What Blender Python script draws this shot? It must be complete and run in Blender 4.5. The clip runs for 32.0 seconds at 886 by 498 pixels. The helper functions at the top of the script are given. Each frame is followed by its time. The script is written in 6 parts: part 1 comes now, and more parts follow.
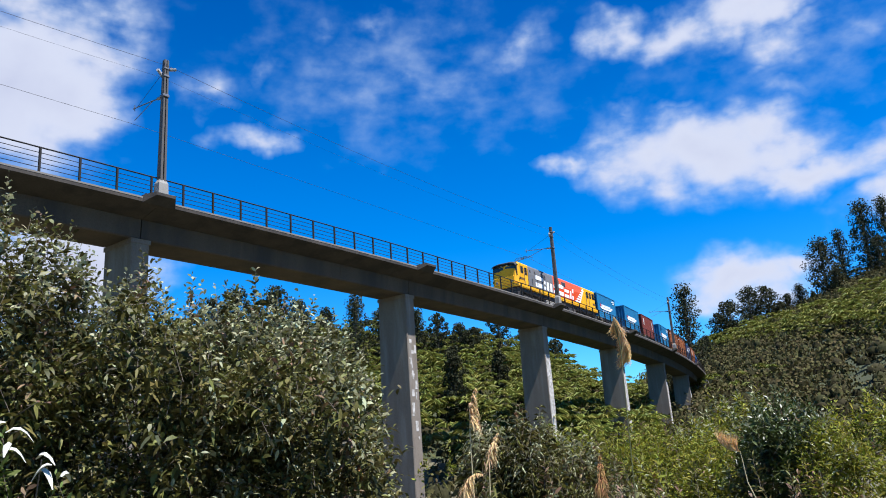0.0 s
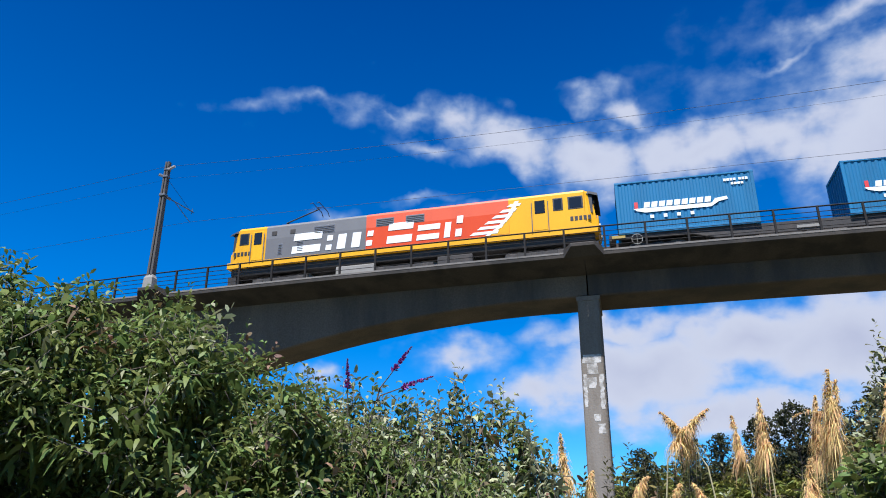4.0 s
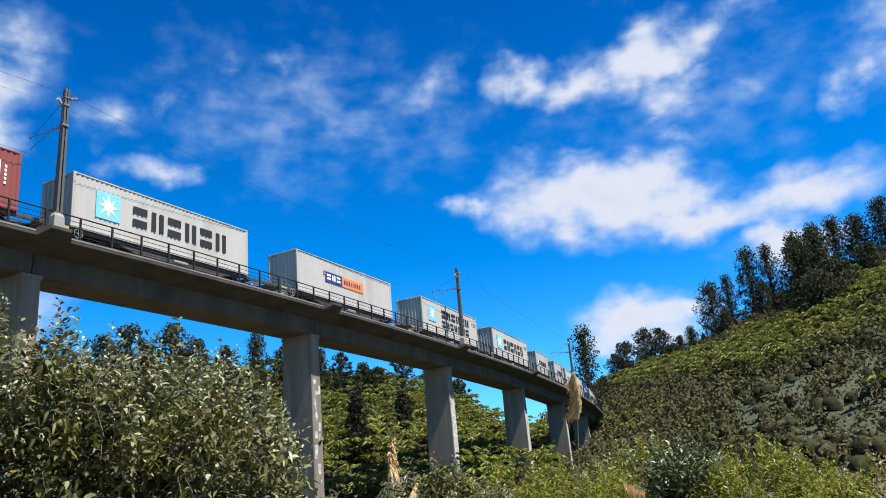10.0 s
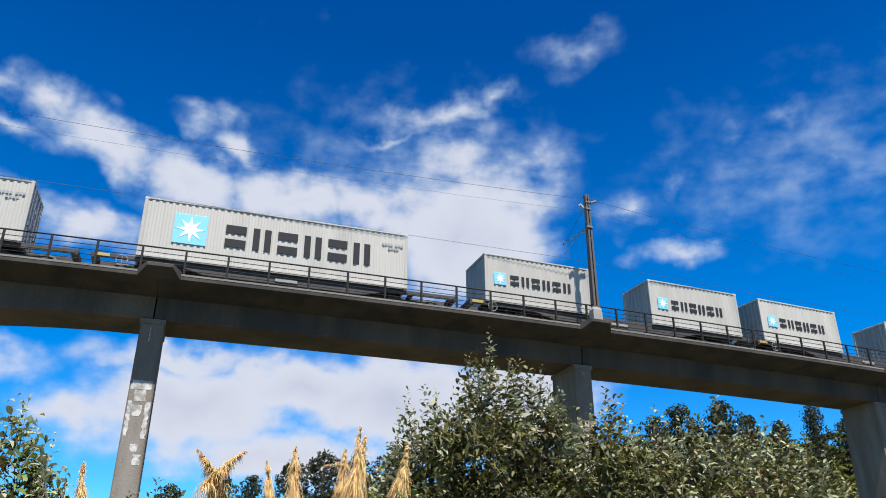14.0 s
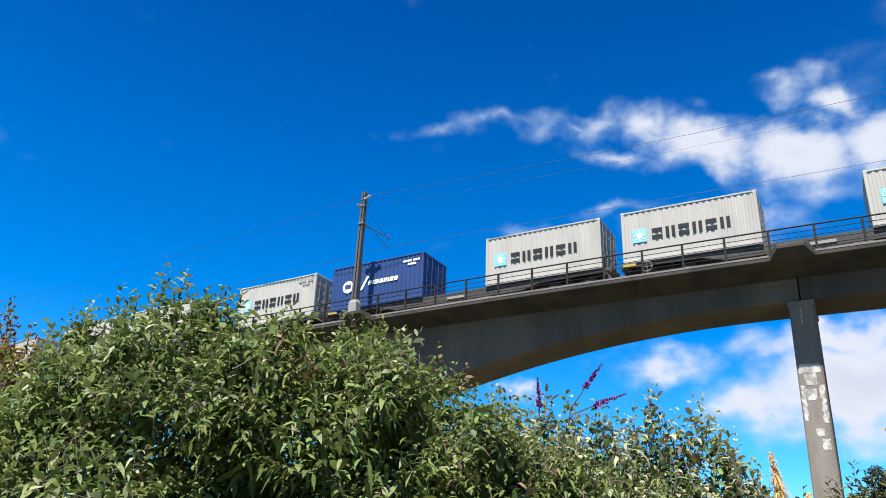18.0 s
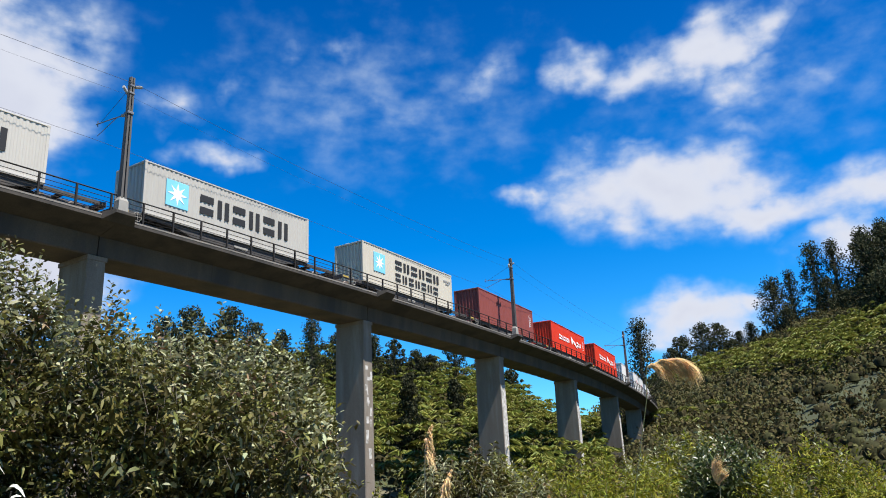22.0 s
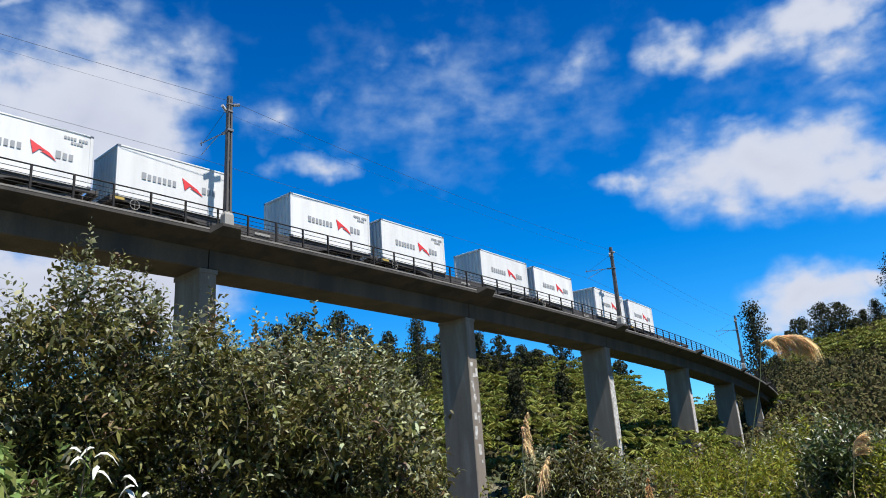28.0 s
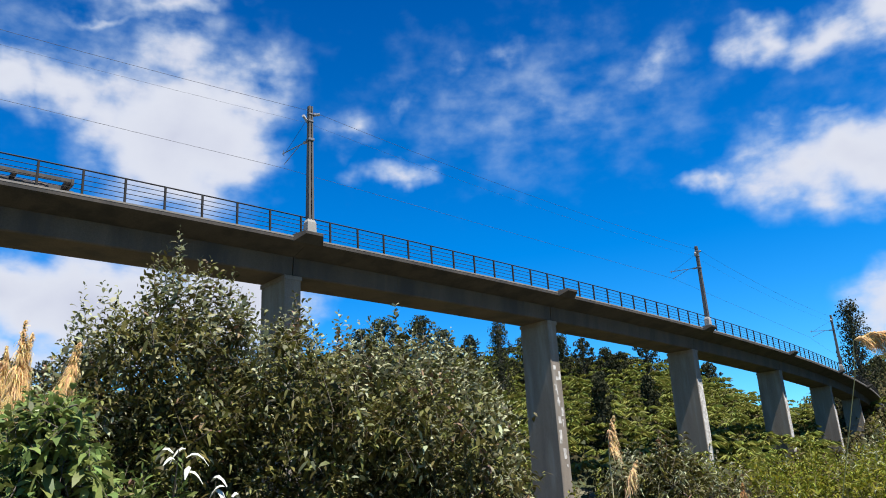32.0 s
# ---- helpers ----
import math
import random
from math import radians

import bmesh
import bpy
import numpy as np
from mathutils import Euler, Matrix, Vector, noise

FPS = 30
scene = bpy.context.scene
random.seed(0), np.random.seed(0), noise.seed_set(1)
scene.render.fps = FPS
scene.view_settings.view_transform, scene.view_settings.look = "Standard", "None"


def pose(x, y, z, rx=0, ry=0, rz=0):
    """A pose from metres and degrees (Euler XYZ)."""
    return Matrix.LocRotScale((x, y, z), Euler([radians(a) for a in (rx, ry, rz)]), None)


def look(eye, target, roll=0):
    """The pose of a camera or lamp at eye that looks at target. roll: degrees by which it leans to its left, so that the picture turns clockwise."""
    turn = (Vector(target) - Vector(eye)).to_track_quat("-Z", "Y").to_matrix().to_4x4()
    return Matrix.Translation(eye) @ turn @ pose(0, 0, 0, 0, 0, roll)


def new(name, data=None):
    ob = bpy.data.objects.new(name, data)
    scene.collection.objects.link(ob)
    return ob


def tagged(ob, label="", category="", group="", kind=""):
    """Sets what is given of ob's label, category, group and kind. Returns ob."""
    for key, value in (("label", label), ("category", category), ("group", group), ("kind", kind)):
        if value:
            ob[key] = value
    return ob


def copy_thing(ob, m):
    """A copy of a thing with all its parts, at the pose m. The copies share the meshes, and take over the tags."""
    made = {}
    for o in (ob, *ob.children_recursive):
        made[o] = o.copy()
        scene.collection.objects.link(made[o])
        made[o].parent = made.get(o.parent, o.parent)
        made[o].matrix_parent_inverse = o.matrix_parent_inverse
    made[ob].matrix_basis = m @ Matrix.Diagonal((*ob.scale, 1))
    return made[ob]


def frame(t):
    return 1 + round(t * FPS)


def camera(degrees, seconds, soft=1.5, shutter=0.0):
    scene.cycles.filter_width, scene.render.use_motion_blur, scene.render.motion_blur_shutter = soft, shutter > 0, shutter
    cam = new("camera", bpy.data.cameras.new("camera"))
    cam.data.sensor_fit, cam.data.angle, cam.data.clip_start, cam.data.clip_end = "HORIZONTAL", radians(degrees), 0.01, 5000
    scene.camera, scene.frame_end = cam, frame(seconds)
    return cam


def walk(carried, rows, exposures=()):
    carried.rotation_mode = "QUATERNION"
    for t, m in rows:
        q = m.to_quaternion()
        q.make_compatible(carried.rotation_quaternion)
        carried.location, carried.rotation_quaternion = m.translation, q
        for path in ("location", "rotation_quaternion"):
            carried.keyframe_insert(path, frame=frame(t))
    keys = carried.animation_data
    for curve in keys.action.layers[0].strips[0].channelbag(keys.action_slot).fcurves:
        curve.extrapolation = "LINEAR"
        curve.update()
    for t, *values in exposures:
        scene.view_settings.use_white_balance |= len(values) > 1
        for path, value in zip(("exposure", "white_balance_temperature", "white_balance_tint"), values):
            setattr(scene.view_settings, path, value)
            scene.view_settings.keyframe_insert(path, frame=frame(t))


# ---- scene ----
cam = camera(58.25, 32.0, soft=1.0)
PATH = [
    (0, pose(0.289, 0.069, 1.553, 105.95, 3.61, -64.73)),
    (0.5, pose(0.229, 0.084, 1.557, 107.05, 3.67, -60.06)),
    (1, pose(0.139, 0.095, 1.564, 107.75, 3.55, -54.85)),
    (1.5, pose(0.074, 0.062, 1.567, 108.99, 2.69, -48.32)),
    (2, pose(0.015, 0.039, 1.574, 110.67, 2.34, -37.73)),
    (2.5, pose(-0.031, 0.013, 1.571, 111.40, 2.01, -28.46)),
    (3, pose(-0.082, -0.025, 1.557, 112.37, 0.64, -19.05)),
    (3.5, pose(-0.078, -0.013, 1.576, 112.36, 0.25, -8.73)),
    (4, pose(-0.073, -0.001, 1.595, 112.44, -0.32, -2.18)),
    (4.5, pose(-0.069, 0.012, 1.614, 112.70, -1.10, 0.60)),
    (5, pose(-0.064, 0.024, 1.633, 113.10, -1.64, -0.97)),
    (5.5, pose(-0.060, 0.036, 1.652, 113.61, -1.48, -7.47)),
    (6, pose(-0.072, 0.046, 1.677, 114.31, -0.67, -18.92)),
    (6.5, pose(-0.104, 0.066, 1.696, 112.99, -0.68, -32.57)),
    (7, pose(-0.185, 0.080, 1.709, 112.18, 0.41, -46.83)),
    (7.5, pose(-0.146, 0.093, 1.705, 109.88, 0.83, -60.54)),
    (8, pose(-0.056, 0.131, 1.682, 108.17, 1.71, -69.44)),
    (8.5, pose(0.040, 0.144, 1.657, 107.21, 2.30, -71.69)),
    (9, pose(0.081, 0.151, 1.638, 107.30, 3.00, -70.94)),
    (9.5, pose(0.040, 0.147, 1.648, 107.96, 4.64, -70.20)),
    (10, pose(0.032, 0.162, 1.642, 108.23, 4.56, -71.62)),
    (10.5, pose(0.058, 0.182, 1.626, 108.05, 4.41, -73.54)),
    (11, pose(0.131, 0.176, 1.588, 108.74, 5.09, -70.02)),
    (11.5, pose(0.101, 0.163, 1.574, 110.57, 7.56, -59.95)),
    (12, pose(0.048, 0.134, 1.603, 112.34, 6.63, -52.25)),
    (12.5, pose(-0.015, 0.094, 1.610, 113.77, 3.44, -44.57)),
    (13, pose(-0.021, 0.050, 1.614, 114.14, 1.50, -36.89)),
    (13.5, pose(-0.049, 0.018, 1.614, 114.96, 0.49, -35.42)),
    (14, pose(-0.043, 0.019, 1.615, 115.17, -0.26, -34.14)),
    (14.5, pose(-0.037, 0.019, 1.616, 114.77, -0.74, -32.84)),
    (15, pose(-0.031, 0.019, 1.617, 114.13, -0.73, -31.80)),
    (15.5, pose(-0.025, 0.019, 1.617, 113.65, 0.01, -31.34)),
    (16, pose(-0.023, 0.026, 1.623, 113.61, 0.10, -31.71)),
    (16.5, pose(-0.029, 0.023, 1.628, 114.03, 1.35, -16.27)),
    (17, pose(-0.038, 0.030, 1.640, 113.32, -2.29, 2.93)),
    (17.5, pose(-0.020, -0.001, 1.630, 113.00, -3.01, 10.28)),
    (18, pose(-0.000, -0.029, 1.614, 113.18, -2.52, 11.85)),
    (18.5, pose(0.002, -0.036, 1.603, 114.01, -2.24, 3.10)),
    (19, pose(-0.024, -0.002, 1.624, 113.55, -0.94, -9.30)),
    (19.5, pose(-0.048, 0.036, 1.664, 114.15, 0.04, -26.25)),
    (20, pose(-0.140, 0.047, 1.684, 112.41, 0.73, -42.80)),
    (20.5, pose(-0.213, 0.033, 1.687, 110.35, 2.06, -55.65)),
    (21, pose(-0.157, -0.018, 1.671, 108.97, 2.16, -65.21)),
    (21.5, pose(-0.066, -0.035, 1.644, 108.17, 1.75, -68.19)),
    (22, pose(-0.008, -0.037, 1.615, 107.66, 2.36, -68.11)),
    (22.5, pose(0.029, -0.040, 1.594, 106.92, 2.91, -67.16)),
    (23, pose(0.035, -0.043, 1.585, 107.45, 3.59, -65.20)),
    (23.5, pose(0.045, -0.054, 1.579, 107.61, 4.16, -64.72)),
    (24, pose(0.035, -0.049, 1.577, 108.82, 3.17, -62.12)),
    (24.5, pose(0.026, -0.056, 1.579, 107.86, 2.43, -62.65)),
    (25, pose(0.025, -0.064, 1.582, 107.04, 1.95, -62.56)),
    (25.5, pose(0.020, -0.076, 1.575, 107.60, 2.65, -62.26)),
    (26, pose(0.009, -0.099, 1.565, 107.94, 3.13, -61.92)),
    (26.5, pose(-0.001, -0.123, 1.555, 108.07, 3.47, -61.44)),
    (27, pose(-0.012, -0.147, 1.546, 108.07, 3.64, -60.94)),
    (27.5, pose(-0.023, -0.171, 1.536, 107.98, 3.66, -60.55)),
    (28, pose(0.013, -0.201, 1.523, 107.84, 3.58, -60.17)),
    (28.5, pose(-0.001, -0.197, 1.523, 107.64, 3.66, -60.60)),
    (29, pose(0.020, -0.207, 1.521, 107.36, 3.67, -60.74)),
    (29.5, pose(0.034, -0.204, 1.526, 107.48, 3.64, -60.29)),
    (30, pose(0.041, -0.201, 1.526, 107.68, 3.70, -59.77)),
    (30.5, pose(-0.010, -0.177, 1.531, 107.64, 3.78, -58.47)),
    (31, pose(-0.014, -0.178, 1.531, 107.73, 3.51, -57.46)),
    (31.5, pose(0.004, -0.171, 1.527, 107.65, 3.29, -56.99)),
    (32, pose(0.062, -0.172, 1.517, 108.44, 2.93, -54.33)),
]
# the camera brightens and cools its picture a little on the way
STOPS = [
    (0, 1.12, 6050, 13), (1, 1.12, 6050, 13), (2, 1.06, 5950, 13), (3, 0.94, 5950, 13), (6, 1.02, 6250, 11), (7, 1.12, 6400, 10), (8, 1.15, 6500, 10), (9, 1.18, 6500, 10), (10, 1.22, 6400, 10), (11, 1.18, 6400, 10),
    (12, 1.14, 6350, 10), (13, 1.09, 6350, 10), (16, 1.06, 6500, 10), (17, 1.0, 6500, 10), (18, 1.3, 6500, 10), (19, 1.21, 6500, 10), (20, 1.08, 6450, 10), (21, 1.07, 6500, 10), (22, 1.16, 6500, 10), (24, 1.23, 6500, 10),
    (25, 1.18, 6450, 10), (28, 1.04, 6350, 10), (29, 1.08, 6400, 10), (31, 1.1, 6450, 10), (32, 1.16, 6500, 10),
]
walk(cam, PATH, STOPS)

# ---- alignment: the line is one long curve; s runs along it in metres from the middle mast,
# ---- growing towards the train's head; off is the distance inwards from the near deck edge
CX, CY, RAD = 118.25, 433.97, 417.52
TH = math.atan2(26.96 - CX, CY - 26.56)
RAIL = -0.35
TRACK = 2.6
SPEED = 18.62


def deck_z(s):
    return 15.4 - 0.0105 * s


def on(s, off, h=0.0):
    th = TH - s / RAD
    r = RAD - off
    return Vector((CX + r * math.sin(th), CY - r * math.cos(th), deck_z(s) + h))


def line_pose(s, off=TRACK, h=RAIL, roll=0.0):
    p = on(s, off, h)
    return pose(p.x, p.y, p.z, roll, 0.6, math.degrees(TH - s / RAD) + 180)


def polar(az, d, z=0.0):
    a = radians(az)
    return Vector((d * math.sin(a), d * math.cos(a), z))


# ---- world, sun, exposure ----
SUN_WAY = Vector((-0.31, -1.32, 3.0)).normalized()
world = bpy.data.worlds.new("sky")
scene.world = world
world.use_nodes = True


def build_sky():
    nt = world.node_tree
    nt.nodes.clear()
    N, L = nt.nodes.new, nt.links.new

    def math_node(op, a, b=None, c=None, clamp=False):
        n = N("ShaderNodeMath")
        n.operation, n.use_clamp = op, clamp
        for i, v in enumerate((a, b, c)):
            if v is None:
                continue
            if isinstance(v, (int, float)):
                n.inputs[i].default_value = v
            else:
                L(v, n.inputs[i])
        return n.outputs[0]

    out, bg = N("ShaderNodeOutputWorld"), N("ShaderNodeBackground")
    sky = N("ShaderNodeTexSky")
    sky.sky_type, sky.sun_disc = "NISHITA", False
    sky.sun_elevation = math.asin(SUN_WAY.z)
    sky.sun_rotation = math.atan2(SUN_WAY.x, SUN_WAY.y)
    sky.altitude, sky.air_density, sky.dust_density, sky.ozone_density = 400, 1.0, 1.0, 3.0
    hue = N("ShaderNodeHueSaturation")
    hue.inputs["Saturation"].default_value, hue.inputs["Value"].default_value = SKY_SAT, 1.0
    L(sky.outputs[0], hue.inputs["Color"])
    co = N("ShaderNodeTexCoord")
    sep = N("ShaderNodeSeparateXYZ")
    L(co.outputs["Generated"], sep.inputs[0])
    az = math_node("MULTIPLY", math_node("ARCTAN2", sep.outputs[0], sep.outputs[1]), 57.2958)
    el = math_node("MULTIPLY", math_node("ARCSINE", sep.outputs[2]), 57.2958)
    flat = N("ShaderNodeCombineXYZ")
    L(az, flat.inputs[0]), L(el, flat.inputs[1])

    def fbm(scale, detail, rough, stretch=(1, 1, 1), shift=0.0):
        mp = N("ShaderNodeMapping")
        mp.inputs["Scale"].default_value = stretch
        mp.inputs["Location"].default_value = (shift, shift * 0.7, 0)
        L(flat.outputs[0], mp.inputs[0])
        n = N("ShaderNodeTexNoise")
        n.noise_dimensions = "2D"
        n.inputs["Scale"].default_value, n.inputs["Detail"].default_value, n.inputs["Roughness"].default_value = scale, detail, rough
        L(mp.outputs[0], n.inputs["Vector"])
        return n

    warp = fbm(0.24, 4, 0.48)
    sub = N("ShaderNodeVectorMath")
    sub.operation = "SUBTRACT"
    L(warp.outputs["Color"], sub.inputs[0])
    sub.inputs[1].default_value = (0.5, 0.5, 0.5)
    mad = N("ShaderNodeVectorMath")
    mad.operation = "MULTIPLY_ADD"
    L(sub.outputs[0], mad.inputs[0])
    mad.inputs[1].default_value = (5.0, 3.4, 0)
    L(flat.outputs[0], mad.inputs[2])
    total = None
    for a, e, ra, re, turn, amp in CLOUDS:
        mp = N("ShaderNodeMapping")
        mp.vector_type = "TEXTURE"
        mp.inputs["Location"].default_value = (a, e, 0)
        mp.inputs["Rotation"].default_value = (0, 0, radians(turn))
        mp.inputs["Scale"].default_value = (ra, re, 1)
        L(mad.outputs[0], mp.inputs[0])
        ln = N("ShaderNodeVectorMath")
        ln.operation = "LENGTH"
        L(mp.outputs[0], ln.inputs[0])
        fall = math_node("MULTIPLY_ADD", ln.outputs["Value"], -1.16 * amp, 1.16 * amp)
        total = fall if total is None else math_node("MAXIMUM", total, fall)
    total = math_node("MAXIMUM", total, 0.0)
    # broken cloud all round, also where nobody looks
    grain = fbm(0.26, 5, 0.5, (1, 1.5, 1), 3.1)
    fine = fbm(0.9, 4, 0.55, (1, 1.3, 1), 7.7)
    g = math_node("SUBTRACT", grain.outputs["Fac"], 0.5)
    g2 = math_node("SUBTRACT", fine.outputs["Fac"], 0.5)
    wisp = fbm(0.30, 5, 0.5, (1, 1.9, 1), 11.3)
    g3 = math_node("MULTIPLY", math_node("SUBTRACT", wisp.outputs["Fac"], 0.5), math_node("MAXIMUM", 0.12, math_node("MINIMUM", total, math_node("SUBTRACT", 1.25, total))))
    dens = math_node("ADD", math_node("ADD", total, math_node("MULTIPLY", g, 0.45)), math_node("ADD", math_node("MULTIPLY", g2, 0.06), math_node("MULTIPLY", g3, 1.9)))
    ramp = N("ShaderNodeMapRange")
    ramp.interpolation_type = "SMOOTHSTEP"
    ramp.inputs["From Min"].default_value, ramp.inputs["From Max"].default_value = 0.08, 1.12
    L(dens, ramp.inputs["Value"])
    white = N("ShaderNodeMix")
    white.data_type = "RGBA"
    white.inputs["A"].default_value = (*CLOUD_LIT, 1)
    white.inputs["B"].default_value = (*CLOUD_THICK, 1)
    thick = N("ShaderNodeMapRange")
    thick.inputs["From Min"].default_value, thick.inputs["From Max"].default_value = 0.95, 1.9
    L(dens, thick.inputs["Value"]), L(thick.outputs[0], white.inputs["Factor"])
    wispy = N("ShaderNodeMix")
    wispy.data_type = "RGBA"
    wispy.inputs["A"].default_value = (*CLOUD_THIN, 1)
    body = N("ShaderNodeMapRange")
    body.inputs["From Min"].default_value, body.inputs["From Max"].default_value = 0.15, 0.85
    L(dens, body.inputs["Value"]), L(body.outputs[0], wispy.inputs["Factor"])
    L(white.outputs["Result"], wispy.inputs["B"])
    # the sky pales from a deep blue overhead towards the horizon
    low = N("ShaderNodeMapRange")
    low.inputs["From Min"].default_value, low.inputs["From Max"].default_value = 4.0, 40.0
    L(el, low.inputs["Value"])
    tint = N("ShaderNodeMix")
    tint.data_type = "RGBA"
    tint.inputs["A"].default_value, tint.inputs["B"].default_value = SKY_LOW, SKY_HIGH
    L(low.outputs[0], tint.inputs["Factor"])
    pale = N("ShaderNodeVectorMath")
    pale.operation = "MULTIPLY"
    L(hue.outputs[0], pale.inputs[0]), L(tint.outputs["Result"], pale.inputs[1])
    mix = N("ShaderNodeMix")
    mix.data_type = "RGBA"
    L(ramp.outputs[0], mix.inputs["Factor"])
    L(pale.outputs[0], mix.inputs["A"]), L(wispy.outputs["Result"], mix.inputs["B"])
    L(mix.outputs["Result"], bg.inputs["Color"])
    bg.inputs["Strength"].default_value = 0.052
    L(bg.outputs[0], out.inputs["Surface"])


SKY_SAT = 1.55
SKY_LOW, SKY_HIGH = (1.1, 1.9, 2.08, 1), (0.42, 0.85, 1.18, 1)
CLOUD_THIN = (3.6, 5.9, 8.2)
CLOUD_LIT, CLOUD_THICK = (6.45, 6.75, 7.6), (5.2, 5.5, 6.7)
# azimuth, elevation, half width, half height, turn, weight
RIGHT_BANK = [
    (81.8, 20.6, 8.6, 3.5, -7, 1.00), (85.6, 20.3, 12.1, 4.6, -9, 1.20), (88.9, 20.8, 6.0, 3.3, -27, 1.00), (91.7, 18.0, 12.2, 2.3, -10, 1.05), (98.8, 18.1, 9.5, 3.0, -0, .95),
    (75.8, 20.7, 3.1, 1.3, -5, .80), (80.0, 23.8, 3.1, 1.1, 3, .45), (83.7, 24.0, 3.0, 1.0, 2, .42), (97.1, 15.2, 5.5, 2.3, 0, .90), (86.8, 11.2, 7.2, 3.4, -7, 1.10),
    (90.0, 12.2, 4.7, 1.8, -7, .90),
]
RIGHT_HIGH = [
    (80.6, 29.3, 5.3, 2.2, -12, .85), (85.0, 28.7, 6.5, 2.4, -5, .85), (90.3, 29.3, 7.3, 3.1, 11, 1.10), (92.1, 26.5, 4.8, 2.8, -12, .80), (93.8, 30.3, 4.1, 2.2, 5, .75),
    (90.3, 25.3, 3.9, 1.1, -11, .40), (96.7, 26.2, 3.3, 2.3, -14, .40), (103.6, 24.4, 2.6, 2.6, -17, .70), (91.4, 23.4, 3.8, 1.3, -11, .45), (97.6, 31.5, 5.4, 1.9, -7, .50),
]
MIDDLE_PUFFS = [
    (72.9, 29.3, 3.6, 2.3, 9, .60), (64.2, 28.5, 4.2, 1.6, -0, .45), (62.0, 31.6, 4.2, 1.6, 1, .42), (56.7, 31.3, 2.9, 1.6, 4, .42), (52.6, 28.5, 1.8, 2.7, -13, .42),
    (48.6, 27.3, 3.8, 2.4, 25, .60), (52.0, 24.0, 4.2, 1.3, -4, .72), (48.7, 24.2, 3.0, 1.3, 6, .40),
]
V_RIGHT = [
    (35.6, 26.2, 10.1, 7.8, -2, 1.45), (34.8, 31.3, 7.9, 5.0, 11, .78), (33.8, 34.7, 9.7, 1.8, 9, .72), (38.8, 36.2, 3.4, 1.5, 22, .65),
    (41.4, 31.5, 5.6, 3.5, -4, .60), (45.5, 38.8, 6.6, 2.5, 9, .40), (28.6, 32.9, 6.4, 0.8, 10, .55), (48.4, 27.5, 2.5, 1.8, 12, .42), (39.4, 28.6, 7.4, 5.7, -3, .85),
]
V_LEFT = [
    (-13.8, 31.7, 6.7, 0.9, 11, .34), (-8.9, 32.3, 6.5, 1.2, 2, .45), (-2.5, 32.0, 8.6, 1.7, -4, .62), (1.0, 29.8, 6.4, 1.3, -6, .62), (3.8, 31.8, 6.8, 1.8, -7, .68),
    (8.2, 29.5, 7.5, 3.0, -23, 1.05), (13.8, 28.1, 8.4, 3.6, -12, 1.15), (14.0, 32.6, 3.8, 1.5, -15, .62), (17.1, 31.1, 4.6, 2.2, -33, .75), (21.6, 28.2, 8.4, 3.1, -2, 1.15),
    (28.4, 28.2, 7.1, 3.2, -13, 1.05), (0.7, 26.0, 4.6, 1.0, 8, .55), (-7.5, 24.6, 3.6, 1.3, 0, .42), (7.8, 24.2, 8.0, 2.4, -4, .90),
]
UNDER_DECK = [
    (3.1, 15.1, 5.4, 2.0, -4, .90), (-6.9, 12.9, 2.6, 1.5, 7, .80), (9.1, 12.2, 5.4, 3.1, 2, 1.05), (16.1, 13.1, 10.2, 5.3, 1, 1.45), (23.5, 14.7, 11.1, 3.4, -1, 1.45),
    (30.8, 14.1, 12.3, 5.4, -3, 1.60), (21.8, 10.4, 13.2, 3.0, -1, 1.15), (15.2, 16.2, 10.7, 1.8, 1, 1.05), (6.5, 8.5, 2.9, 0.6, 2, .40), (39.4, 14.8, 8.5, 5.8, -5, 1.45),
]
REST_OF_SKY = [
    (64, 28, 26, 9, 0, .35), (93, 26, 20, 9, 0, .32), (30, 31, 20, 9, 0, .36),
    (-60, 22, 16, 5, 10, .8), (-110, 30, 22, 8, -10, .9), (150, 26, 25, 7, 8, .9), (-160, 40, 20, 9, 0, .8), (125, 15, 14, 5, 0, 1.0), (60, 55, 18, 8, 20, .7), (108, 26, 8, 4, 0, .7),
]
CLOUDS = RIGHT_BANK + RIGHT_HIGH + MIDDLE_PUFFS + V_RIGHT + V_LEFT + UNDER_DECK + REST_OF_SKY
build_sky()
lamp = bpy.data.lights.new("sun", "SUN")
lamp.energy, lamp.angle, lamp.color = 5.0, radians(0.5), (1.0, 0.965, 0.905)
sun = new("sun", lamp)
sun.matrix_world = look(SUN_WAY * 300, (0, 0, 0))

# ---- materials ----


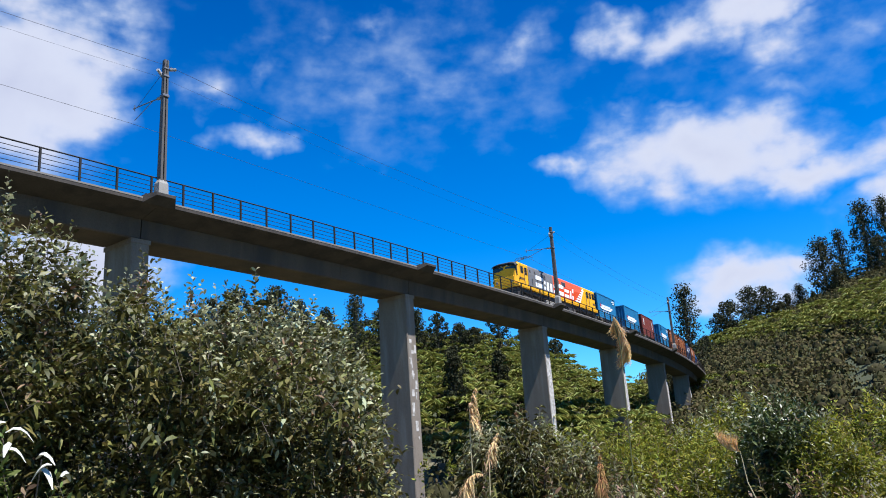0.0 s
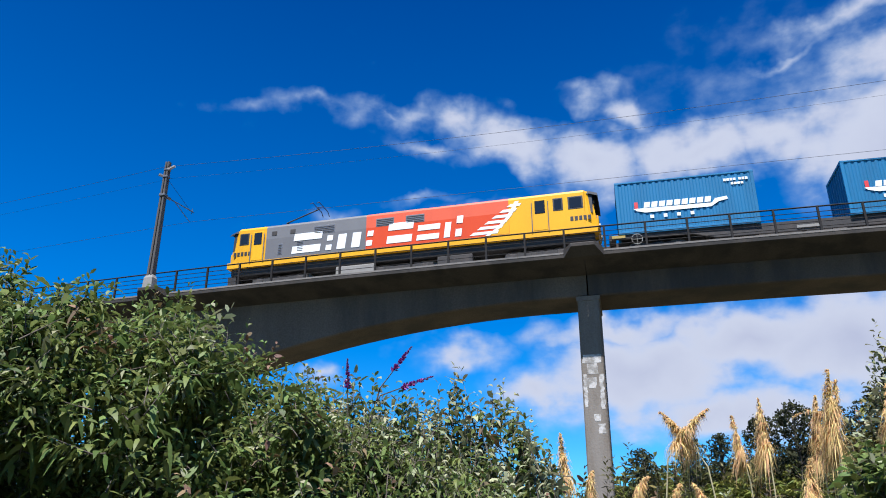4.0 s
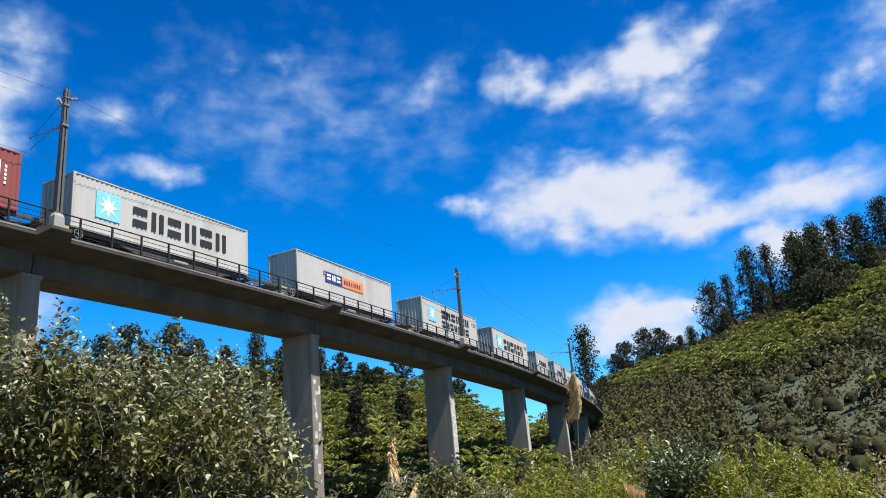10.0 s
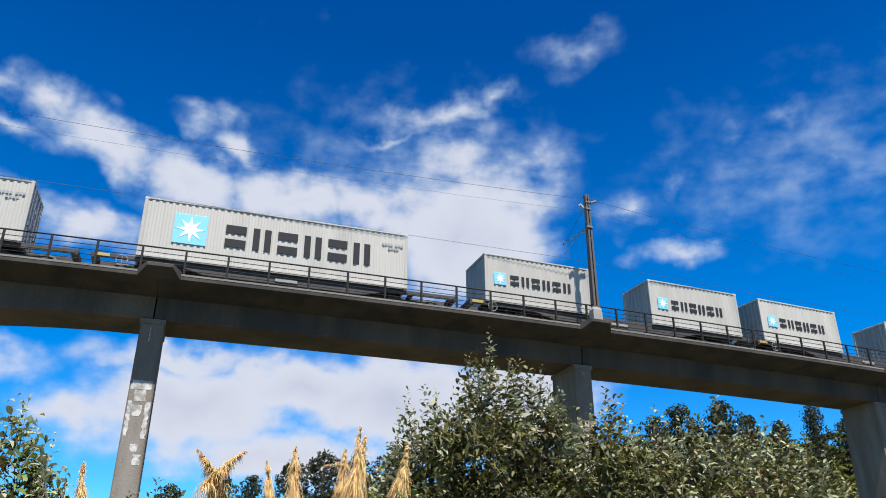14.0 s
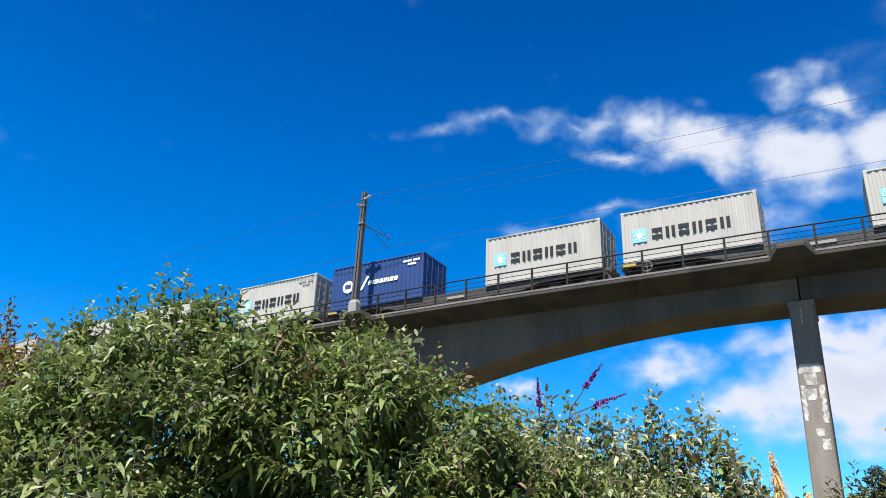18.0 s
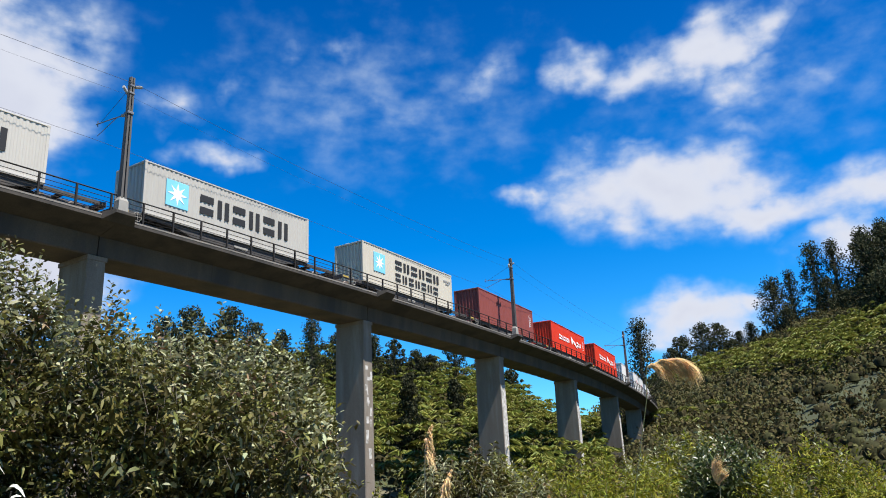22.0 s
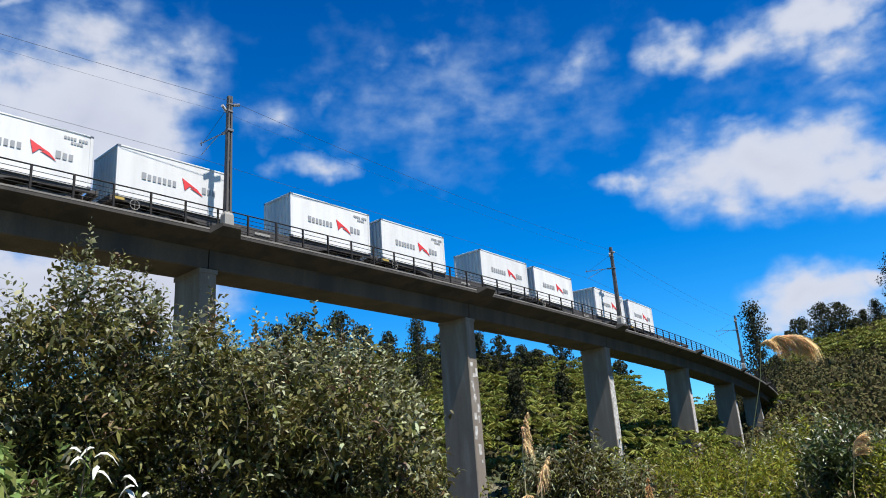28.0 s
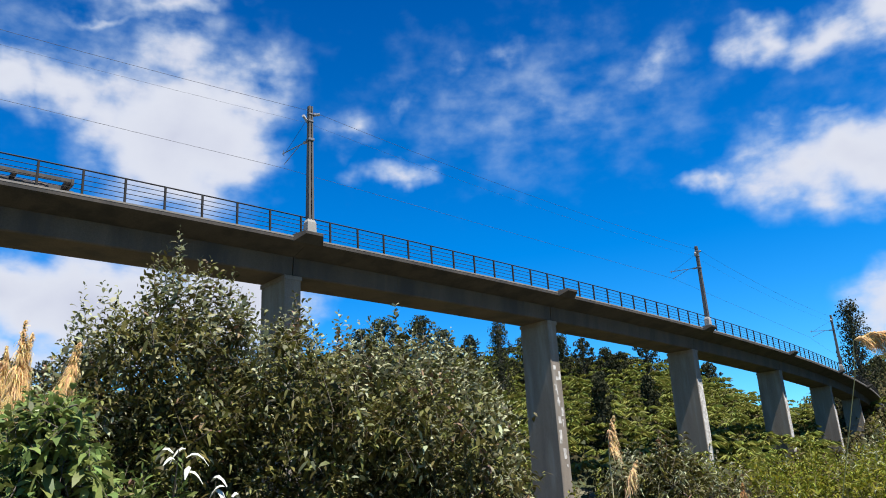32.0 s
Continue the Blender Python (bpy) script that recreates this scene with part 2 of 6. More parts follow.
def stuff_mat(name, colour, rough=0.6, metal=0.0, vary=0.12, scale=6.0, fine=60.0, bump=0.1, dirt=None, dirt_amount=0.0, streak=False,
              island=0.0, per_object=0.0, translucent=0.0, spec=0.5, edge=(0.48, 0.72)):
    """A node material: colour broken up at two scales, with optional grime of its own shape and fine relief."""
    m = bpy.data.materials.new(name)
    m.use_nodes = True
    nt = m.node_tree
    b = nt.nodes["Principled BSDF"]
    N, L = nt.nodes.new, nt.links.new
    b.inputs["Roughness"].default_value, b.inputs["Metallic"].default_value = rough, metal
    b.inputs["Specular IOR Level"].default_value = spec
    co = N("ShaderNodeTexCoord")
    vec = co.outputs["Object"]
    if streak:
        mp = N("ShaderNodeMapping")
        mp.inputs["Scale"].default_value = (1, 1, 0.16)
        L(vec, mp.inputs[0])
        vec = mp.outputs[0]
    n1, n2 = N("ShaderNodeTexNoise"), N("ShaderNodeTexNoise")
    n1.inputs["Scale"].default_value, n1.inputs["Detail"].default_value = scale, 5
    n2.inputs["Scale"].default_value, n2.inputs["Detail"].default_value = fine, 3
    L(vec, n1.inputs["Vector"]), L(co.outputs["Object"], n2.inputs["Vector"])
    add = N("ShaderNodeMath")
    add.operation = "ADD"
    L(n1.outputs["Fac"], add.inputs[0]), L(n2.outputs["Fac"], add.inputs[1])
    val = N("ShaderNodeMapRange")
    val.inputs["From Min"].default_value, val.inputs["From Max"].default_value = 0.6, 1.4
    val.inputs["To Min"].default_value, val.inputs["To Max"].default_value = 1 - vary, 1 + vary
    L(add.outputs[0], val.inputs["Value"])
    value = val.outputs[0]
    for amount, node, sock in ((island, "ShaderNodeNewGeometry", "Random Per Island"), (per_object, "ShaderNodeObjectInfo", "Random")):
        if amount:
            src, rng, mul = N(node), N("ShaderNodeMapRange"), N("ShaderNodeMath")
            rng.inputs["To Min"].default_value, rng.inputs["To Max"].default_value = 1 - amount, 1 + amount
            L(src.outputs[sock], rng.inputs["Value"])
            mul.operation = "MULTIPLY"
            L(value, mul.inputs[0]), L(rng.outputs[0], mul.inputs[1])
            value = mul.outputs[0]
    hsv = N("ShaderNodeHueSaturation")
    hsv.inputs["Color"].default_value = (*colour, 1)
    L(value, hsv.inputs["Value"])
    if island:
        src, rng = N("ShaderNodeNewGeometry"), N("ShaderNodeMapRange")
        wh = N("ShaderNodeTexWhiteNoise")
        wh.noise_dimensions = "1D"
        L(src.outputs["Random Per Island"], wh.inputs["W"])
        rng.inputs["To Min"].default_value, rng.inputs["To Max"].default_value = 0.5 - 0.035, 0.5 + 0.03
        L(wh.outputs["Value"], rng.inputs["Value"]), L(rng.outputs[0], hsv.inputs["Hue"])
    colour_out = hsv.outputs[0]
    if dirt:
        n3, rp, mx = N("ShaderNodeTexNoise"), N("ShaderNodeMapRange"), N("ShaderNodeMix")
        n3.inputs["Scale"].default_value, n3.inputs["Detail"].default_value, n3.inputs["Roughness"].default_value = scale * 0.6, 8, 0.65
        L(vec, n3.inputs["Vector"])
        rp.inputs["From Min"].default_value, rp.inputs["From Max"].default_value = edge
        rp.inputs["To Max"].default_value = dirt_amount
        L(n3.outputs["Fac"], rp.inputs["Value"])
        mx.data_type = "RGBA"
        L(rp.outputs[0], mx.inputs["Factor"]), L(colour_out, mx.inputs["A"])
        mx.inputs["B"].default_value = (*dirt, 1)
        colour_out = mx.outputs["Result"]
    L(colour_out, b.inputs["Base Color"])
    if bump:
        bp = N("ShaderNodeBump")
        bp.inputs["Strength"].default_value, bp.inputs["Distance"].default_value = bump, 0.02
        L(add.outputs[0], bp.inputs["Height"]), L(bp.outputs[0], b.inputs["Normal"])
    if translucent:
        tr, ms = N("ShaderNodeBsdfTranslucent"), N("ShaderNodeMixShader")
        L(colour_out, tr.inputs["Color"])
        ms.inputs["Fac"].default_value = translucent
        out = nt.nodes["Material Output"]
        L(b.outputs[0], ms.inputs[1]), L(tr.outputs[0], ms.inputs[2]), L(ms.outputs[0], out.inputs["Surface"])
    return m


CONCRETE = stuff_mat("weathered_concrete", (0.18, 0.16, 0.14), 0.9, 0, 0.16, 0.9, 25, 0.25, (0.09, 0.085, 0.075), 0.75, True)
# weathered girder, darkened further: the shade below the deck overhang is in its colour
SHADED_GIRDER = stuff_mat("shade_dark_girder_concrete", (0.076, 0.057, 0.04), 0.9, 0, 0.34, 0.7, 16, 0.3, (0.03, 0.027, 0.025), 0.8, True, edge=(0.45, 0.62))
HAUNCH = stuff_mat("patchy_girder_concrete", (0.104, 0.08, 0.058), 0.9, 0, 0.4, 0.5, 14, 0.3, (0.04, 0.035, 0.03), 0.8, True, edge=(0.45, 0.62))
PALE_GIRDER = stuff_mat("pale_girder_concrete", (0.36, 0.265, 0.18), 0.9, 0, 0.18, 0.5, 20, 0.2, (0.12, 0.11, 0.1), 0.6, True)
# stains are real; the near-black base paints in the shade of the undersides
SLAB = stuff_mat("stained_shade_dark_slab", (0.044, 0.036, 0.029), 0.9, 0, 0.35, 1.2, 16, 0.3, (0.018, 0.016, 0.014), 0.85, True, edge=(0.45, 0.6))
PIER = stuff_mat("lime_streaked_concrete", (0.155, 0.126, 0.096), 0.9, 0, 0.3, 1.6, 14, 0.4, (0.24, 0.215, 0.185), 0.6, True, edge=(0.5, 0.66))
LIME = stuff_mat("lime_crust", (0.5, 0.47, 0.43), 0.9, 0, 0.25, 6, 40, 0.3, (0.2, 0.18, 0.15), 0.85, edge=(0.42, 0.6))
PLINTH = stuff_mat("pale_concrete", (0.24, 0.225, 0.2), 0.85, 0, 0.12, 3, 40, 0.15)
MAST = stuff_mat("weathered_mast", (0.072, 0.066, 0.061), 0.8, 0, 0.2, 3, 40, 0.2, (0.08, 0.07, 0.06), 0.6, True)
STEEL = stuff_mat("dull_galvanised_steel", (0.17, 0.17, 0.18), 0.55, 0.6, 0.1, 5, 60, 0.05)
RAILING = stuff_mat("dark_painted_steel", (0.018, 0.016, 0.015), 0.75, 0.0, 0.2, 5, 60, 0.05, spec=0.2)
RAILHEAD = stuff_mat("worn_rail_steel", (0.25, 0.2, 0.17), 0.4, 0.8, 0.15, 4, 40, 0.05)
BALLAST = stuff_mat("grey_ballast", (0.24, 0.23, 0.22), 0.95, 0, 0.3, 3, 18, 0.6)
WIRE = stuff_mat("oxidised_wire", (0.045, 0.04, 0.04), 0.6, 0.5, 0.1, 5, 40, 0)
PORCELAIN = stuff_mat("grey_porcelain", (0.28, 0.27, 0.26), 0.25, 0, 0.05, 5, 40, 0)
UNDER = stuff_mat("brake_dust_black", (0.034, 0.031, 0.029), 0.8, 0, 0.25, 4, 30, 0.15, (0.12, 0.09, 0.07), 0.4)
WHEEL = stuff_mat("wheel_steel", (0.16, 0.13, 0.11), 0.6, 0.5, 0.15, 6, 40, 0.1)
BLACK = stuff_mat("black_rubber", (0.02, 0.02, 0.02), 0.6, 0, 0.1, 6, 40, 0.05)
YELLOW_PART = stuff_mat("safety_yellow", (0.38, 0.26, 0.05), 0.6, 0, 0.2, 6, 40, 0.05)
SOIL = stuff_mat("grassy_earth", (0.036, 0.044, 0.014), 1.0, 0, 0.45, 0.25, 3.0, 0.6, (0.03, 0.03, 0.014), 0.6)
# tone of the unseen near ground, added to bounce warm light under the viaduct
BOUNCE_GRASS = stuff_mat("bounce_light_grass", (0.095, 0.085, 0.05), 1.0, 0, 0.4, 0.5, 8.0, 0.6, (0.06, 0.065, 0.03), 0.7)
GLASS = stuff_mat("dark_cab_glass", (0.015, 0.018, 0.02), 0.08, 0, 0.05, 3, 20, 0)

# ---- mesh helpers ----


class Shape:
    """Vertices and faces of one part."""

    def __init__(self):
        self.v, self.f, self.m = [], [], []

    def add(self, verts, faces, mat=0):
        k = len(self.v)
        self.v += [tuple(p) for p in verts]
        self.f += [tuple(i + k for i in face) for face in faces]
        self.m += [mat] * len(faces)
        return self

    def box(self, x0, x1, y0, y1, z0, z1, c=0.0, mat=0):
        lo, hi = (x0, y0, z0), (x1, y1, z1)
        if c <= 0:
            vs = [(x, y, z) for x in (x0, x1) for y in (y0, y1) for z in (z0, z1)]
            return self.add(vs, [(0, 1, 3, 2), (4, 6, 7, 5), (0, 4, 5, 1), (2, 3, 7, 6), (0, 2, 6, 4), (1, 5, 7, 3)], mat)
        vs, idx = [], {}
        for corner in range(8):
            b = [(corner >> a) & 1 for a in range(3)]
            for axis in range(3):
                p = []
                for a in range(3):
                    e = hi[a] if b[a] else lo[a]
                    p.append(e if a == axis else (e - c if b[a] else e + c))
                idx[corner, axis] = len(vs)
                vs.append(p)
        fs = []
        for axis in range(3):
            o = [a for a in range(3) if a != axis]
            for side in (0, 1):
                q = [(side << axis) | (i << o[0]) | (j << o[1]) for i, j in ((0, 0), (1, 0), (1, 1), (0, 1))]
                fs.append([idx[k, axis] for k in q])
            for i in (0, 1):
                for j in (0, 1):
                    base = (i << o[0]) | (j << o[1])
                    k2 = base | (1 << axis)
                    fs.append([idx[base, o[0]], idx[base, o[1]], idx[k2, o[1]], idx[k2, o[0]]])
        for corner in range(8):
            fs.append([idx[corner, a] for a in range(3)])
        return self.add(vs, fs, mat)

    def loft(self, rings, closed=True, caps=True, mat=0):
        n, vs, fs = len(rings[0]), [], []
        for r in rings:
            vs += list(r)
        for k in range(len(rings) - 1):
            for i in range(n if closed else n - 1):
                j = (i + 1) % n
                fs.append((k * n + i, k * n + j, (k + 1) * n + j, (k + 1) * n + i))
        if caps and closed:
            fs += [tuple(range(n - 1, -1, -1)), tuple(range((len(rings) - 1) * n, len(rings) * n))]
        return self.add(vs, fs, mat)

    def tube(self, pts, r, n=6, mat=0):
        pts = [Vector(p) for p in pts]
        rs = r if isinstance(r, (list, tuple)) else [r] * len(pts)
        rings = []
        for i, p in enumerate(pts):
            d = (pts[min(i + 1, len(pts) - 1)] - pts[max(i - 1, 0)]).normalized()
            a = d.cross(Vector((0, 0, 1)) if abs(d.z) < 0.9 else Vector((1, 0, 0))).normalized()
            b = d.cross(a)
            rings.append([p + (a * math.cos(t) + b * math.sin(t)) * rs[i] for t in [6.28319 * k / n for k in range(n)]])
        return self.loft(rings, True, True, mat)

    def plate(self, pts, y, depth, mat=0):
        """A flat plate from an outline of (x, z) points, its face at y and its back at y - depth."""
        n = len(pts)
        vs = [(x, y, z) for x, z in pts] + [(x, y - depth, z) for x, z in pts]
        fs = [tuple(range(n)), tuple(range(2 * n - 1, n - 1, -1))] + [(i, i + n, (i + 1) % n + n, (i + 1) % n) for i in range(n)]
        return self.add(vs, fs, mat)

    def mesh(self, name, *mats, smooth=False):
        me = bpy.data.meshes.new(name)
        me.from_pydata(self.v, [], self.f)
        for m in mats:
            me.materials.append(m)
        if len(mats) > 1:
            me.polygons.foreach_set("material_index", self.m)
        bm = bmesh.new()
        bm.from_mesh(me)
        bmesh.ops.recalc_face_normals(bm, faces=bm.faces)
        bm.to_mesh(me)
        bm.free()
        if smooth:
            me.polygons.foreach_set("use_smooth", [True] * len(me.polygons))
        me.update()
        return me


def part(name, data, material, parent, label="", m=None):
    """One mesh object under a thing or a part. data: a Shape, or a mesh that is shared."""
    if isinstance(data, Shape):
        mats = material if isinstance(material, (list, tuple)) else (material,)
        data = data.mesh(name, *mats)
    ob = new(name, data)
    ob.parent = parent
    if m is not None:
        ob.matrix_basis = m
    if label:
        ob["label"] = label
    return ob


def thing(name, label, category, group="", kind="", m=None):
    ob = tagged(new(name), label, category, group, kind)
    ob.empty_display_size = 0.3
    if m is not None:
        ob.matrix_basis = m
    return ob


def tri_mesh(name, verts, tris, *mats, index=None):
    me = bpy.data.meshes.new(name)
    verts, tris = np.asarray(verts, np.float32), np.asarray(tris, np.int32)
    me.vertices.add(len(verts))
    me.vertices.foreach_set("co", verts.ravel())
    me.loops.add(tris.size)
    me.loops.foreach_set("vertex_index", tris.ravel())
    me.polygons.add(len(tris))
    me.polygons.foreach_set("loop_start", np.arange(0, tris.size, 3, dtype=np.int32))
    me.polygons.foreach_set("loop_total", np.full(len(tris), 3, np.int32))
    for m in mats:
        me.materials.append(m)
    if index is not None:
        me.polygons.foreach_set("material_index", np.asarray(index, np.int32))
    me.update(calc_edges=True)
    return me


MOVERS = []

# ---- ground ----
RIDGE = [(-180, 4), (-120, 5), (-60, 4), (-20, 3.5), (5, 4.5), (15, 5.5), (25, 7.5), (35, 8.5), (48, 10.3), (56, 10.3), (62, 9.9), (68, 9.2), (73.5, 7.3), (76, 5.9), (78.5, 5.4),
         (81, 6.0), (84, 7.4), (88, 8.6), (93, 10.5), (98, 12.0), (102, 12.9), (106, 14.0), (115, 15), (130, 14), (150, 8), (180, 4)]
FAR = [(-180, 260), (-60, 240), (0, 170), (40, 150), (70, 155), (77, 170), (84, 255), (92, 270), (110, 260), (140, 250), (180, 260)]
NEAR = [(-180, 60), (0, 60), (40, 58), (75, 62), (85, 78), (95, 62), (110, 50), (180, 60)]


def table(rows, a):
    return float(np.interp(a, [r[0] for r in rows], [r[1] for r in rows]))


def ground_z(x, y):
    d = math.hypot(x, y)
    az = math.degrees(math.atan2(x, y))
    far, near = table(FAR, az), table(NEAR, az)
    top = far * math.tan(radians(table(RIDGE, az))) + 1.0
    u = (d - near) / (far - near)
    if u <= 0:
        z = 0.0
    elif u < 1:
        z = top * (u ** 1.12)
    else:
        z = top * max(0.25, 1 - 0.35 * (u - 1))
    rough = min(1.0, max(0.0, (d - 25) / 60))
    n = noise.fractal(Vector((x * 0.03, y * 0.03, 0)), 0.9, 2.0, 4)
    n2 = noise.noise(Vector((x * 0.25, y * 0.25, 3)))
    return z + rough * (n * 1.6 + n2 * 0.35) + 0.12 * noise.noise(Vector((x * 0.4, y * 0.4, 7)))


def build_ground():
    rings = [0.5, 1.5, 3, 5, 7, 9, 12, 15, 19, 24, 30, 37, 45, 54, 64] + [74 + 7 * k for k in range(34)] + [325, 360, 420, 520, 700, 1000, 1600, 2600, 4200]
    azs = [-180 + 6 * k for k in range(33)] + [18 + 1.6 * k for k in range(63)] + [120 + 6 * k for k in range(10)]
    vs, fs = [], []
    for d in rings:
        for a in azs:
            p = polar(a, d)
            z = ground_z(p.x, p.y)
            vs.append((p.x, p.y, z if d < 400 else max(0, z * (1 - (d - 400) / 900))))
    n = len(azs)
    for i in range(len(rings) - 1):
        for j in range(n):
            k = (j + 1) % n
            fs.append((i * n + j, i * n + k, (i + 1) * n + k, (i + 1) * n + j))
    fs.append(tuple(range(n - 1, -1, -1)))
    sh = Shape().add(vs, fs)
    # inner rings take the unseen, light-bouncing ground tone
    sh.m = [1 if k < 15 * n else 0 for k in range(len(fs) - 1)] + [1]
    ob = new("ground", sh.mesh("ground", SOIL, BOUNCE_GRASS, smooth=True))
    tagged(ob, "grassy valley floor rising into scrub-covered hills", "ground", kind="structure")


build_ground()

# ---- viaduct ----
PIERS = [62.5 + 41.5, 41.5, 20.45, 0.0, -20.5, -41.0, -62.0, -83.0, -104.5]
S_END, S_HEAD = -128.0, 150.0
MASTS = [83.4, 41.7, 0.0, -41.0, -83.8]


def girder_depth(s):
    """Depth of the girder's underside below the datum: even to the right of s = 22, deepening in a curve to the tall pier."""
    if s <= 22:
        return 2.1
    if s <= 41.5:
        return 2.1 + 0.0083 * (s - 22) ** 2
    return max(2.4, 5.26 - 0.0083 * max(0.0, 19.5 ** 2 - max(0.0, (72 - s)) ** 2 * 0.41))


def sweep(profile, s0, s1, step=2.0):
    """Loft a profile of (off, h) points, or a function of s that gives one, along the line."""
    n = max(1, int(math.ceil(abs(s1 - s0) / step)))
    rings = []
    for k in range(n + 1):
        s = s0 + (s1 - s0) * k / n
        pr = profile(s) if callable(profile) else profile
        rings.append([on(s, o, h) for o, h in pr])
    return Shape().loft(rings)


def build_viaduct():
    via = thing("railway_viaduct", "curved concrete railway viaduct on slab piers, weathered grey with shade-dark underside", "bridge")
    # deck slab with a thin edge, its underside rising to the edge; the joints between spans stay open 2 cm
    stops = [S_HEAD] + PIERS + [S_END]
    for a, b in zip(stops, stops[1:]):
        a2, b2 = a - 0.01, b + 0.01
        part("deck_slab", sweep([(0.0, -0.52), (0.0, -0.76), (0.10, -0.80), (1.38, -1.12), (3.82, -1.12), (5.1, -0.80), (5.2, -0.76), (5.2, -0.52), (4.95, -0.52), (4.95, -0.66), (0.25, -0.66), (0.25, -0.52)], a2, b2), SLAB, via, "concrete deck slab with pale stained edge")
        part("kerb", sweep([(-0.012, -0.52), (-0.012, -0.60), (0.26, -0.60), (0.26, -0.52)], a2, b2), CONCRETE, via, "pale stained concrete kerb")
        part("box_girder", sweep(lambda s: [(1.40, -1.125), (1.46, -girder_depth(s) + 0.06), (1.52, -girder_depth(s)), (3.68, -girder_depth(s)), (3.74, -girder_depth(s) + 0.06), (3.80, -1.125)], a2 - 0.02, b2 + 0.02, 1.0), PALE_GIRDER if b > 40 else HAUNCH if b > 20 else SHADED_GIRDER, via)
        # cast segments show as shallow upright ribs on the web
        for k in range(1, 3):
            s = a2 + (b2 - a2) * k / 3
            g = girder_depth(s)
            part("web_joint", sweep([(1.385, -1.16), (1.445, -g + 0.1), (1.47, -g + 0.1), (1.41, -1.16)], s + 0.03, s - 0.03), PALE_GIRDER if b > 40 else HAUNCH if b > 20 else SHADED_GIRDER, via)
    bases = {}
    for s in PIERS:
        g = girder_depth(s)
        half = 0.475 if s < 41 else 0.9
        off0, off1 = 1.42, 3.78
        base = min(ground_z(on(s, o).x, on(s, o).y) for o in (0, 2.6, 5)) - 1.0 - deck_z(s)
        bases[s] = base
        rings = []
        for h, grow in ((base, 0.10), (base * 0.5, 0.05), (-g - 1.0, 0.0), (-g - 0.002, 0.0)):
            c = 0.05
            o0, o1, hw = off0 - grow, off1 + grow, half + grow * 0.3
            rings.append([on(s + hw - c, o0, h), on(s + hw, o0 + c, h), on(s + hw, o1 - c, h), on(s + hw - c, o1, h),
                          on(s - hw + c, o1, h), on(s - hw, o1 - c, h), on(s - hw, o0 + c, h), on(s - hw + c, o0, h)])
        part("pier", Shape().loft(rings), PIER, via, "tall concrete slab pier streaked with pale lime")
        cap = Shape()
        rr = [[on(s + a, o, h) for a, o in ((half + .04, off0 - .03), (half + .04, off1 + .03), (-half - .04, off1 + .03), (-half - .04, off0 - .03))] for h in (-g - 0.22, -g - 0.003)]
        part("pier_cap", cap.loft(rr), PIER, via)
    # lime washed out of the joints: pale crusts with ragged outlines on the near faces of the three nearest piers
    dice = random.Random(5)

    def crust(s, a0, a1, h0, h1, label="pale lime deposit"):
        n = max(3, int((h0 - h1) / .12))
        left = [(a0 + dice.uniform(-.035, .035), h0 + (h1 - h0) * k / n) for k in range(n + 1)]
        right = [(a1 + dice.uniform(-.035, .035), h0 + (h1 - h0) * k / n) for k in range(n, -1, -1)]
        half = .5 * bases[s]
        grow = lambda h: .006 + float(np.interp(-h, (3.1, -half, -2 * half), (0, .05, .1)))
        sh = Shape()
        ring = left + right
        sh.add([on(s + a, 1.42 - grow(h), h) for a, h in ring] + [on(s + a, 1.45 - grow(h), h) for a, h in ring],
               [(k, k + 1, 2 * n - k, 2 * n + 1 - k) for k in range(n)] + [(k, (k + 1) % (2 * n + 2), (k + 1) % (2 * n + 2) + 2 * n + 2, k + 2 * n + 2) for k in range(2 * n + 2)])
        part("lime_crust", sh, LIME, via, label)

    for a0, a1, h0, h1 in ((-.40, .40, -4.75, -5.12), (-.22, .24, -5.14, -5.6), (-.42, -.26, -5.62, -7.1), (.28, .42, -5.6, -7.0), (-.1, .22, -5.75, -6.2), (-.2, .05, -7.3, -7.6), (-.36, -.1, -7.7, -8.1)):
        crust(20.45, a0, a1, h0, h1)
    for s in (0.0, -20.5):
        for k in range(16):
            a, h = dice.uniform(-.4, .22), -5.0 - .42 * k + dice.uniform(-.2, .2)
            crust(s, a, a + dice.uniform(.1, .34), h, h - dice.uniform(.15, .6))
    # far piers: sunlight on the limy near face laid on as one pale sheet
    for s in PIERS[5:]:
        crust(s, -.43, .43, -4.6, -13.5, "near face painted pale for sunlight on limy concrete")
    # a thin cantilever slab stands out from the deck edge at every pier, narrowing to its tip
    for s in PIERS:
        rings = []
        for o, top, bot, w in ((0.25, -0.48, -0.84, 0.88), (-0.02, -0.44, -0.80, 0.86), (-0.55, -0.34, -0.52, 0.52), (-0.58, -0.37, -0.50, 0.49)):
            rings.append([on(s + w, o, top), on(s - w, o, top), on(s - w, o, bot), on(s + w, o, bot)])
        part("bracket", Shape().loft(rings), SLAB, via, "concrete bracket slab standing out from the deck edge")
    # abutment at the hillside
    rings = [[on(S_END - 0.02 - k, o, h) for o, h in ((-0.1, -0.6), (-0.1, -9), (5.3, -9), (5.3, -0.6))] for k in (0, 3.0)]
    part("abutment", Shape().loft(rings), CONCRETE, via)
    return via


build_viaduct()


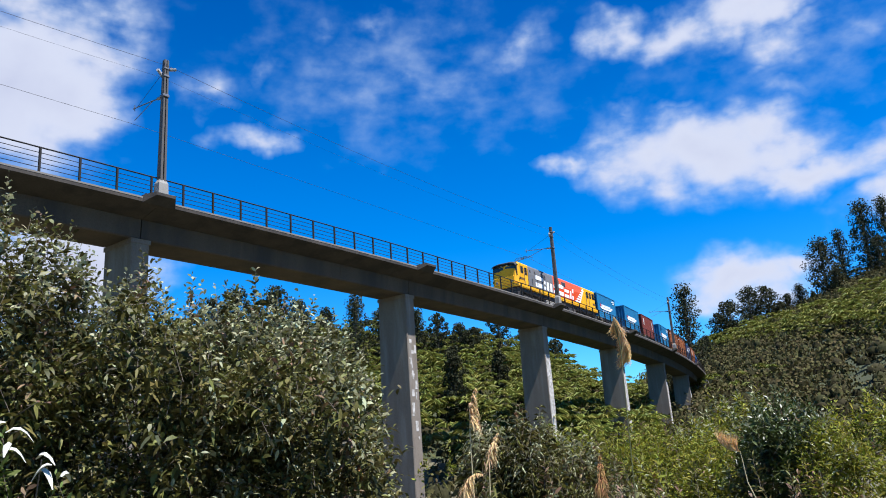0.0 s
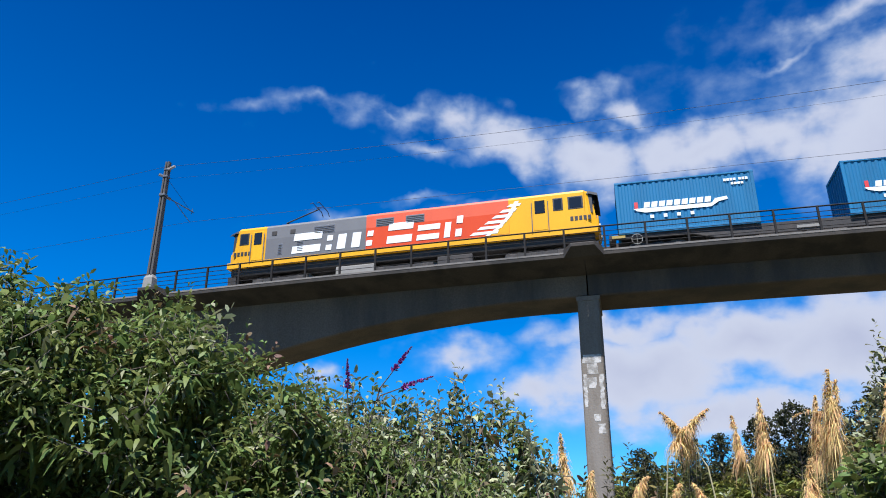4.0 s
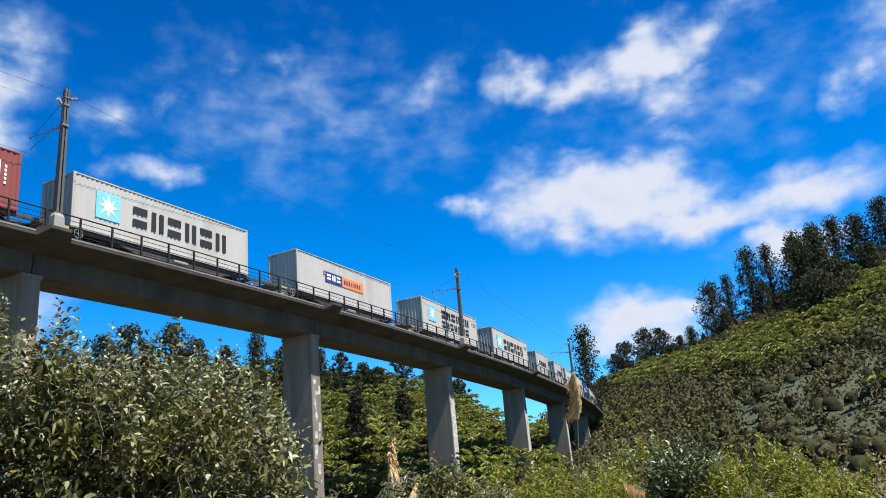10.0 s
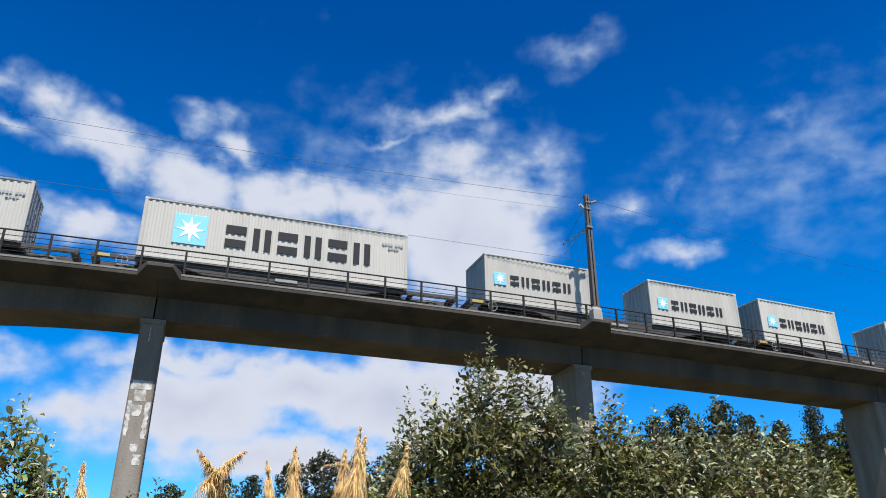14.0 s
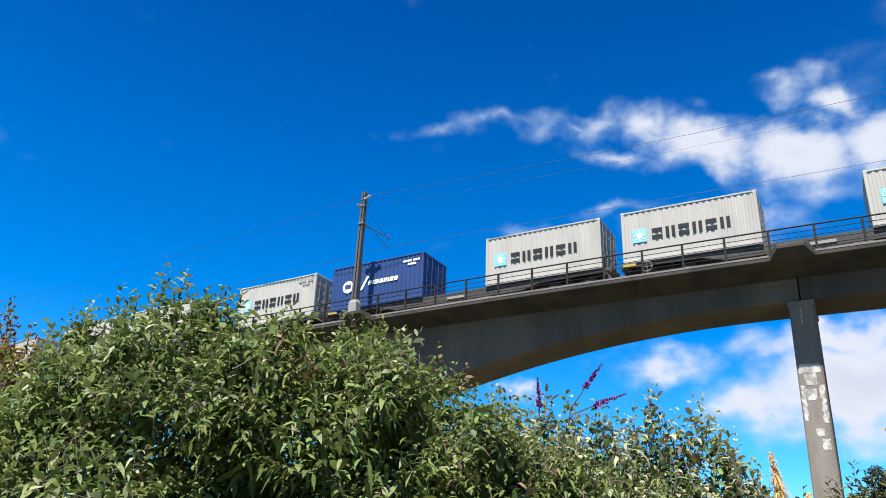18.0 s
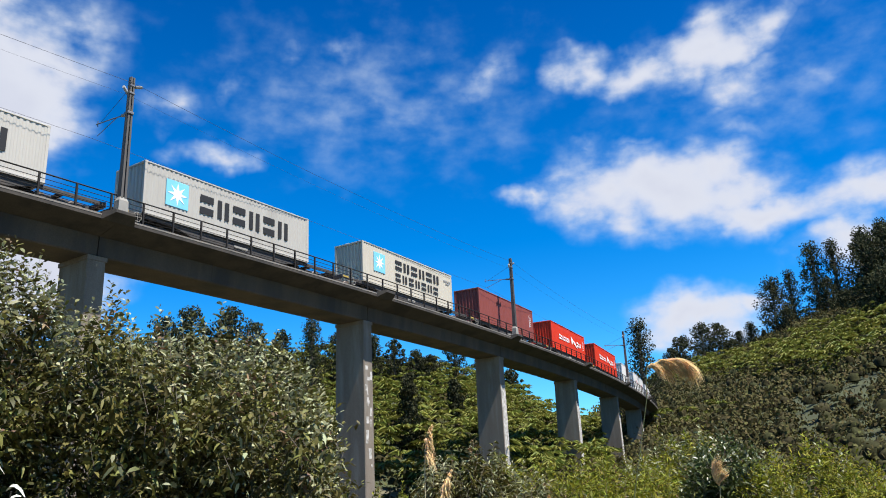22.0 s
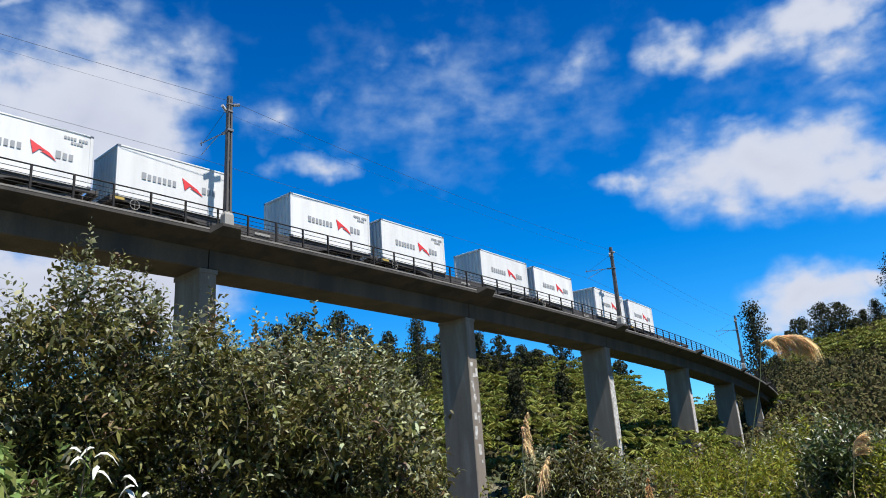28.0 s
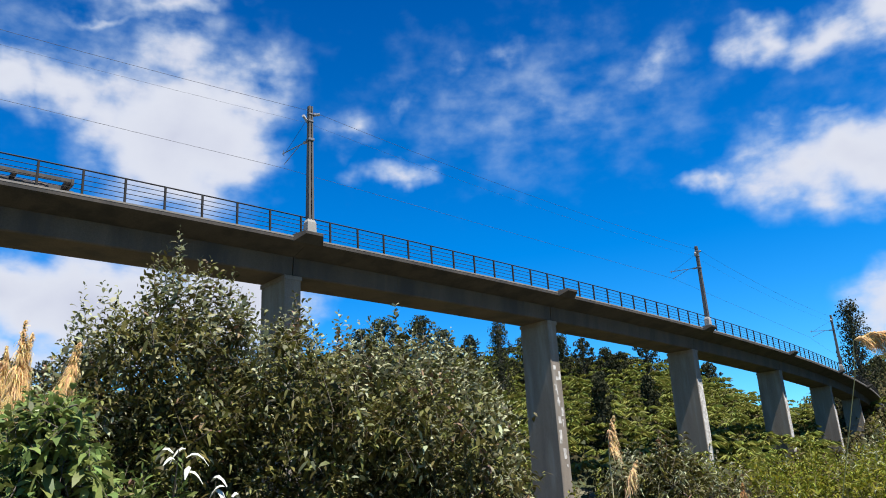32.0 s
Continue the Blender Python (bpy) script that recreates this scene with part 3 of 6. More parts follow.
def build_fence(off, s0, s1, label):
    fence = thing("deck_railing", label, "railing", "deck railings")
    pitch = 1.742
    post = Shape()
    post.box(-0.045, 0.045, -0.045, 0.045, -0.52, 0.64, 0.008)
    post.box(-0.06, 0.06, -0.07, 0.07, -0.52, -0.49, 0.004)
    me = post.mesh("post", RAILING)
    k0, k1 = int(math.floor((s1 - 0.1) / pitch)), int(math.ceil((s0 + 0.1) / pitch))
    for k in range(k1, k0 + 1):
        part("post", me, None, fence, "", line_pose(k * pitch + 0.35, off, 0.0))
    for h, r in ((0.62, 0.034), (0.38, 0.016), (0.16, 0.016), (-0.06, 0.016), (-0.28, 0.016)):
        n = int((s1 - s0) / 3.5)
        part("top_rail" if h > 0.5 else "bar", Shape().tube([on(s0 + (s1 - s0) * k / n, off, h) for k in range(n + 1)], r, 6), RAILING, fence)


build_fence(0.14, -127, 110, "dark steel railing with thin horizontal bars along the deck edge")
build_fence(5.06, -127, 110, "dark steel railing along the far deck edge")


def build_track():
    tr = thing("railway_track", "single narrow-gauge track on ballast over the deck", "railway track")
    for o in (TRACK - 0.5335, TRACK + 0.5335):
        part("rail", sweep([(o - 0.035, RAIL), (o + 0.035, RAIL), (o + 0.03, RAIL - 0.03), (o + 0.01, RAIL - 0.04), (o + 0.06, RAIL - 0.14), (o - 0.06, RAIL - 0.14), (o - 0.01, RAIL - 0.04), (o - 0.03, RAIL - 0.03)], S_END, 110, 4), RAILHEAD, tr)
    part("ballast_bed", sweep([(0.6, -0.655), (1.1, -0.53), (4.1, -0.53), (4.6, -0.655)], S_END, 110, 4), BALLAST, tr)
    sl = Shape().box(-0.11, 0.11, -1.05, 1.05, -0.165, -0.141, 0.006)
    me = sl.mesh("sleeper", CONCRETE)
    for k in range(110):
        part("sleeper", me, None, tr, "", line_pose(-60 + 0.9 * k))


build_track()


def build_bank(s0, s1):
    sh = sweep([(-0.5, -0.55), (5.7, -0.55), (16, -9.5), (16, -17), (-11, -17), (-11, -9.5)], s0, s1, 8)
    ob = new("embankment", sh.mesh("embankment", SOIL))
    tagged(ob, "grassed railway embankment beyond the viaduct", "embankment", kind="structure")


build_bank(S_HEAD + 0.05, 640)
build_bank(S_END - 3.1, -640)


def build_mast():
    """A lineside mast at the origin: x along the line, y towards the camera's side, arms over the track on the other side."""
    m = thing("catenary_mast", "weathered brown overhead-line mast on a pale concrete plinth", "mast", "overhead-line masts")
    sh = Shape().loft([[(x * a, y * a, z) for x, y in ((.27, .22), (.27, -.22), (-.27, -.22), (-.27, .22))] for z, a in ((-.46, 1.0), (.26, .9), (.44, .6))])
    part("plinth", sh, PLINTH, m, "pale concrete plinth")
    # two channels back to back with a slot of daylight between battens
    for side in (-1, 1):
        sh = Shape()
        sh.loft([[(side * (.028 + .01 * (1 - k)), -.14 * w, z), (side * (.14 * w), -.14 * w, z), (side * (.14 * w), .14 * w, z), (side * (.028 + .01 * (1 - k)), .14 * w, z)]
                 for z, w, k in ((.40, 1.12, 0), (2.5, 1.0, .5), (6.80, .78, 1))])
        part("channel", sh, MAST, m)
    bt = Shape().box(-.13, .13, -.06, .06, -.09, .09, .01).mesh("batten", MAST)
    for z in (.6, 1.5, 2.4, 3.3, 4.2, 5.1, 6.0, 6.7):
        part("batten", bt, None, m, "", pose(0, 0, z))
    ins = Shape()
    rings = []
    for k in range(13):
        r = .055 if k % 2 else .085
        rings.append([(r * math.cos(a), r * math.sin(a), k * .032) for a in [math.pi * j / 5 for j in range(10)]])
    ins.loft(rings)
    me = ins.mesh("insulator", PORCELAIN)
    part("insulator", me, None, m, "grey ribbed insulator", pose(-.14, .1, 6.30, 0, -68, 0))
    part("insulator", me, None, m, "grey ribbed insulator", pose(.12, -.12, 5.98, 0, 68, 25))
    part("insulator", me, None, m, "grey ribbed insulator", pose(0, -.18, 4.86, 82, 0, 0))
    part("arm", Shape().tube([(0, -.5, 4.9), (0, -1.4, 5.0), (0, -2.75, 5.12)], .028, 8), STEEL, m, "thin steel registration arm")
    part("arm_hook", Shape().tube([(0, -2.6, 5.28), (0, -2.62, 5.12), (0, -2.58, 4.94)], .022, 6), STEEL, m)
    part("stay", Shape().tube([(0, -1.0, 4.94), (0, -2.56, 4.42)], .02, 6), STEEL, m)
    part("stay", Shape().tube([(.12, -.2, 6.0), (0, -2.4, 5.09)], .011, 5), WIRE, m)
    part("clamp_band", Shape().box(-.17, .17, -.17, .17, 4.78, 4.92, .02), STEEL, m)
    part("clamp_band", Shape().box(-.15, .15, -.15, .15, 5.86, 5.97, .02), STEEL, m)
    part("clamp_band", Shape().box(-.14, .14, -.14, .14, 6.28, 6.38, .02), STEEL, m)
    part("down_cable", Shape().tube([(.16, .05, 6.2), (.17, .05, 5.0), (.18, .05, 3.9)], .012, 5), BLACK, m)
    return m


mast = build_mast()
for i, s in enumerate(MASTS):
    p = on(s, -0.12, 0.0)
    at = pose(p.x, p.y, p.z, 0, 0, math.degrees(TH - s / RAD) + 180)
    if i == 0:
        mast.matrix_basis = at
    else:
        copy_thing(mast, at)


def build_wires():
    spans = [125.0] + MASTS + [-127.0]
    for name, label, h, offs, sag in (("contact_wire", "dark copper contact wire over the track", 4.42, (2.35, 2.85), 0.0),
                                      ("feeder_wire", "thin dark feeder wire between mast tops", 6.45, (-0.28, -0.28), 0.45),
                                      ("earth_wire", "thin dark earth wire below the mast tops", 6.05, (0.3, 0.3), 0.4)):
        w = thing(name, label, "wire")
        for k, (a, b) in enumerate(zip(spans, spans[1:])):
            pts = []
            o0, o1 = offs[k % 2], offs[(k + 1) % 2]
            for j in range(13):
                u = j / 12
                pts.append(on(a, o0, h).lerp(on(b, o1, h), u) - Vector((0, 0, 4 * sag * u * (1 - u))))
            part("wire", Shape().tube(pts, 0.009 if name != "earth_wire" else 0.005, 5), WIRE, w)


build_wires()

# ---- train ----
PAINT = {}


def paint(name, colour, rough=0.5, grime=0.35, dark=None):
    if name not in PAINT:
        PAINT[name] = stuff_mat(name, colour, rough, 0, 0.08, 0.9, 35, 0.06, dark or tuple(c * 0.45 + 0.01 for c in colour), grime, True, per_object=0.08, spec=0.25)
    return PAINT[name]


COLOURS = {
    "blue": ((0.018, 0.155, 0.31), .45), "stacked": ((0.155, 0.036, 0.026), .45), "van": ((0.26, 0.078, 0.026), .8), "navy": ((0.026, 0.038, 0.085), .4), "rust": ((0.27, 0.088, 0.031), .6),
    "royal": ((0.008, 0.092, 0.31), .3), "maroon": ((0.23, 0.058, 0.046), .45), "cream": ((0.48, 0.43, 0.345), .45), "grey": ((0.415, 0.385, 0.338), .38), "deep_navy": ((0.024, 0.056, 0.17), .3),
    "green": ((0.03, 0.09, 0.05), .3), "red": ((0.58, 0.036, 0.012), .2), "white": ((0.62, 0.60, 0.565), .35), "oldgrey": ((0.42, 0.39, 0.35), .45),
}
WHITE_MARK = stuff_mat("white_lettering", (0.8, 0.8, 0.78), 0.6, 0, 0.06, 3, 30, 0)
DARK_MARK = stuff_mat("charcoal_lettering", (0.024, 0.024, 0.026), 0.7, 0, 0.06, 3, 30, 0, spec=0.15)
FADED_MARK = stuff_mat("faded_grey_lettering", (0.25, 0.25, 0.25), 0.6, 0, 0.15, 3, 30, 0)
SKY_MARK = stuff_mat("pale_blue_panel", (0.17, 0.48, 0.64), 0.55, 0, 0.06, 3, 30, 0)
ORANGE_MARK = stuff_mat("orange_panel", (0.80, 0.20, 0.03), 0.55, 0, 0.06, 3, 30, 0)
NAVY_MARK = stuff_mat("navy_panel", (0.03, 0.035, 0.14), 0.55, 0, 0.06, 3, 30, 0)
RED_MARK = stuff_mat("red_mark", (0.6, 0.03, 0.03), 0.55, 0, 0.06, 3, 30, 0)
YELLOW_MARK = stuff_mat("yellow_panel", (0.80, 0.52, 0.02), 0.55, 0, 0.06, 3, 30, 0)
W2 = 1.219


BARS = {}


def letters(sh, u0, z0, widths, height, gap, length, y=W2 + 0.006, lean=0.0):
    """A row of plain bars, one a letter, from u0 along the side that is seen."""
    u = u0
    for w in widths:
        if w > 0:
            x1, x0 = length / 2 - u, length / 2 - u - w
            sh.plate([(x1, z0), (x0, z0), (x0 - lean, z0 + height), (x1 - lean, z0 + height)], y, 0.012)
        u += abs(w) + gap
    return sh


def bar(x0, x1, z0, z1, lean=0.0, y=0.0, depth=0.012):
    """One plain slab; lean is how far its foot stands before its head for each metre of height."""
    return Shape().plate([(x0 - lean * z0, z0), (x1 - lean * z0, z0), (x1 - lean * z1, z1), (x0 - lean * z1, z1)], y, depth)


def slabs(w, h, turn):
    """A broad mark becomes two slabs, lying or standing by turns; a narrow one stays whole."""
    if w < .3:
        return [(0, -w, 0, h)]
    if turn % 2:
        return [(-.06 * w, -.38 * w, 0, h), (-.62 * w, -.94 * w, 0, h)]
    return [(0, -w, 0, .36 * h), (0, -w, .64 * h, h)]


def letter_parts(c, mat, u0, z0, widths, height, gap, length, y=W2 + 0.006, lean=0.0):
    """The same row with every bar a part of its own."""
    u = u0
    for k, w in enumerate(widths):
        if w > 0:
            for cut in slabs(w, height, k):
                key = tuple(round(q, 3) for q in cut) + (lean, mat.name)
                if key not in BARS:
                    BARS[key] = bar(*cut, lean / height).mesh("letter_bar", mat)
                part("letter_bar", BARS[key], None, c, "", pose(length / 2 - u, y, z0))
        u += abs(w) + gap


def figures(text, size, mat):
    """Raised figures in the built-in font, as a mesh in their own plane."""
    curve = bpy.data.curves.new("figures", "FONT")
    curve.body, curve.size, curve.extrude, curve.offset, curve.resolution_u = text, size, .006, .012, 3
    ob = bpy.data.objects.new("figures", curve)
    mesh = bpy.data.meshes.new_from_object(ob)
    bpy.data.objects.remove(ob)
    mesh.materials.append(mat)
    return mesh


def star(sh, x, z, r, y, points=8):
    pts = []
    for k in range(points * 2):
        q = r if k % 2 == 0 else r * 0.36
        a = math.pi * k / points + math.pi / 2
        pts.append((x + q * math.cos(a), z + q * math.sin(a)))
    return sh.plate(pts, y, 0.012)


def side_panel(length, y, depth, lo, hi, step=0.28):
    """A corrugated wall as a closed sheet: flutes along x, the outer face at y."""
    sgn = 1 if y > 0 else -1
    n = int(round((length - 0.30) / step))
    st = (length - 0.30) / n
    x = -(length - 0.30) / 2
    line = [(x, y)]
    for k in range(n):
        line += [(x + st * .10, y), (x + st * .34, y), (x + st * .50, y - sgn * depth), (x + st * .84, y - sgn * depth), (x + st, y)]
        x += st
    sh = Shape()
    front = [(a, b) for a, b in line]
    rings = [[(a, b, z) for a, b in front] + [(a, b - sgn * 0.004, z) for a, b in reversed(front)] for z in (lo, hi)]
    return sh.loft(rings)


MESHES = {}


def box_height(length):
    """Long boxes are high cubes."""
    return 2.896 if length > 7 else 2.591


def box_meshes(length, smooth_sides):
    key = (length, smooth_sides)
    if key in MESHES:
        return MESHES[key]
    L2 = length / 2
    H = box_height(length)
    frame = Shape()
    for x in (-L2, L2):
        s = 1 if x > 0 else -1
        for y in (-W2, W2):
            t = 1 if y > 0 else -1
            frame.box(min(x, x - s * .15), max(x, x - s * .15), min(y, y - t * .14), max(y, y - t * .14), 0.0, H, .015)
        frame.box(min(x, x - s * .10), max(x, x - s * .10), -W2 + .1, W2 - .1, .0, .16, .01)
        frame.box(min(x, x - s * .10), max(x, x - s * .10), -W2 + .1, W2 - .1, H - .12, H, .01)
    for y in (-W2, W2):
        t = 1 if y > 0 else -1
        frame.box(-L2 + .1, L2 - .1, min(y, y - t * .06), max(y, y - t * .06), .0, .15, .01)
        frame.box(-L2 + .1, L2 - .1, min(y, y - t * .07), max(y, y - t * .07), H - .085, H - .01, .01)
    sides = []
    for y in (W2 - .022, -W2 + .022):
        if smooth_sides:
            sh = Shape().box(-L2 + .12, L2 - .12, min(y, y * .97), max(y, y * .97), .13, H - .08, .004)
        else:
            sh = side_panel(length, y, .024, .14, H - .08)
        sides.append(sh)
    roof = Shape()
    n = int(length / .5)
    rings = []
    for k in range(2 * n + 1):
        x = -L2 + .1 + (length - .2) * k / (2 * n)
        z = H - .03 + (.014 if k % 2 else 0)
        rings.append([(x, -W2 + .05, z), (x, W2 - .05, z), (x, W2 - .05, z - .03), (x, -W2 + .05, z - .03)])
    roof.loft(rings)
    end = Shape()
    m = 7
    st = (2 * W2 - .3) / m
    line = []
    y = -W2 + .15
    for k in range(m):
        line += [(y, 0), (y + st * .3, 0), (y + st * .46, .07), (y + st * .84, .07)]
        y += st
    line.append((y, 0))
    end.loft([[(L2 - .03 - d, a, z) for a, d in line] + [(L2 - .04 - d, a, z) for a, d in reversed(line)] for z in (.14, H - .1)])
    doors = []
    for side in (-1, 1):
        d = Shape().box(-L2 + .03, -L2 + .07, min(0.01 * side, side * 1.07), max(.01 * side, side * 1.07), .15, H - .11, .008)
        for z in (.55, 1.05, 1.55, 2.05):
            d.box(-L2 + .015, -L2 + .03, min(.08 * side, side * 1.02), max(.08 * side, side * 1.02), z - .12, z + .12, .006)
        doors.append(d)
    bars = []
    for y in (-.82, -.32, .32, .82):
        b = Shape().tube([(-L2 - .002, y, .12), (-L2 - .002, y, H - .1)], .019, 8)
        b.box(-L2 - .02, -L2 + .02, y - .05, y + .05, .95, 1.05, .006)
        bars.append(b)
    cast = Shape().box(-.089, .089, -.081, .081, -.002, .120, .012)
    floor = Shape().box(-L2 + .1, L2 - .1, -W2 + .06, W2 - .06, .10, .15)
    MESHES[key] = dict(frame=frame, side=sides, roof=roof, end=end, door=doors, bar=bars, cast=cast, floor=floor, made={})
    return MESHES[key]


def container(length, colour, marks, label, group="containers on the train"):
    base, grime = COLOURS[colour]
    mat = paint(colour + "_paint", base, 0.5, grime)
    b = box_meshes(length, colour == "white")
    c = thing("shipping_container", label, "container", group)

    def piece(name, key, shape, m, text=""):
        if (key, colour) not in b["made"]:
            b["made"][key, colour] = shape.mesh(name, m)
        return part(name, b["made"][key, colour], None, c, text)

    piece("frame", "frame", b["frame"], mat)
    for k in range(2):
        piece("side_wall", "side%d" % k, b["side"][k], mat)
        piece("door", "door%d" % k, b["door"][k], mat)
    piece("roof", "roof", b["roof"], mat)
    piece("end_wall", "end", b["end"], mat)
    piece("floor", "floor", b["floor"], UNDER)
    for x in (-1, 1):
        for w in (-1, 1):
            for z in (0, box_height(length) - .118):
                piece("corner_casting", "cast", b["cast"], mat if colour != "white" else STEEL).matrix_basis = pose(x * (length / 2 - .085), w * (W2 - .077), z)
    for k in range(4):
        piece("locking_bar", "bar%d" % k, b["bar"][k], STEEL if colour in ("white", "grey") else mat)
    y = W2 + .006
    for mk in marks:
        sh = Shape()
        L = length
        if mk == "star":
            k = 1.0 if L < 7 else 2.2
            u0, z0 = (.5, .95) if L < 7 else (1.35, .85)
            w = .66 * k
            sh.box(L / 2 - u0 - w, L / 2 - u0, W2 - .02, y, z0, z0 + w, .01)
            part("emblem_panel", sh, SKY_MARK, c, "pale blue square panel")
            part("emblem_star", star(Shape(), L / 2 - u0 - w / 2, z0 + w / 2, w * .44, y + .012), WHITE_MARK, c, "white star")
            big = L > 7
            letter_parts(c, DARK_MARK, (1.4 if not big else 3.6), z0 + (.08 if not big else .14), [.48 if not big else .92] * 6, .52 if not big else 1.08, .12 if not big else .25, L)
        elif mk == "two_row":
            big = L > 7
            u0, z0, w = (1.3, 1.0, 1.4) if big else (.85, 1.15, .62)
            sh.box(L / 2 - u0 - w, L / 2 - u0, W2 - .02, y, z0, z0 + w, .01)
            part("emblem_panel", sh, SKY_MARK if big else FADED_MARK, c, "square emblem panel")
            part("emblem_star", star(Shape(), L / 2 - u0 - w / 2, z0 + w / 2, w * .42, y + .012), WHITE_MARK, c, "white star")
            mt = DARK_MARK if big else FADED_MARK
            letter_parts(c, mt, 4.0 if big else 2.0, 1.66 if big else 1.5, [.86] * 6 if big else [.38] * 6, .7 if big else .34, .2 if big else .1, L)
            letter_parts(c, mt, 4.0 if big else 2.0, .8 if big else 1.0, [.68] * 7 if big else [.32] * 7, .58 if big else .26, .2 if big else .09, L)
        elif mk == "line":
            letter_parts(c, FADED_MARK, 1.1, 2.05, [.17] * 6 + [-.1] + [.15] * 4, .2, .05, L)
            part("emblem_panel", Shape().box(L / 2 - 1.0, L / 2 - .78, W2 - .02, y, 2.03, 2.27, .01), SKY_MARK, c, "small pale blue square")
        elif mk == "ship":
            x = lambda u: L / 2 - u
            part("ship_band", sh.plate([(x(.9), 1.08), (x(1.25), .98), (x(4.1), .98), (x(4.45), 1.2), (x(4.85), 1.28), (x(4.8), 1.42), (x(4.3), 1.36), (x(4.15), 1.16), (x(.75), 1.2)], y, .012), WHITE_MARK, c, "white stepped band")
            letter_parts(c, WHITE_MARK, 1.2, 1.22, [.26] * 9, .26, .07, L, lean=.05)
            letter_parts(c, RED_MARK, .8, 1.2, [.16], .32, .05, L)
            letter_parts(c, WHITE_MARK, 1.45, .68, [.16] * 4, .16, .42, L)
        elif mk == "stacked":
            for z in (1.9, 1.62, 1.34):
                letter_parts(c, WHITE_MARK, .8, z, [.26], .22, .1, L)
        elif mk == "codes":
            sh = letters(Shape(), L - 1.3, 2.15, [.11] * 4 + [-.06] + [.11] * 3, .12, .03, L)
            letters(sh, L - 1.0, 1.95, [.11] * 4, .11, .03, L)
            part("code_mark", sh, FADED_MARK if colour in ("grey", "cream", "white", "oldgrey") else WHITE_MARK, c, "small code bars")["kind"] = "stuff"
        elif mk == "codev":
            for z in (1.95, 1.75, 1.55, 1.35, 1.15):
                letters(sh, L - .75, z, [.1], .13, .03, L)
            letters(sh, L - 1.0, 1.05, [.05], 1.2, .1, L)
            part("code_mark", sh, WHITE_MARK, c, "white code bars down the edge")["kind"] = "stuff"
        elif mk == "upright_name":
            u = .6
            part("name_panel", sh.box(L / 2 - u - .32, L / 2 - u, W2 - .02, y, .6, 2.3, .01), NAVY_MARK if L > 7 else paint("maroon_paint", COLOURS["maroon"][0]), c, "upright name panel")
            for k in range(6):
                letter_parts(c, WHITE_MARK, u + .06, 1.82 - .22 * k, [.2], .14, .1, L, y + .012)
            letter_parts(c, WHITE_MARK, u + .04, 2.06, [.24], .22, .1, L, y + .012)
            if L < 7:
                part("emblem", Shape().plate([(-L / 2 + 1.2 + .2 * math.cos(a), 1.9 + .2 * math.sin(a)) for a in [6.283 * k / 14 for k in range(14)]], y, .012), WHITE_MARK, c, "round white emblem")
        elif mk == "pair":
            faded = paint("cream_paint", COLOURS["cream"][0])
            letter_parts(c, faded, .75, 1.92, [.32, .34], .32, .1, L)
            part("size_figures", figures("25", .72, WHITE_MARK), None, c, "white figures 25", pose(L / 2 - 1.72, y, 1.88, 90, 0, 180))
            letter_parts(c, WHITE_MARK, 1.78, 1.7, [.12] * 6, .1, .03, L)
        elif mk == "band":
            part("name_band", sh.box(L / 2 - 4.95, L / 2 - 2.1, W2 - .02, y, 1.12, 1.70, .01), YELLOW_MARK, c, "yellow band")
            letter_parts(c, NAVY_MARK, 2.55, 1.42, [.1] * 13, .12, .045, L, y + .012)
            letter_parts(c, WHITE_MARK, 1.6, 1.35, [.15], .15, .1, L)
        elif mk == "arrow":
            x = lambda u: L / 2 - u
            sh.plate([(x(1.5), 1.72), (x(3.2), 1.9), (x(3.6), 2.22), (x(2.6), 2.0), (x(2.5), 1.85)], y, .012)
            letter_parts(c, WHITE_MARK, 1.4, 1.52, [.16] * 10, .17, .05, L)
            letter_parts(c, WHITE_MARK, 1.7, 1.36, [.1] * 12, .1, .04, L)
            part("arrow", sh, WHITE_MARK, c, "white swept arrow")
        elif mk == "two_panel":
            k = L / 12.19
            part("name_panel", sh.box(L / 2 - 5.3, L / 2 - 3.2, W2 - .02, y, 1.25, 2.02, .01), NAVY_MARK, c, "navy panel")
            part("name_panel", Shape().box(L / 2 - 8.1, L / 2 - 5.302, W2 - .02, y, 1.25, 2.02, .01), ORANGE_MARK, c, "orange panel")
            letter_parts(c, WHITE_MARK, 3.42, 1.45, [.44] * 3, .4, .15, L, y + .012)
            letter_parts(c, NAVY_MARK, 5.5, 1.47, [.2, .18, .18, .1, .1, .18, .2, .18], .32, .12, L, y + .012)
        elif mk in ("sail", "bird"):
            k = L / 6.06
            x = lambda u: L / 2 - u * k
            mt = WHITE_MARK if mk == "bird" else FADED_MARK
            h = .30 * (1.55 if k > 1.5 else 1)
            z0 = 1.12 if k < 1.5 else 1.3
            letter_parts(c, mt, 1.25 * k, z0, [.22 * k], h * 1.15, .075 * k, L)
            letter_parts(c, mt, 1.55 * k, z0, [.17 * k] * 6, h, .09 * k, L)
            letter_parts(c, mt, 4.45 * k, z0, [.22 * k], h * 1.15, .075 * k, L)
            letter_parts(c, mt, 4.75 * k, z0, [.18 * k] * 2, h, .085 * k, L)
            s2 = Shape().plate([(x(3.35), z0 + h * 1.9), (x(3.5), z0 - .05), (x(3.75), z0 + h * .7), (x(4.15), z0 + h * .55)], y, .012)
            s2.plate([(x(3.8), z0 + h * .45), (x(4.15), z0 + h * .6), (x(4.5), z0 - h * .55), (x(4.05), z0 + h * .12)], y + .001, .012)
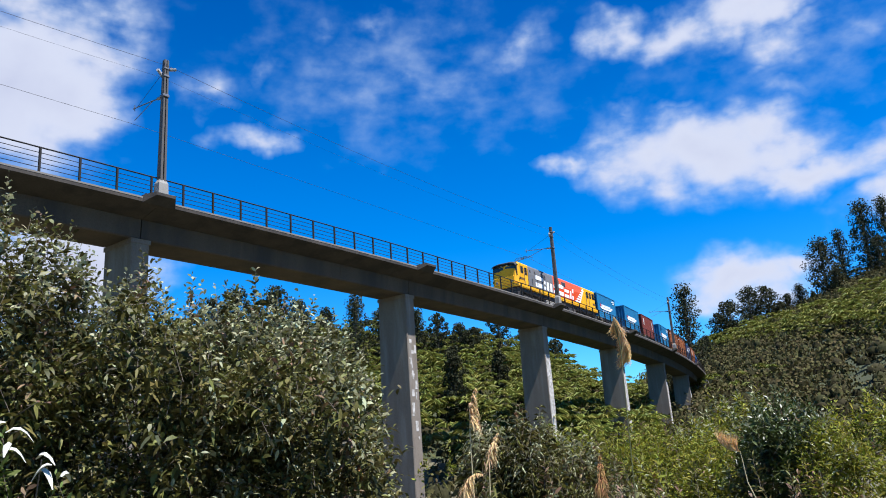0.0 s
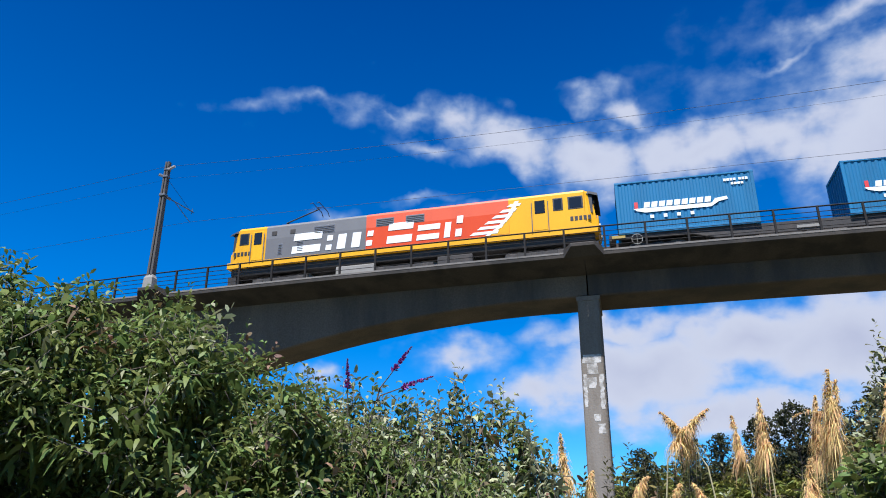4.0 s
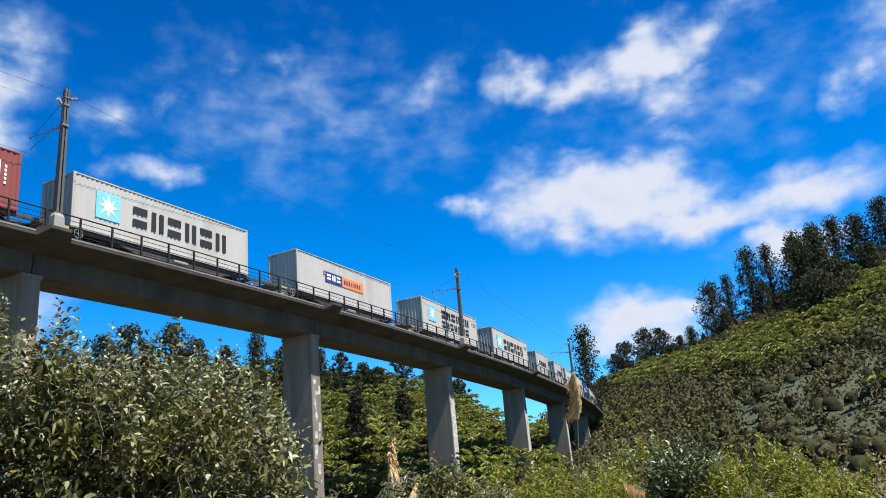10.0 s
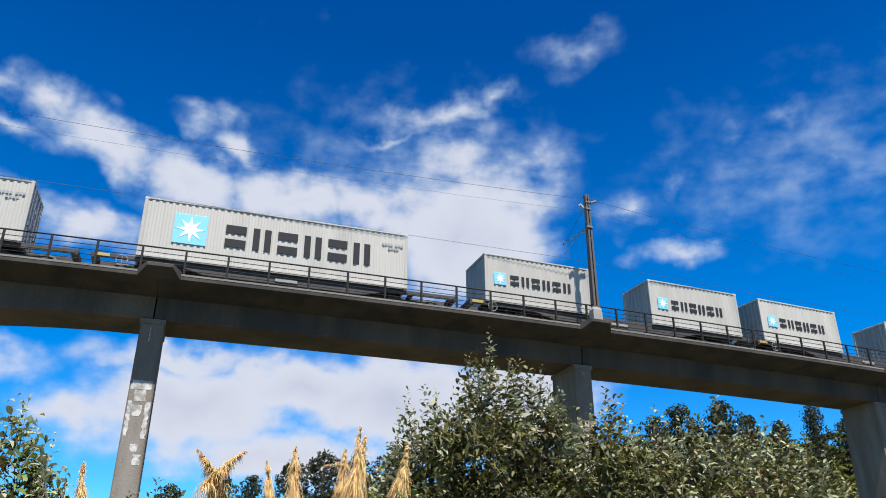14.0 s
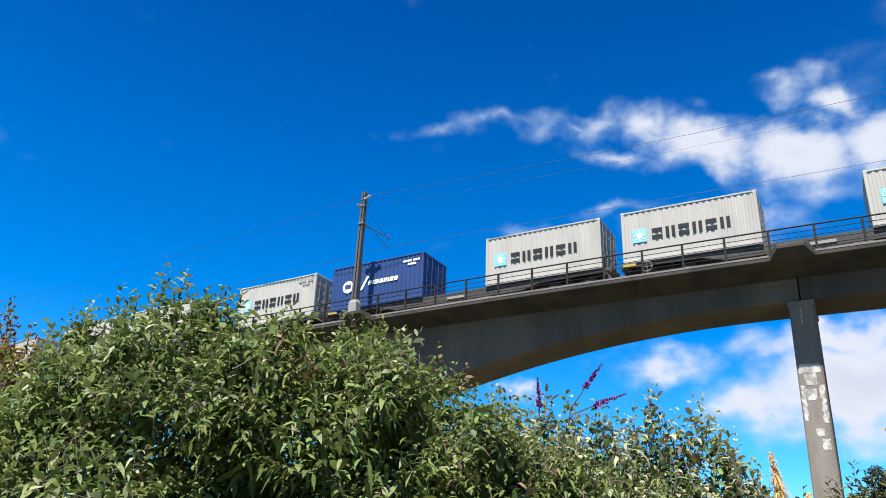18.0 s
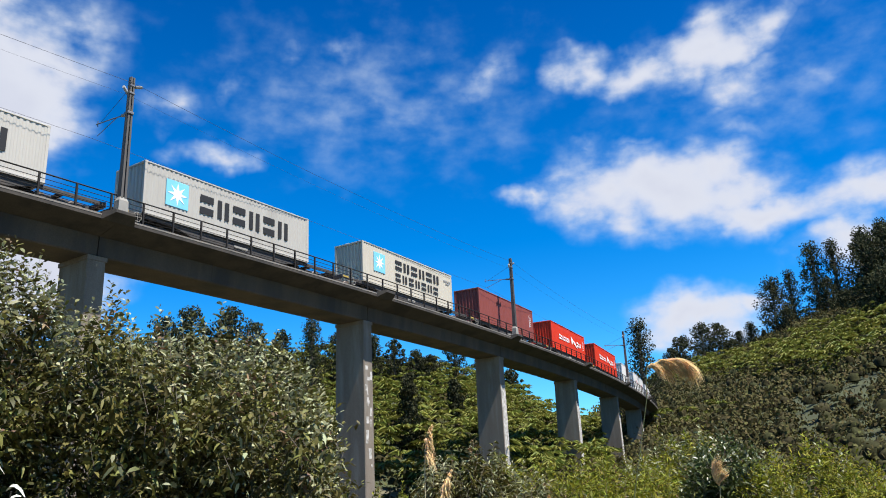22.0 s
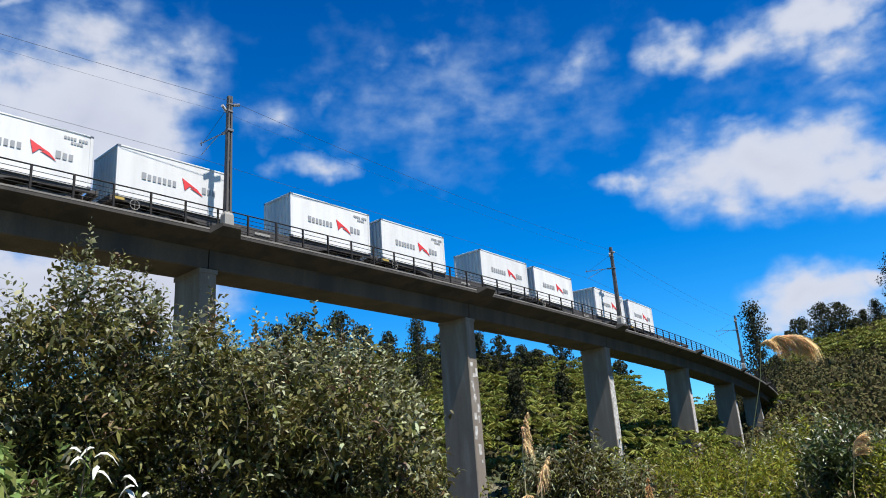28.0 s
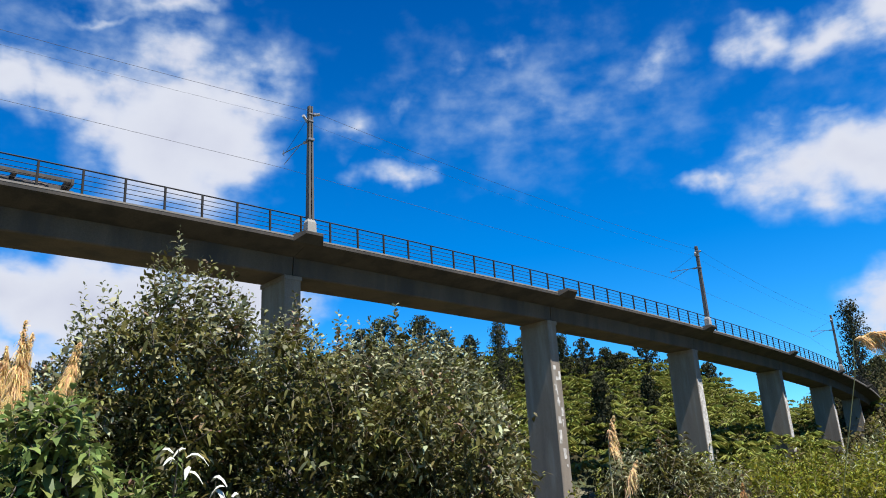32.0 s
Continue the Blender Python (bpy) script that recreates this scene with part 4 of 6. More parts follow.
            part("emblem", s2, WHITE_MARK if mk == "bird" else RED_MARK, c, "swept wing shape")
        elif mk == "script":
            part("emblem", Shape().plate([(L / 2 - 1.15 + .36 * math.cos(a), 1.3 + .36 * math.sin(a)) for a in [6.283 * k / 18 for k in range(18)]], y, .012), WHITE_MARK, c, "round white emblem")
            part("emblem_flag", Shape().box(L / 2 - 1.35, L / 2 - .95, W2, y + .014, 1.2, 1.45), NAVY_MARK, c)
            sh.plate([(L / 2 - 2.0, 1.0), (L / 2 - 2.12, .98), (L / 2 - 2.55, 1.72), (L / 2 - 2.4, 1.75)], y, .012)
            letter_parts(c, WHITE_MARK, 2.5, 1.22, [.22, .1, .26, .2, .18, .1, .22, .22], .24, .06, L, lean=.06)
            part("initial", sh, WHITE_MARK, c, "tall slanting white bar")
        elif mk == "short_row":
            letter_parts(c, WHITE_MARK, 2.25, 1.95, [.2] * 7, .2, .06, L)
        elif mk == "square":
            letter_parts(c, FADED_MARK, 3.0, 1.75, [.3], .3, .1, L)
    return c


def louvred_box(length, label):
    """A slatted swap box: four louvred bays a side between ribbed door posts."""
    base, grime = COLOURS["van"]
    mat = stuff_mat("van_paint", base, 0.75, 0, 0.32, 2.4, 22, 0.2, (0.085, 0.03, 0.014), grime, True, per_object=0.08, spec=0.2)
    mat2 = stuff_mat("van_door_paint", (0.27, 0.095, 0.032), 0.75, 0, 0.35, 3.0, 22, 0.2, (0.09, 0.03, 0.014), 0.9, True, spec=0.2)
    dark = stuff_mat("van_frame_and_gap_shade", (0.125, 0.036, 0.016), 0.8, 0, 0.3, 3.0, 22, 0.2, (0.05, 0.02, 0.012), 0.8, True, spec=0.2)
    c = thing("louvred_wagon_box", label, "freight box", "louvred boxes on the train")
    L2 = length / 2
    H = 2.75
    sh = Shape().box(-L2 + .06, L2 - .06, -W2 + .1, W2 - .1, .1, H - .08, .02)
    # dark shell colour supplies the shade seen between the slats
    part("inner_shell", sh, dark, c)
    sh = Shape()
    for y in (-W2, W2):
        t = 1 if y > 0 else -1
        sh.box(-L2, L2, min(y, y - t * .12), max(y, y - t * .12), 0, .26, .015)
        sh.box(-L2, L2, min(y, y - t * .12), max(y, y - t * .12), H - .16, H, .015)
    for x in (-L2, L2):
        s = 1 if x > 0 else -1
        sh.box(min(x, x - s * .14), max(x, x - s * .14), -W2, W2, 0, H, .015)
    part("frame", sh, dark, c)
    part("roof", Shape().loft([[(x, W2 * math.sin(a), H - .02 + .12 * math.cos(a)) for a in [-1.57 + 3.14 * k / 8 for k in range(9)]] + [(x, 0, H - .05)] for x in (-L2, L2)]), mat, c)
    bays = [(.20, 1.12), (1.95, 3.05), (4.42, 5.45), (6.38, 7.36)]
    posts = [(1.14, 1.66), (1.67, 1.93), (3.07, 3.68), (3.72, 4.38), (5.47, 5.72), (5.74, 6.34)]
    k = length / 7.6
    for u0, u1 in posts:
        for sgn in (1, -1):
            p = Shape()
            x0, x1 = L2 - u1 * k, L2 - u0 * k
            p.box(x0, x1, min(sgn * (W2 - .1), sgn * W2), max(sgn * (W2 - .1), sgn * W2), .27, H - .17, .02)
            # raised ribs with a groove between them
            ribs = max(1, int((x1 - x0) / .2))
            for q in range(ribs):
                xa = x0 + .05 + (x1 - x0 - .1) * q / ribs
                p.box(xa + .02, xa + (x1 - x0 - .1) / ribs - .02, min(sgn * (W2 - .02), sgn * (W2 + .045)), max(sgn * (W2 - .02), sgn * (W2 + .045)), .5, H - .28, .03)
            part("door_post", p, mat2 if u1 - u0 > .4 else mat, c)
    for u0, u1 in bays:
        w = (u1 - u0) * k
        sl = Shape().loft([[(x, y, z) for y, z in ((.01, .0), (-.045, .175), (-.03, .185), (.035, .012))] for x in (-w / 2, w / 2)])
        me = sl.mesh("slat", mat)
        for j in range(10):
            part("slat", me, None, c, "", pose(L2 - (u0 + u1) / 2 * k, W2 - .02, .34 + j * .212, 0, 0, 0))
    part("code_mark", letters(Shape(), .35, 2.2, [.09] * 7, .11, .03, length), WHITE_MARK, c, "small white code bars")["kind"] = "stuff"
    return c


def wheelset_mesh(r=.42):
    sh = Shape()
    for y in (-.58, .58):
        sh.loft([[(q * math.cos(a), y + d, q * math.sin(a)) for a in [6.28319 * j / 16 for j in range(16)]] for q, d in ((r + .025, -.06 if y > 0 else .06), (r, -.03 if y > 0 else .03), (r - .01, .06 if y > 0 else -.06))])
    sh.tube([(0, -.8, 0), (0, .8, 0)], .07, 8)
    return sh.mesh("wheelset", WHEEL)


WHEELSET = wheelset_mesh()


def bogie_shape(wb=1.75):
    sh = Shape()
    for y in (-.88, .88):
        sh.loft([[(x, y + d, z) for d, z in ((-.06, z0), (.06, z0), (.06, z1), (-.06, z1))] for x, z0, z1 in ((-wb / 2 - .3, .40, .56), (-wb / 2, .34, .62), (-.35, .30, .55), (.35, .30, .55), (wb / 2, .34, .62), (wb / 2 + .3, .40, .56))])
        for x in (-wb / 2, wb / 2):
            sh.box(x - .14, x + .14, y - .1, y + .1, .30, .54, .02)
        for x in (-.2, 0, .2):
            sh.tube([(x, y, .24), (x, y, .56)], .07, 8)
    sh.box(-.2, .2, -.9, .9, .42, .62, .03)
    return sh


BOGIE = bogie_shape().mesh("bogie", UNDER)


def flat_wagon(length, label="low flat container wagon, black with brake dust"):
    w = thing("flat_wagon", label, "wagon", "flat wagons of the train")
    L2 = length / 2
    key = ("wagon", round(length, 1))
    if key not in MESHES:
        deck = Shape()
        for y in (-1.1, 1.1):
            t = 1 if y > 0 else -1
            rings = []
            for x, zb in ((-L2 + .1, .80), (-L2 + 3.6, .78), (-L2 + 4.6, .52), (L2 - 4.6, .52), (L2 - 3.6, .78), (L2 - .1, .80)):
                rings.append([(x, y, zb), (x, y - t * .1, zb), (x, y - t * .1, .985), (x, y, .985)])
            deck.loft(rings)
        for x in np.linspace(-L2 + .2, L2 - .2, 9):
            deck.box(x - .09, x + .09, -1.05, 1.05, .80, .97, .01)
        for x in (-L2 + .05, L2 - .05):
            deck.box(x - .06, x + .06, -1.15, 1.15, .72, .99, .01)
        cen = Shape().box(-L2 + .1, L2 - .1, -.22, .22, .62, .95, .02)
        cen.box(-L2 - .3, -L2 + .3, -.1, .1, .66, .86, .03).box(L2 - .3, L2 + .3, -.1, .1, .66, .86, .03)
        gear = Shape().box(-1.0, .3, -.8, -.2, .42, .75, .03).box(.8, 1.7, .1, .7, .38, .72, .05)
        gear.tube([(-1.9, .35, .6), (-1.1, .35, .6)], .18, 10)
        hand = Shape().tube([(L2 - 1.2 + .24 * math.cos(a), 1.16, .72 + .24 * math.sin(a)) for a in [6.2832 * k / 12 for k in range(13)]], .02, 5)
        hand.tube([(L2 - 1.44, 1.16, .72), (L2 - .96, 1.16, .72)], .014, 5).tube([(L2 - 1.2, 1.16, .48), (L2 - 1.2, 1.16, .96)], .014, 5)
        MESHES[key] = [deck.mesh("underframe", UNDER), cen.mesh("centre_sill", UNDER), gear.mesh("brake_rigging", UNDER), hand.mesh("brake_wheel", PLINTH), Shape().box(L2 - .7, L2 - .1, 1.1, 1.135, .83, .97, .008).mesh("yellow_plate", YELLOW_PART), Shape().box(-.5, .5, 1.1, 1.13, .60, .76, .006).mesh("pale_plate", PLINTH)]
    for me, name in zip(MESHES[key], ("underframe", "centre_sill", "brake_rigging", "brake_wheel", "step_plate", "data_plate")):
        part(name, me, None, w, {"step_plate": "yellow painted step plate", "brake_wheel": "pale hand-brake wheel"}.get(name, ""))
    for x in (-L2 + 2.1, L2 - 2.1):
        b = part("bogie", BOGIE, None, w, "", pose(x, 0, 0))
        for dx in (-.875, .875):
            part("wheelset", WHEELSET, None, b, "", pose(dx, 0, .42))
    return w


def locomotive():
    yellow = paint("loco_yellow", (0.76, 0.37, 0.008), 0.5, .2)
    grey = paint("loco_grey", (0.155, 0.15, 0.15), 0.5, .25)
    # paler grey carries the sun's sheen on the upper side in its colour
    pale = paint("loco_sheen_grey", (0.19, 0.185, 0.185), 0.5, .25)
    red = paint("loco_red", (0.68, 0.075, 0.02), 0.38, .15)
    # likewise the paler red: sheen painted in, the paint itself is not worn
    faded = paint("loco_sheen_red", (0.68, 0.11, 0.05), 0.45, .2)
    loco = thing("electric_locomotive", "yellow, grey and red electric locomotive with raised pantograph", "locomotive")
    L2, W, Z0, ZM, Z1 = 9.25, 1.30, 1.40, 2.62, 3.38

    def shell(name, x0, x1, z0, z1, mat, label=""):
        """A slice of body side, roof curve included where it reaches the top."""
        sh = Shape()
        if z1 < Z1 - .01:
            sec = [(-W, z0), (W, z0), (W, z1), (-W, z1)]
        else:
            sec = [(-W, z0), (W, z0), (W, z1 - .14), (W - .04, z1 - .04), (W - .2, z1 + .05), (0, z1 + .10), (-W + .2, z1 + .05), (-W + .04, z1 - .04), (-W, z1 - .14)]
        sh.loft([[(x, y, z) for y, z in sec] for x in (x0, x1)])
        return part(name, sh, mat, loco, label)

    shell("sill_band", -L2 + .02, L2 - .02, Z0 - .18, Z0 + .12, yellow, "yellow sill band")
    shell("body_panel", 1.86, 7.18, Z0 + .121, ZM, grey, "dark grey body side")
    shell("body_panel", 1.86, 7.18, ZM + .001, Z1, pale, "grey upper body side, sun sheen put into the paint")
    shell("body_panel", -5.2, 1.859, Z0 + .121, ZM, red, "orange-red body side")
    shell("body_panel", -5.2, 1.859, ZM + .001, Z1, faded, "red upper body side, sun sheen put into the paint")
    for sgn in (1, -1):
        # cabs: side walls run to a raked and bevelled front
        sh = Shape()
        xi = 7.181 if sgn > 0 else -5.201
        rings = []
        for x, w, top in ((xi, W, Z1), (sgn * (L2 - .55), W, Z1), (sgn * (L2 - .28), W - .07, Z1 - .02), (sgn * L2, W - .30, Z1 - .06)):
            lean = 0.0 if abs(x) < L2 - .3 else -.22 * sgn
            sec = [(-w, Z0 + .121), (w, Z0 + .121), (w, top - .14), (w - .04, top - .04), (w - .2, top + .05), (0, top + .10), (-w + .2, top + .05), (-w + .04, top - .04), (-w, top - .14)]
            rings.append([(x + (lean if z > 2.2 else 0), y, z) for y, z in sec])
        sh.loft(rings)
        cab = part("cab", sh, yellow, loco, "yellow driver's cab")
        # the glazed upper front with a black hood over it, yellow below
        part("screen_surround", Shape().loft([[(sgn * (L2 - .30 + k), y, z) for y, z in ((-1.16, 2.22), (1.16, 2.22), (1.12, 3.22), (.85, 3.36), (-.85, 3.36), (-1.12, 3.22))] for k in (-.1, .11)]), BLACK, cab, "black windscreen surround")
        for y in (-.56, .56):
            part("windscreen", Shape().loft([[(sgn * (L2 - .18 + k), y + a * .48, z) for a, z in ((-1, 2.34), (1, 2.34), (.94, 3.06), (-.94, 3.06))] for k in (-.12, .02)]), GLASS, cab)
            part("lamp_glass", Shape().tube([(sgn * (L2 - .2), y * .5, 3.18), (sgn * (L2 - .13), y * .5, 3.18)], .07, 10), PORCELAIN, cab, "headlamp under the hood")
        hood = []
        for x, drop in ((L2 - .75, .02), (L2 - .3, .02), (L2 + .06, .16)):
            hood.append([(sgn * x, y, z - drop) for y, z in ((-1.2, 3.2), (-1.0, 3.42), (-.6, 3.5), (.6, 3.5), (1.0, 3.42), (1.2, 3.2), (.95, 3.34), (.55, 3.43), (-.55, 3.43), (-.95, 3.34))])
        part("brow", Shape().loft(hood), BLACK, cab, "black curved hood over the windscreen")
        part("front_panel", Shape().box(min(sgn * (L2 - .06), sgn * (L2 + .03)), max(sgn * (L2 - .06), sgn * (L2 + .03)), -.95, .95, 1.5, 2.16, .03), yellow, cab, "yellow front panel")
        for y in (-.7, .7):
            part("headlight", Shape().tube([(sgn * (L2 + .02), y, 1.72), (sgn * (L2 + .09), y, 1.72)], .11, 12), PORCELAIN, cab)
        part("coupler", Shape().box(min(sgn * L2, sgn * (L2 + .55)), max(sgn * L2, sgn * (L2 + .55)), -.13, .13, .62, .90, .04), UNDER, loco)
        part("pilot", Shape().loft([[(sgn * x, y, z) for y, z in ((-1.1, .18), (1.1, .18), (1.15, .8), (-1.15, .8))] for x in (L2 - .5, L2 - .05)]), UNDER, loco)
        for y in (1, -1):
            if sgn > 0:
                wins, drs = [(8.66, 8.12)], [(7.85, 7.42)]
            else:
                wins, drs = [(-8.66, -7.95), (-7.74, -7.26)], [(-6.42, -6.9)]
            for a, b in wins:
                fr = part("side_window", Shape().box(min(a, b), max(a, b), min(y * (W - .03), y * (W + .012)), max(y * (W - .03), y * (W + .012)), 2.42, 3.08, .02), BLACK, cab, "cab side window in a black frame")
                part("pane", Shape().box(min(a, b) + .07, max(a, b) - .07, min(y * W, y * (W + .018)), max(y * W, y * (W + .018)), 2.48, 3.02, .01), GLASS, fr)
            for a, b in drs:
                d = part("cab_door", Shape().box(min(a, b) - .08, max(a, b) + .08, min(y * (W - .02), y * (W + .012)), max(y * (W - .02), y * (W + .012)), 1.53, 3.1, .02), yellow, cab)
                part("door_window", Shape().box(min(a, b), max(a, b), min(y * W, y * (W + .022)), max(y * W, y * (W + .022)), 2.38, 3.04, .02), GLASS, d)
                for x in (min(a, b) - .14, max(a, b) + .14):
                    part("handrail", Shape().tube([(x, y * (W + .05), 1.5), (x, y * (W + .05), 2.95)], .022, 6), STEEL, cab)
            u = 9.0 if sgn > 0 else -7.95
            for k in range(5):
                part("number_bar", Shape().box(u - .22 - .2 * k, u - .08 - .2 * k, min(y * (W - .01), y * (W + .008)), max(y * (W - .01), y * (W + .008)), 1.84, 2.06), BLACK, cab, "dark number bar")
    # lettering and swept stripes
    for k, (x0, w, h) in enumerate(((5.95, 1.5, 1.05), (4.15, .3, .78), (3.65, 1.35, .78), (2.05, .3, .78), (1.0, 1.25, 1.05), (-.5, 1.1, .78), (-1.85, .29, .78), (-2.4, .3, 1.05))):
        for a, b, lo, hi in slabs(w, h, 1 if k == 2 else 0):
            part("letter_bar", bar(x0 + a, x0 + b, 1.68 + lo, 1.68 + hi, .12, W + .016, .02), WHITE_MARK, loco, "large white lettering bar")
    for k in range(6):
        # stripes shorten and step back as they rise to the yellow cab
        z = 1.62 + .255 * k
        part("swept_stripe", Shape().plate([(-3.3 - .36 * k, z), (-4.62 - .22 * k, z), (-4.72 - .22 * k, z + .14), (-3.5 - .36 * k, z + .14)], W + .012, .016), WHITE_MARK, loco, "white swept stripe")
    spine = [(-4.05, 1.54), (-4.55, 1.85), (-5.0, 2.3), (-5.3, 2.75), (-5.5, 3.15)]
    part("swept_stripe", Shape().plate(spine + [(x - .2, z) for x, z in reversed(spine)], W + .014, .018), WHITE_MARK, loco, "white curved stripe edge")
    part("stripe_ground", Shape().plate([(-5.19, Z0 + .14), (-4.15, Z0 + .14), (-4.65, 1.85), (-5.05, 2.25), (-5.19, 2.5)], W + .004, .006), yellow, loco)
    # grilles, hatches, roof gear
    for x0, x1, z0, z1 in ((3.49, 4.61, 2.62, 3.06), (.44, 1.35, 2.64, 3.06), (-1.1, -.16, 2.64, 3.06), (6.26, 6.5, 1.7, 2.3), (5.12, 5.5, 1.75, 2.3)):
        g = part("grille", Shape().box(x0, x1, W - .02, W + .012, z0, z1, .01), STEEL, loco, "dark ventilation grille")
        sh = Shape()
        for k in range(int((z1 - z0) / .09)):
            sh.box(x0 + .04, x1 - .04, W, W + .022, z0 + .05 + .09 * k, z0 + .085 + .09 * k)
        part("grille", sh, UNDER, g)
    for x in (6.75, 5.75):
        part("hatch", Shape().box(x - .14, x + .14, W - .02, W + .014, 2.78, 3.02, .01), UNDER, loco)
    part("roof_hatch", Shape().box(-.95, 1.45, -.8, .8, Z1 + .06, Z1 + .24, .05), grey, loco)
    part("roof_walkway", Shape().box(-5.0, -1.5, -.5, .5, Z1 + .05, Z1 + .12, .02), grey, loco)
    part("horn", Shape().tube([(2.6, .3, Z1 + .15), (3.0, .3, Z1 + .17)], [.05, .09], 10), STEEL, loco)
    # pantograph: single arm, knee to the front
    pan = part("pantograph", Shape().box(4.9, 6.5, -.55, .55, Z1 + .12, Z1 + .17, .02), UNDER, loco, "raised single-arm pantograph")
    part("lower_arm", Shape().tube([(5.5, 0, Z1 + .2), (6.75, 0, Z1 + .62)], .05, 8), UNDER, pan)
    part("upper_arm", Shape().tube([(6.75, .05, Z1 + .62), (4.95, .02, Z1 + 1.25)], .035, 8), UNDER, pan)
    sh = Shape()
    for x in (4.75, 5.1):
        sh.tube([(x, -.85, Z1 + 1.18), (x, -.6, Z1 + 1.36), (x, .6, Z1 + 1.36), (x, .85, Z1 + 1.18)], .022, 6)
    sh.tube([(4.75, 0, Z1 + 1.36), (5.1, 0, Z1 + 1.36)], .02, 6).tube([(4.95, -.3, Z1 + 1.2), (4.95, .3, Z1 + 1.2)], .02, 6)
    part("collector_head", sh, UNDER, pan)
    for x in (5.0, 5.7, 6.4):
        for y in (-.45, .45):
            part("insulator", Shape().tube([(x, y, Z1 + .04), (x, y, Z1 + .13)], .06, 8), PORCELAIN, pan)
    # running gear
    part("underframe", Shape().box(-L2 + .2, L2 - .2, -1.15, 1.15, .85, 1.215, .03), UNDER, loco)
    for x0, x1 in ((1.4, 3.4), (-3.4, -1.7)):
        part("equipment_box", Shape().box(x0, x1, .55, 1.18, .34, .80, .03).box(x0, x1, -1.18, -.55, .34, .80, .03), PLINTH if x0 > 0 else UNDER, loco)
    for x in (-6.4, 0, 6.4):
        b = part("bogie", BOGIE, None, loco, "", pose(x, 0, 0) @ Matrix.Diagonal((1.25, 1.1, 1.1, 1)))
        for dx in (-.875, .875):
            part("wheelset", WHEELSET, None, b, "", pose(dx, 0, .42))
    return loco


# front end at the clip's start along the line, length, colour, marks, label
M20 = "grey corrugated container with blue star panel and dark lettering"
M40 = "long grey corrugated container with blue star panel and dark lettering"
HSW = "white refrigerated container with a red wing emblem"
LOADS = [
    (-55.6, 6.06, "blue", ("ship", "codes"), "faded blue corrugated container with a white band"), (-65.3, 6.06, "blue", ("ship",), "faded blue corrugated container with a white band"),
    (-73.0, 6.06, "stacked", ("stacked", "codev"), "brick-red corrugated container with white lettering bars"), (-82.9, 6.06, "blue", ("ship", "codes"), "faded blue corrugated container with a white band"),
    (-107.2, 6.06, "navy", ("arrow", "codes"), "dark navy corrugated container with a white arrow"), (-115.6, 7.75, "rust", ("pair",), "rusty orange-brown corrugated container"),
    (-124.6, 6.06, "royal", ("band", "codev"), "royal blue container with a yellow band"), (-134.2, 6.06, "maroon", ("upright_name",), "dull red container with a round white emblem"),
    (-141.3, 7.6, "rust", ("pair",), "rusty orange-brown corrugated container"), (-151.0, 6.06, "blue", ("ship",), "bright blue corrugated container with a white band"),
    (-159.2, 6.06, "maroon", ("upright_name",), "dull red container with a round white emblem"), (-165.5, 6.06, "cream", ("codes",), "cream corrugated container streaked with dirt"),
    (-173.0, 12.19, "maroon", ("upright_name", "codev"), "long dull red container with a navy name panel"), (-187.9, 12.19, "grey", ("star",), M40),
    (-204.9, 12.19, "oldgrey", ("two_panel", "square"), "long grey container with navy and orange panels"), (-222.4, 12.19, "grey", ("two_row", "codes"), "long grey container, blue star panel, two rows of dark lettering"),
    (-239.1, 12.19, "grey", ("star", "codes"), M40), (-255.4, 6.06, "grey", ("star",), M20), (-265.2, 6.06, "grey", ("star",), M20), (-272.9, 6.06, "grey", ("star",), M20),
    (-283.3, 6.06, "grey", ("star", "codes"), M20), (-290.6, 6.06, "deep_navy", ("script", "codes"), "dark blue container with slanting white lettering bars"), (-300.4, 6.06, "grey", ("star",), M20),
    (-307.5, 6.06, "grey", ("star",), M20), (-317.8, 6.06, "grey", ("star", "codes"), M20), (-325.3, 6.06, "grey", ("star", "codes"), M20),
    (-335.4, 6.06, "oldgrey", ("line", "codes"), "pale grey scuffed container with small faded lettering"), (-342.7, 6.06, "grey", ("star", "codes"), M20),
    (-352.9, 6.06, "oldgrey", ("two_row",), "pale grey container with faded star panel and lettering"), (-360.0, 6.06, "grey", ("star", "codes"), M20),
    (-376.9, 6.06, "green", ("short_row", "codev"), "dark green corrugated container with white lettering bars"), (-386.8, 6.06, "grey", ("star",), M20),
    (-394.5, 12.19, "grey", ("star",), M40), (-411.8, 12.19, "grey", ("star",), M40), (-429.6, 12.19, "cream", ("two_row", "codes"), "long cream-grey container, blue star panel, two rows of lettering"),
    (-446.7, 12.19, "maroon", ("codev",), "long dull maroon corrugated container"), (-464.4, 12.19, "red", ("bird", "codev"), "long bright red container with white wing emblem"),
    (-481.4, 12.19, "red", ("bird", "codev"), "long bright red container with white wing emblem"), (-498.3, 6.06, "white", ("codes",), "plain white refrigerated container"),
    (-509.2, 6.06, "white", ("sail", "codes"), HSW), (-516.4, 6.06, "white", ("sail",), HSW), (-526.4, 6.06, "white", ("sail", "codes"), HSW), (-533.5, 6.06, "white", ("sail", "codes"), HSW),
    (-543.7, 6.06, "white", ("sail",), HSW), (-550.8, 6.06, "white", ("sail",), HSW), (-561.1, 6.06, "white", ("sail", "codes"), HSW), (-568.4, 6.06, "white", ("sail",), HSW),
]
VANS = [-90.2, -98.5]
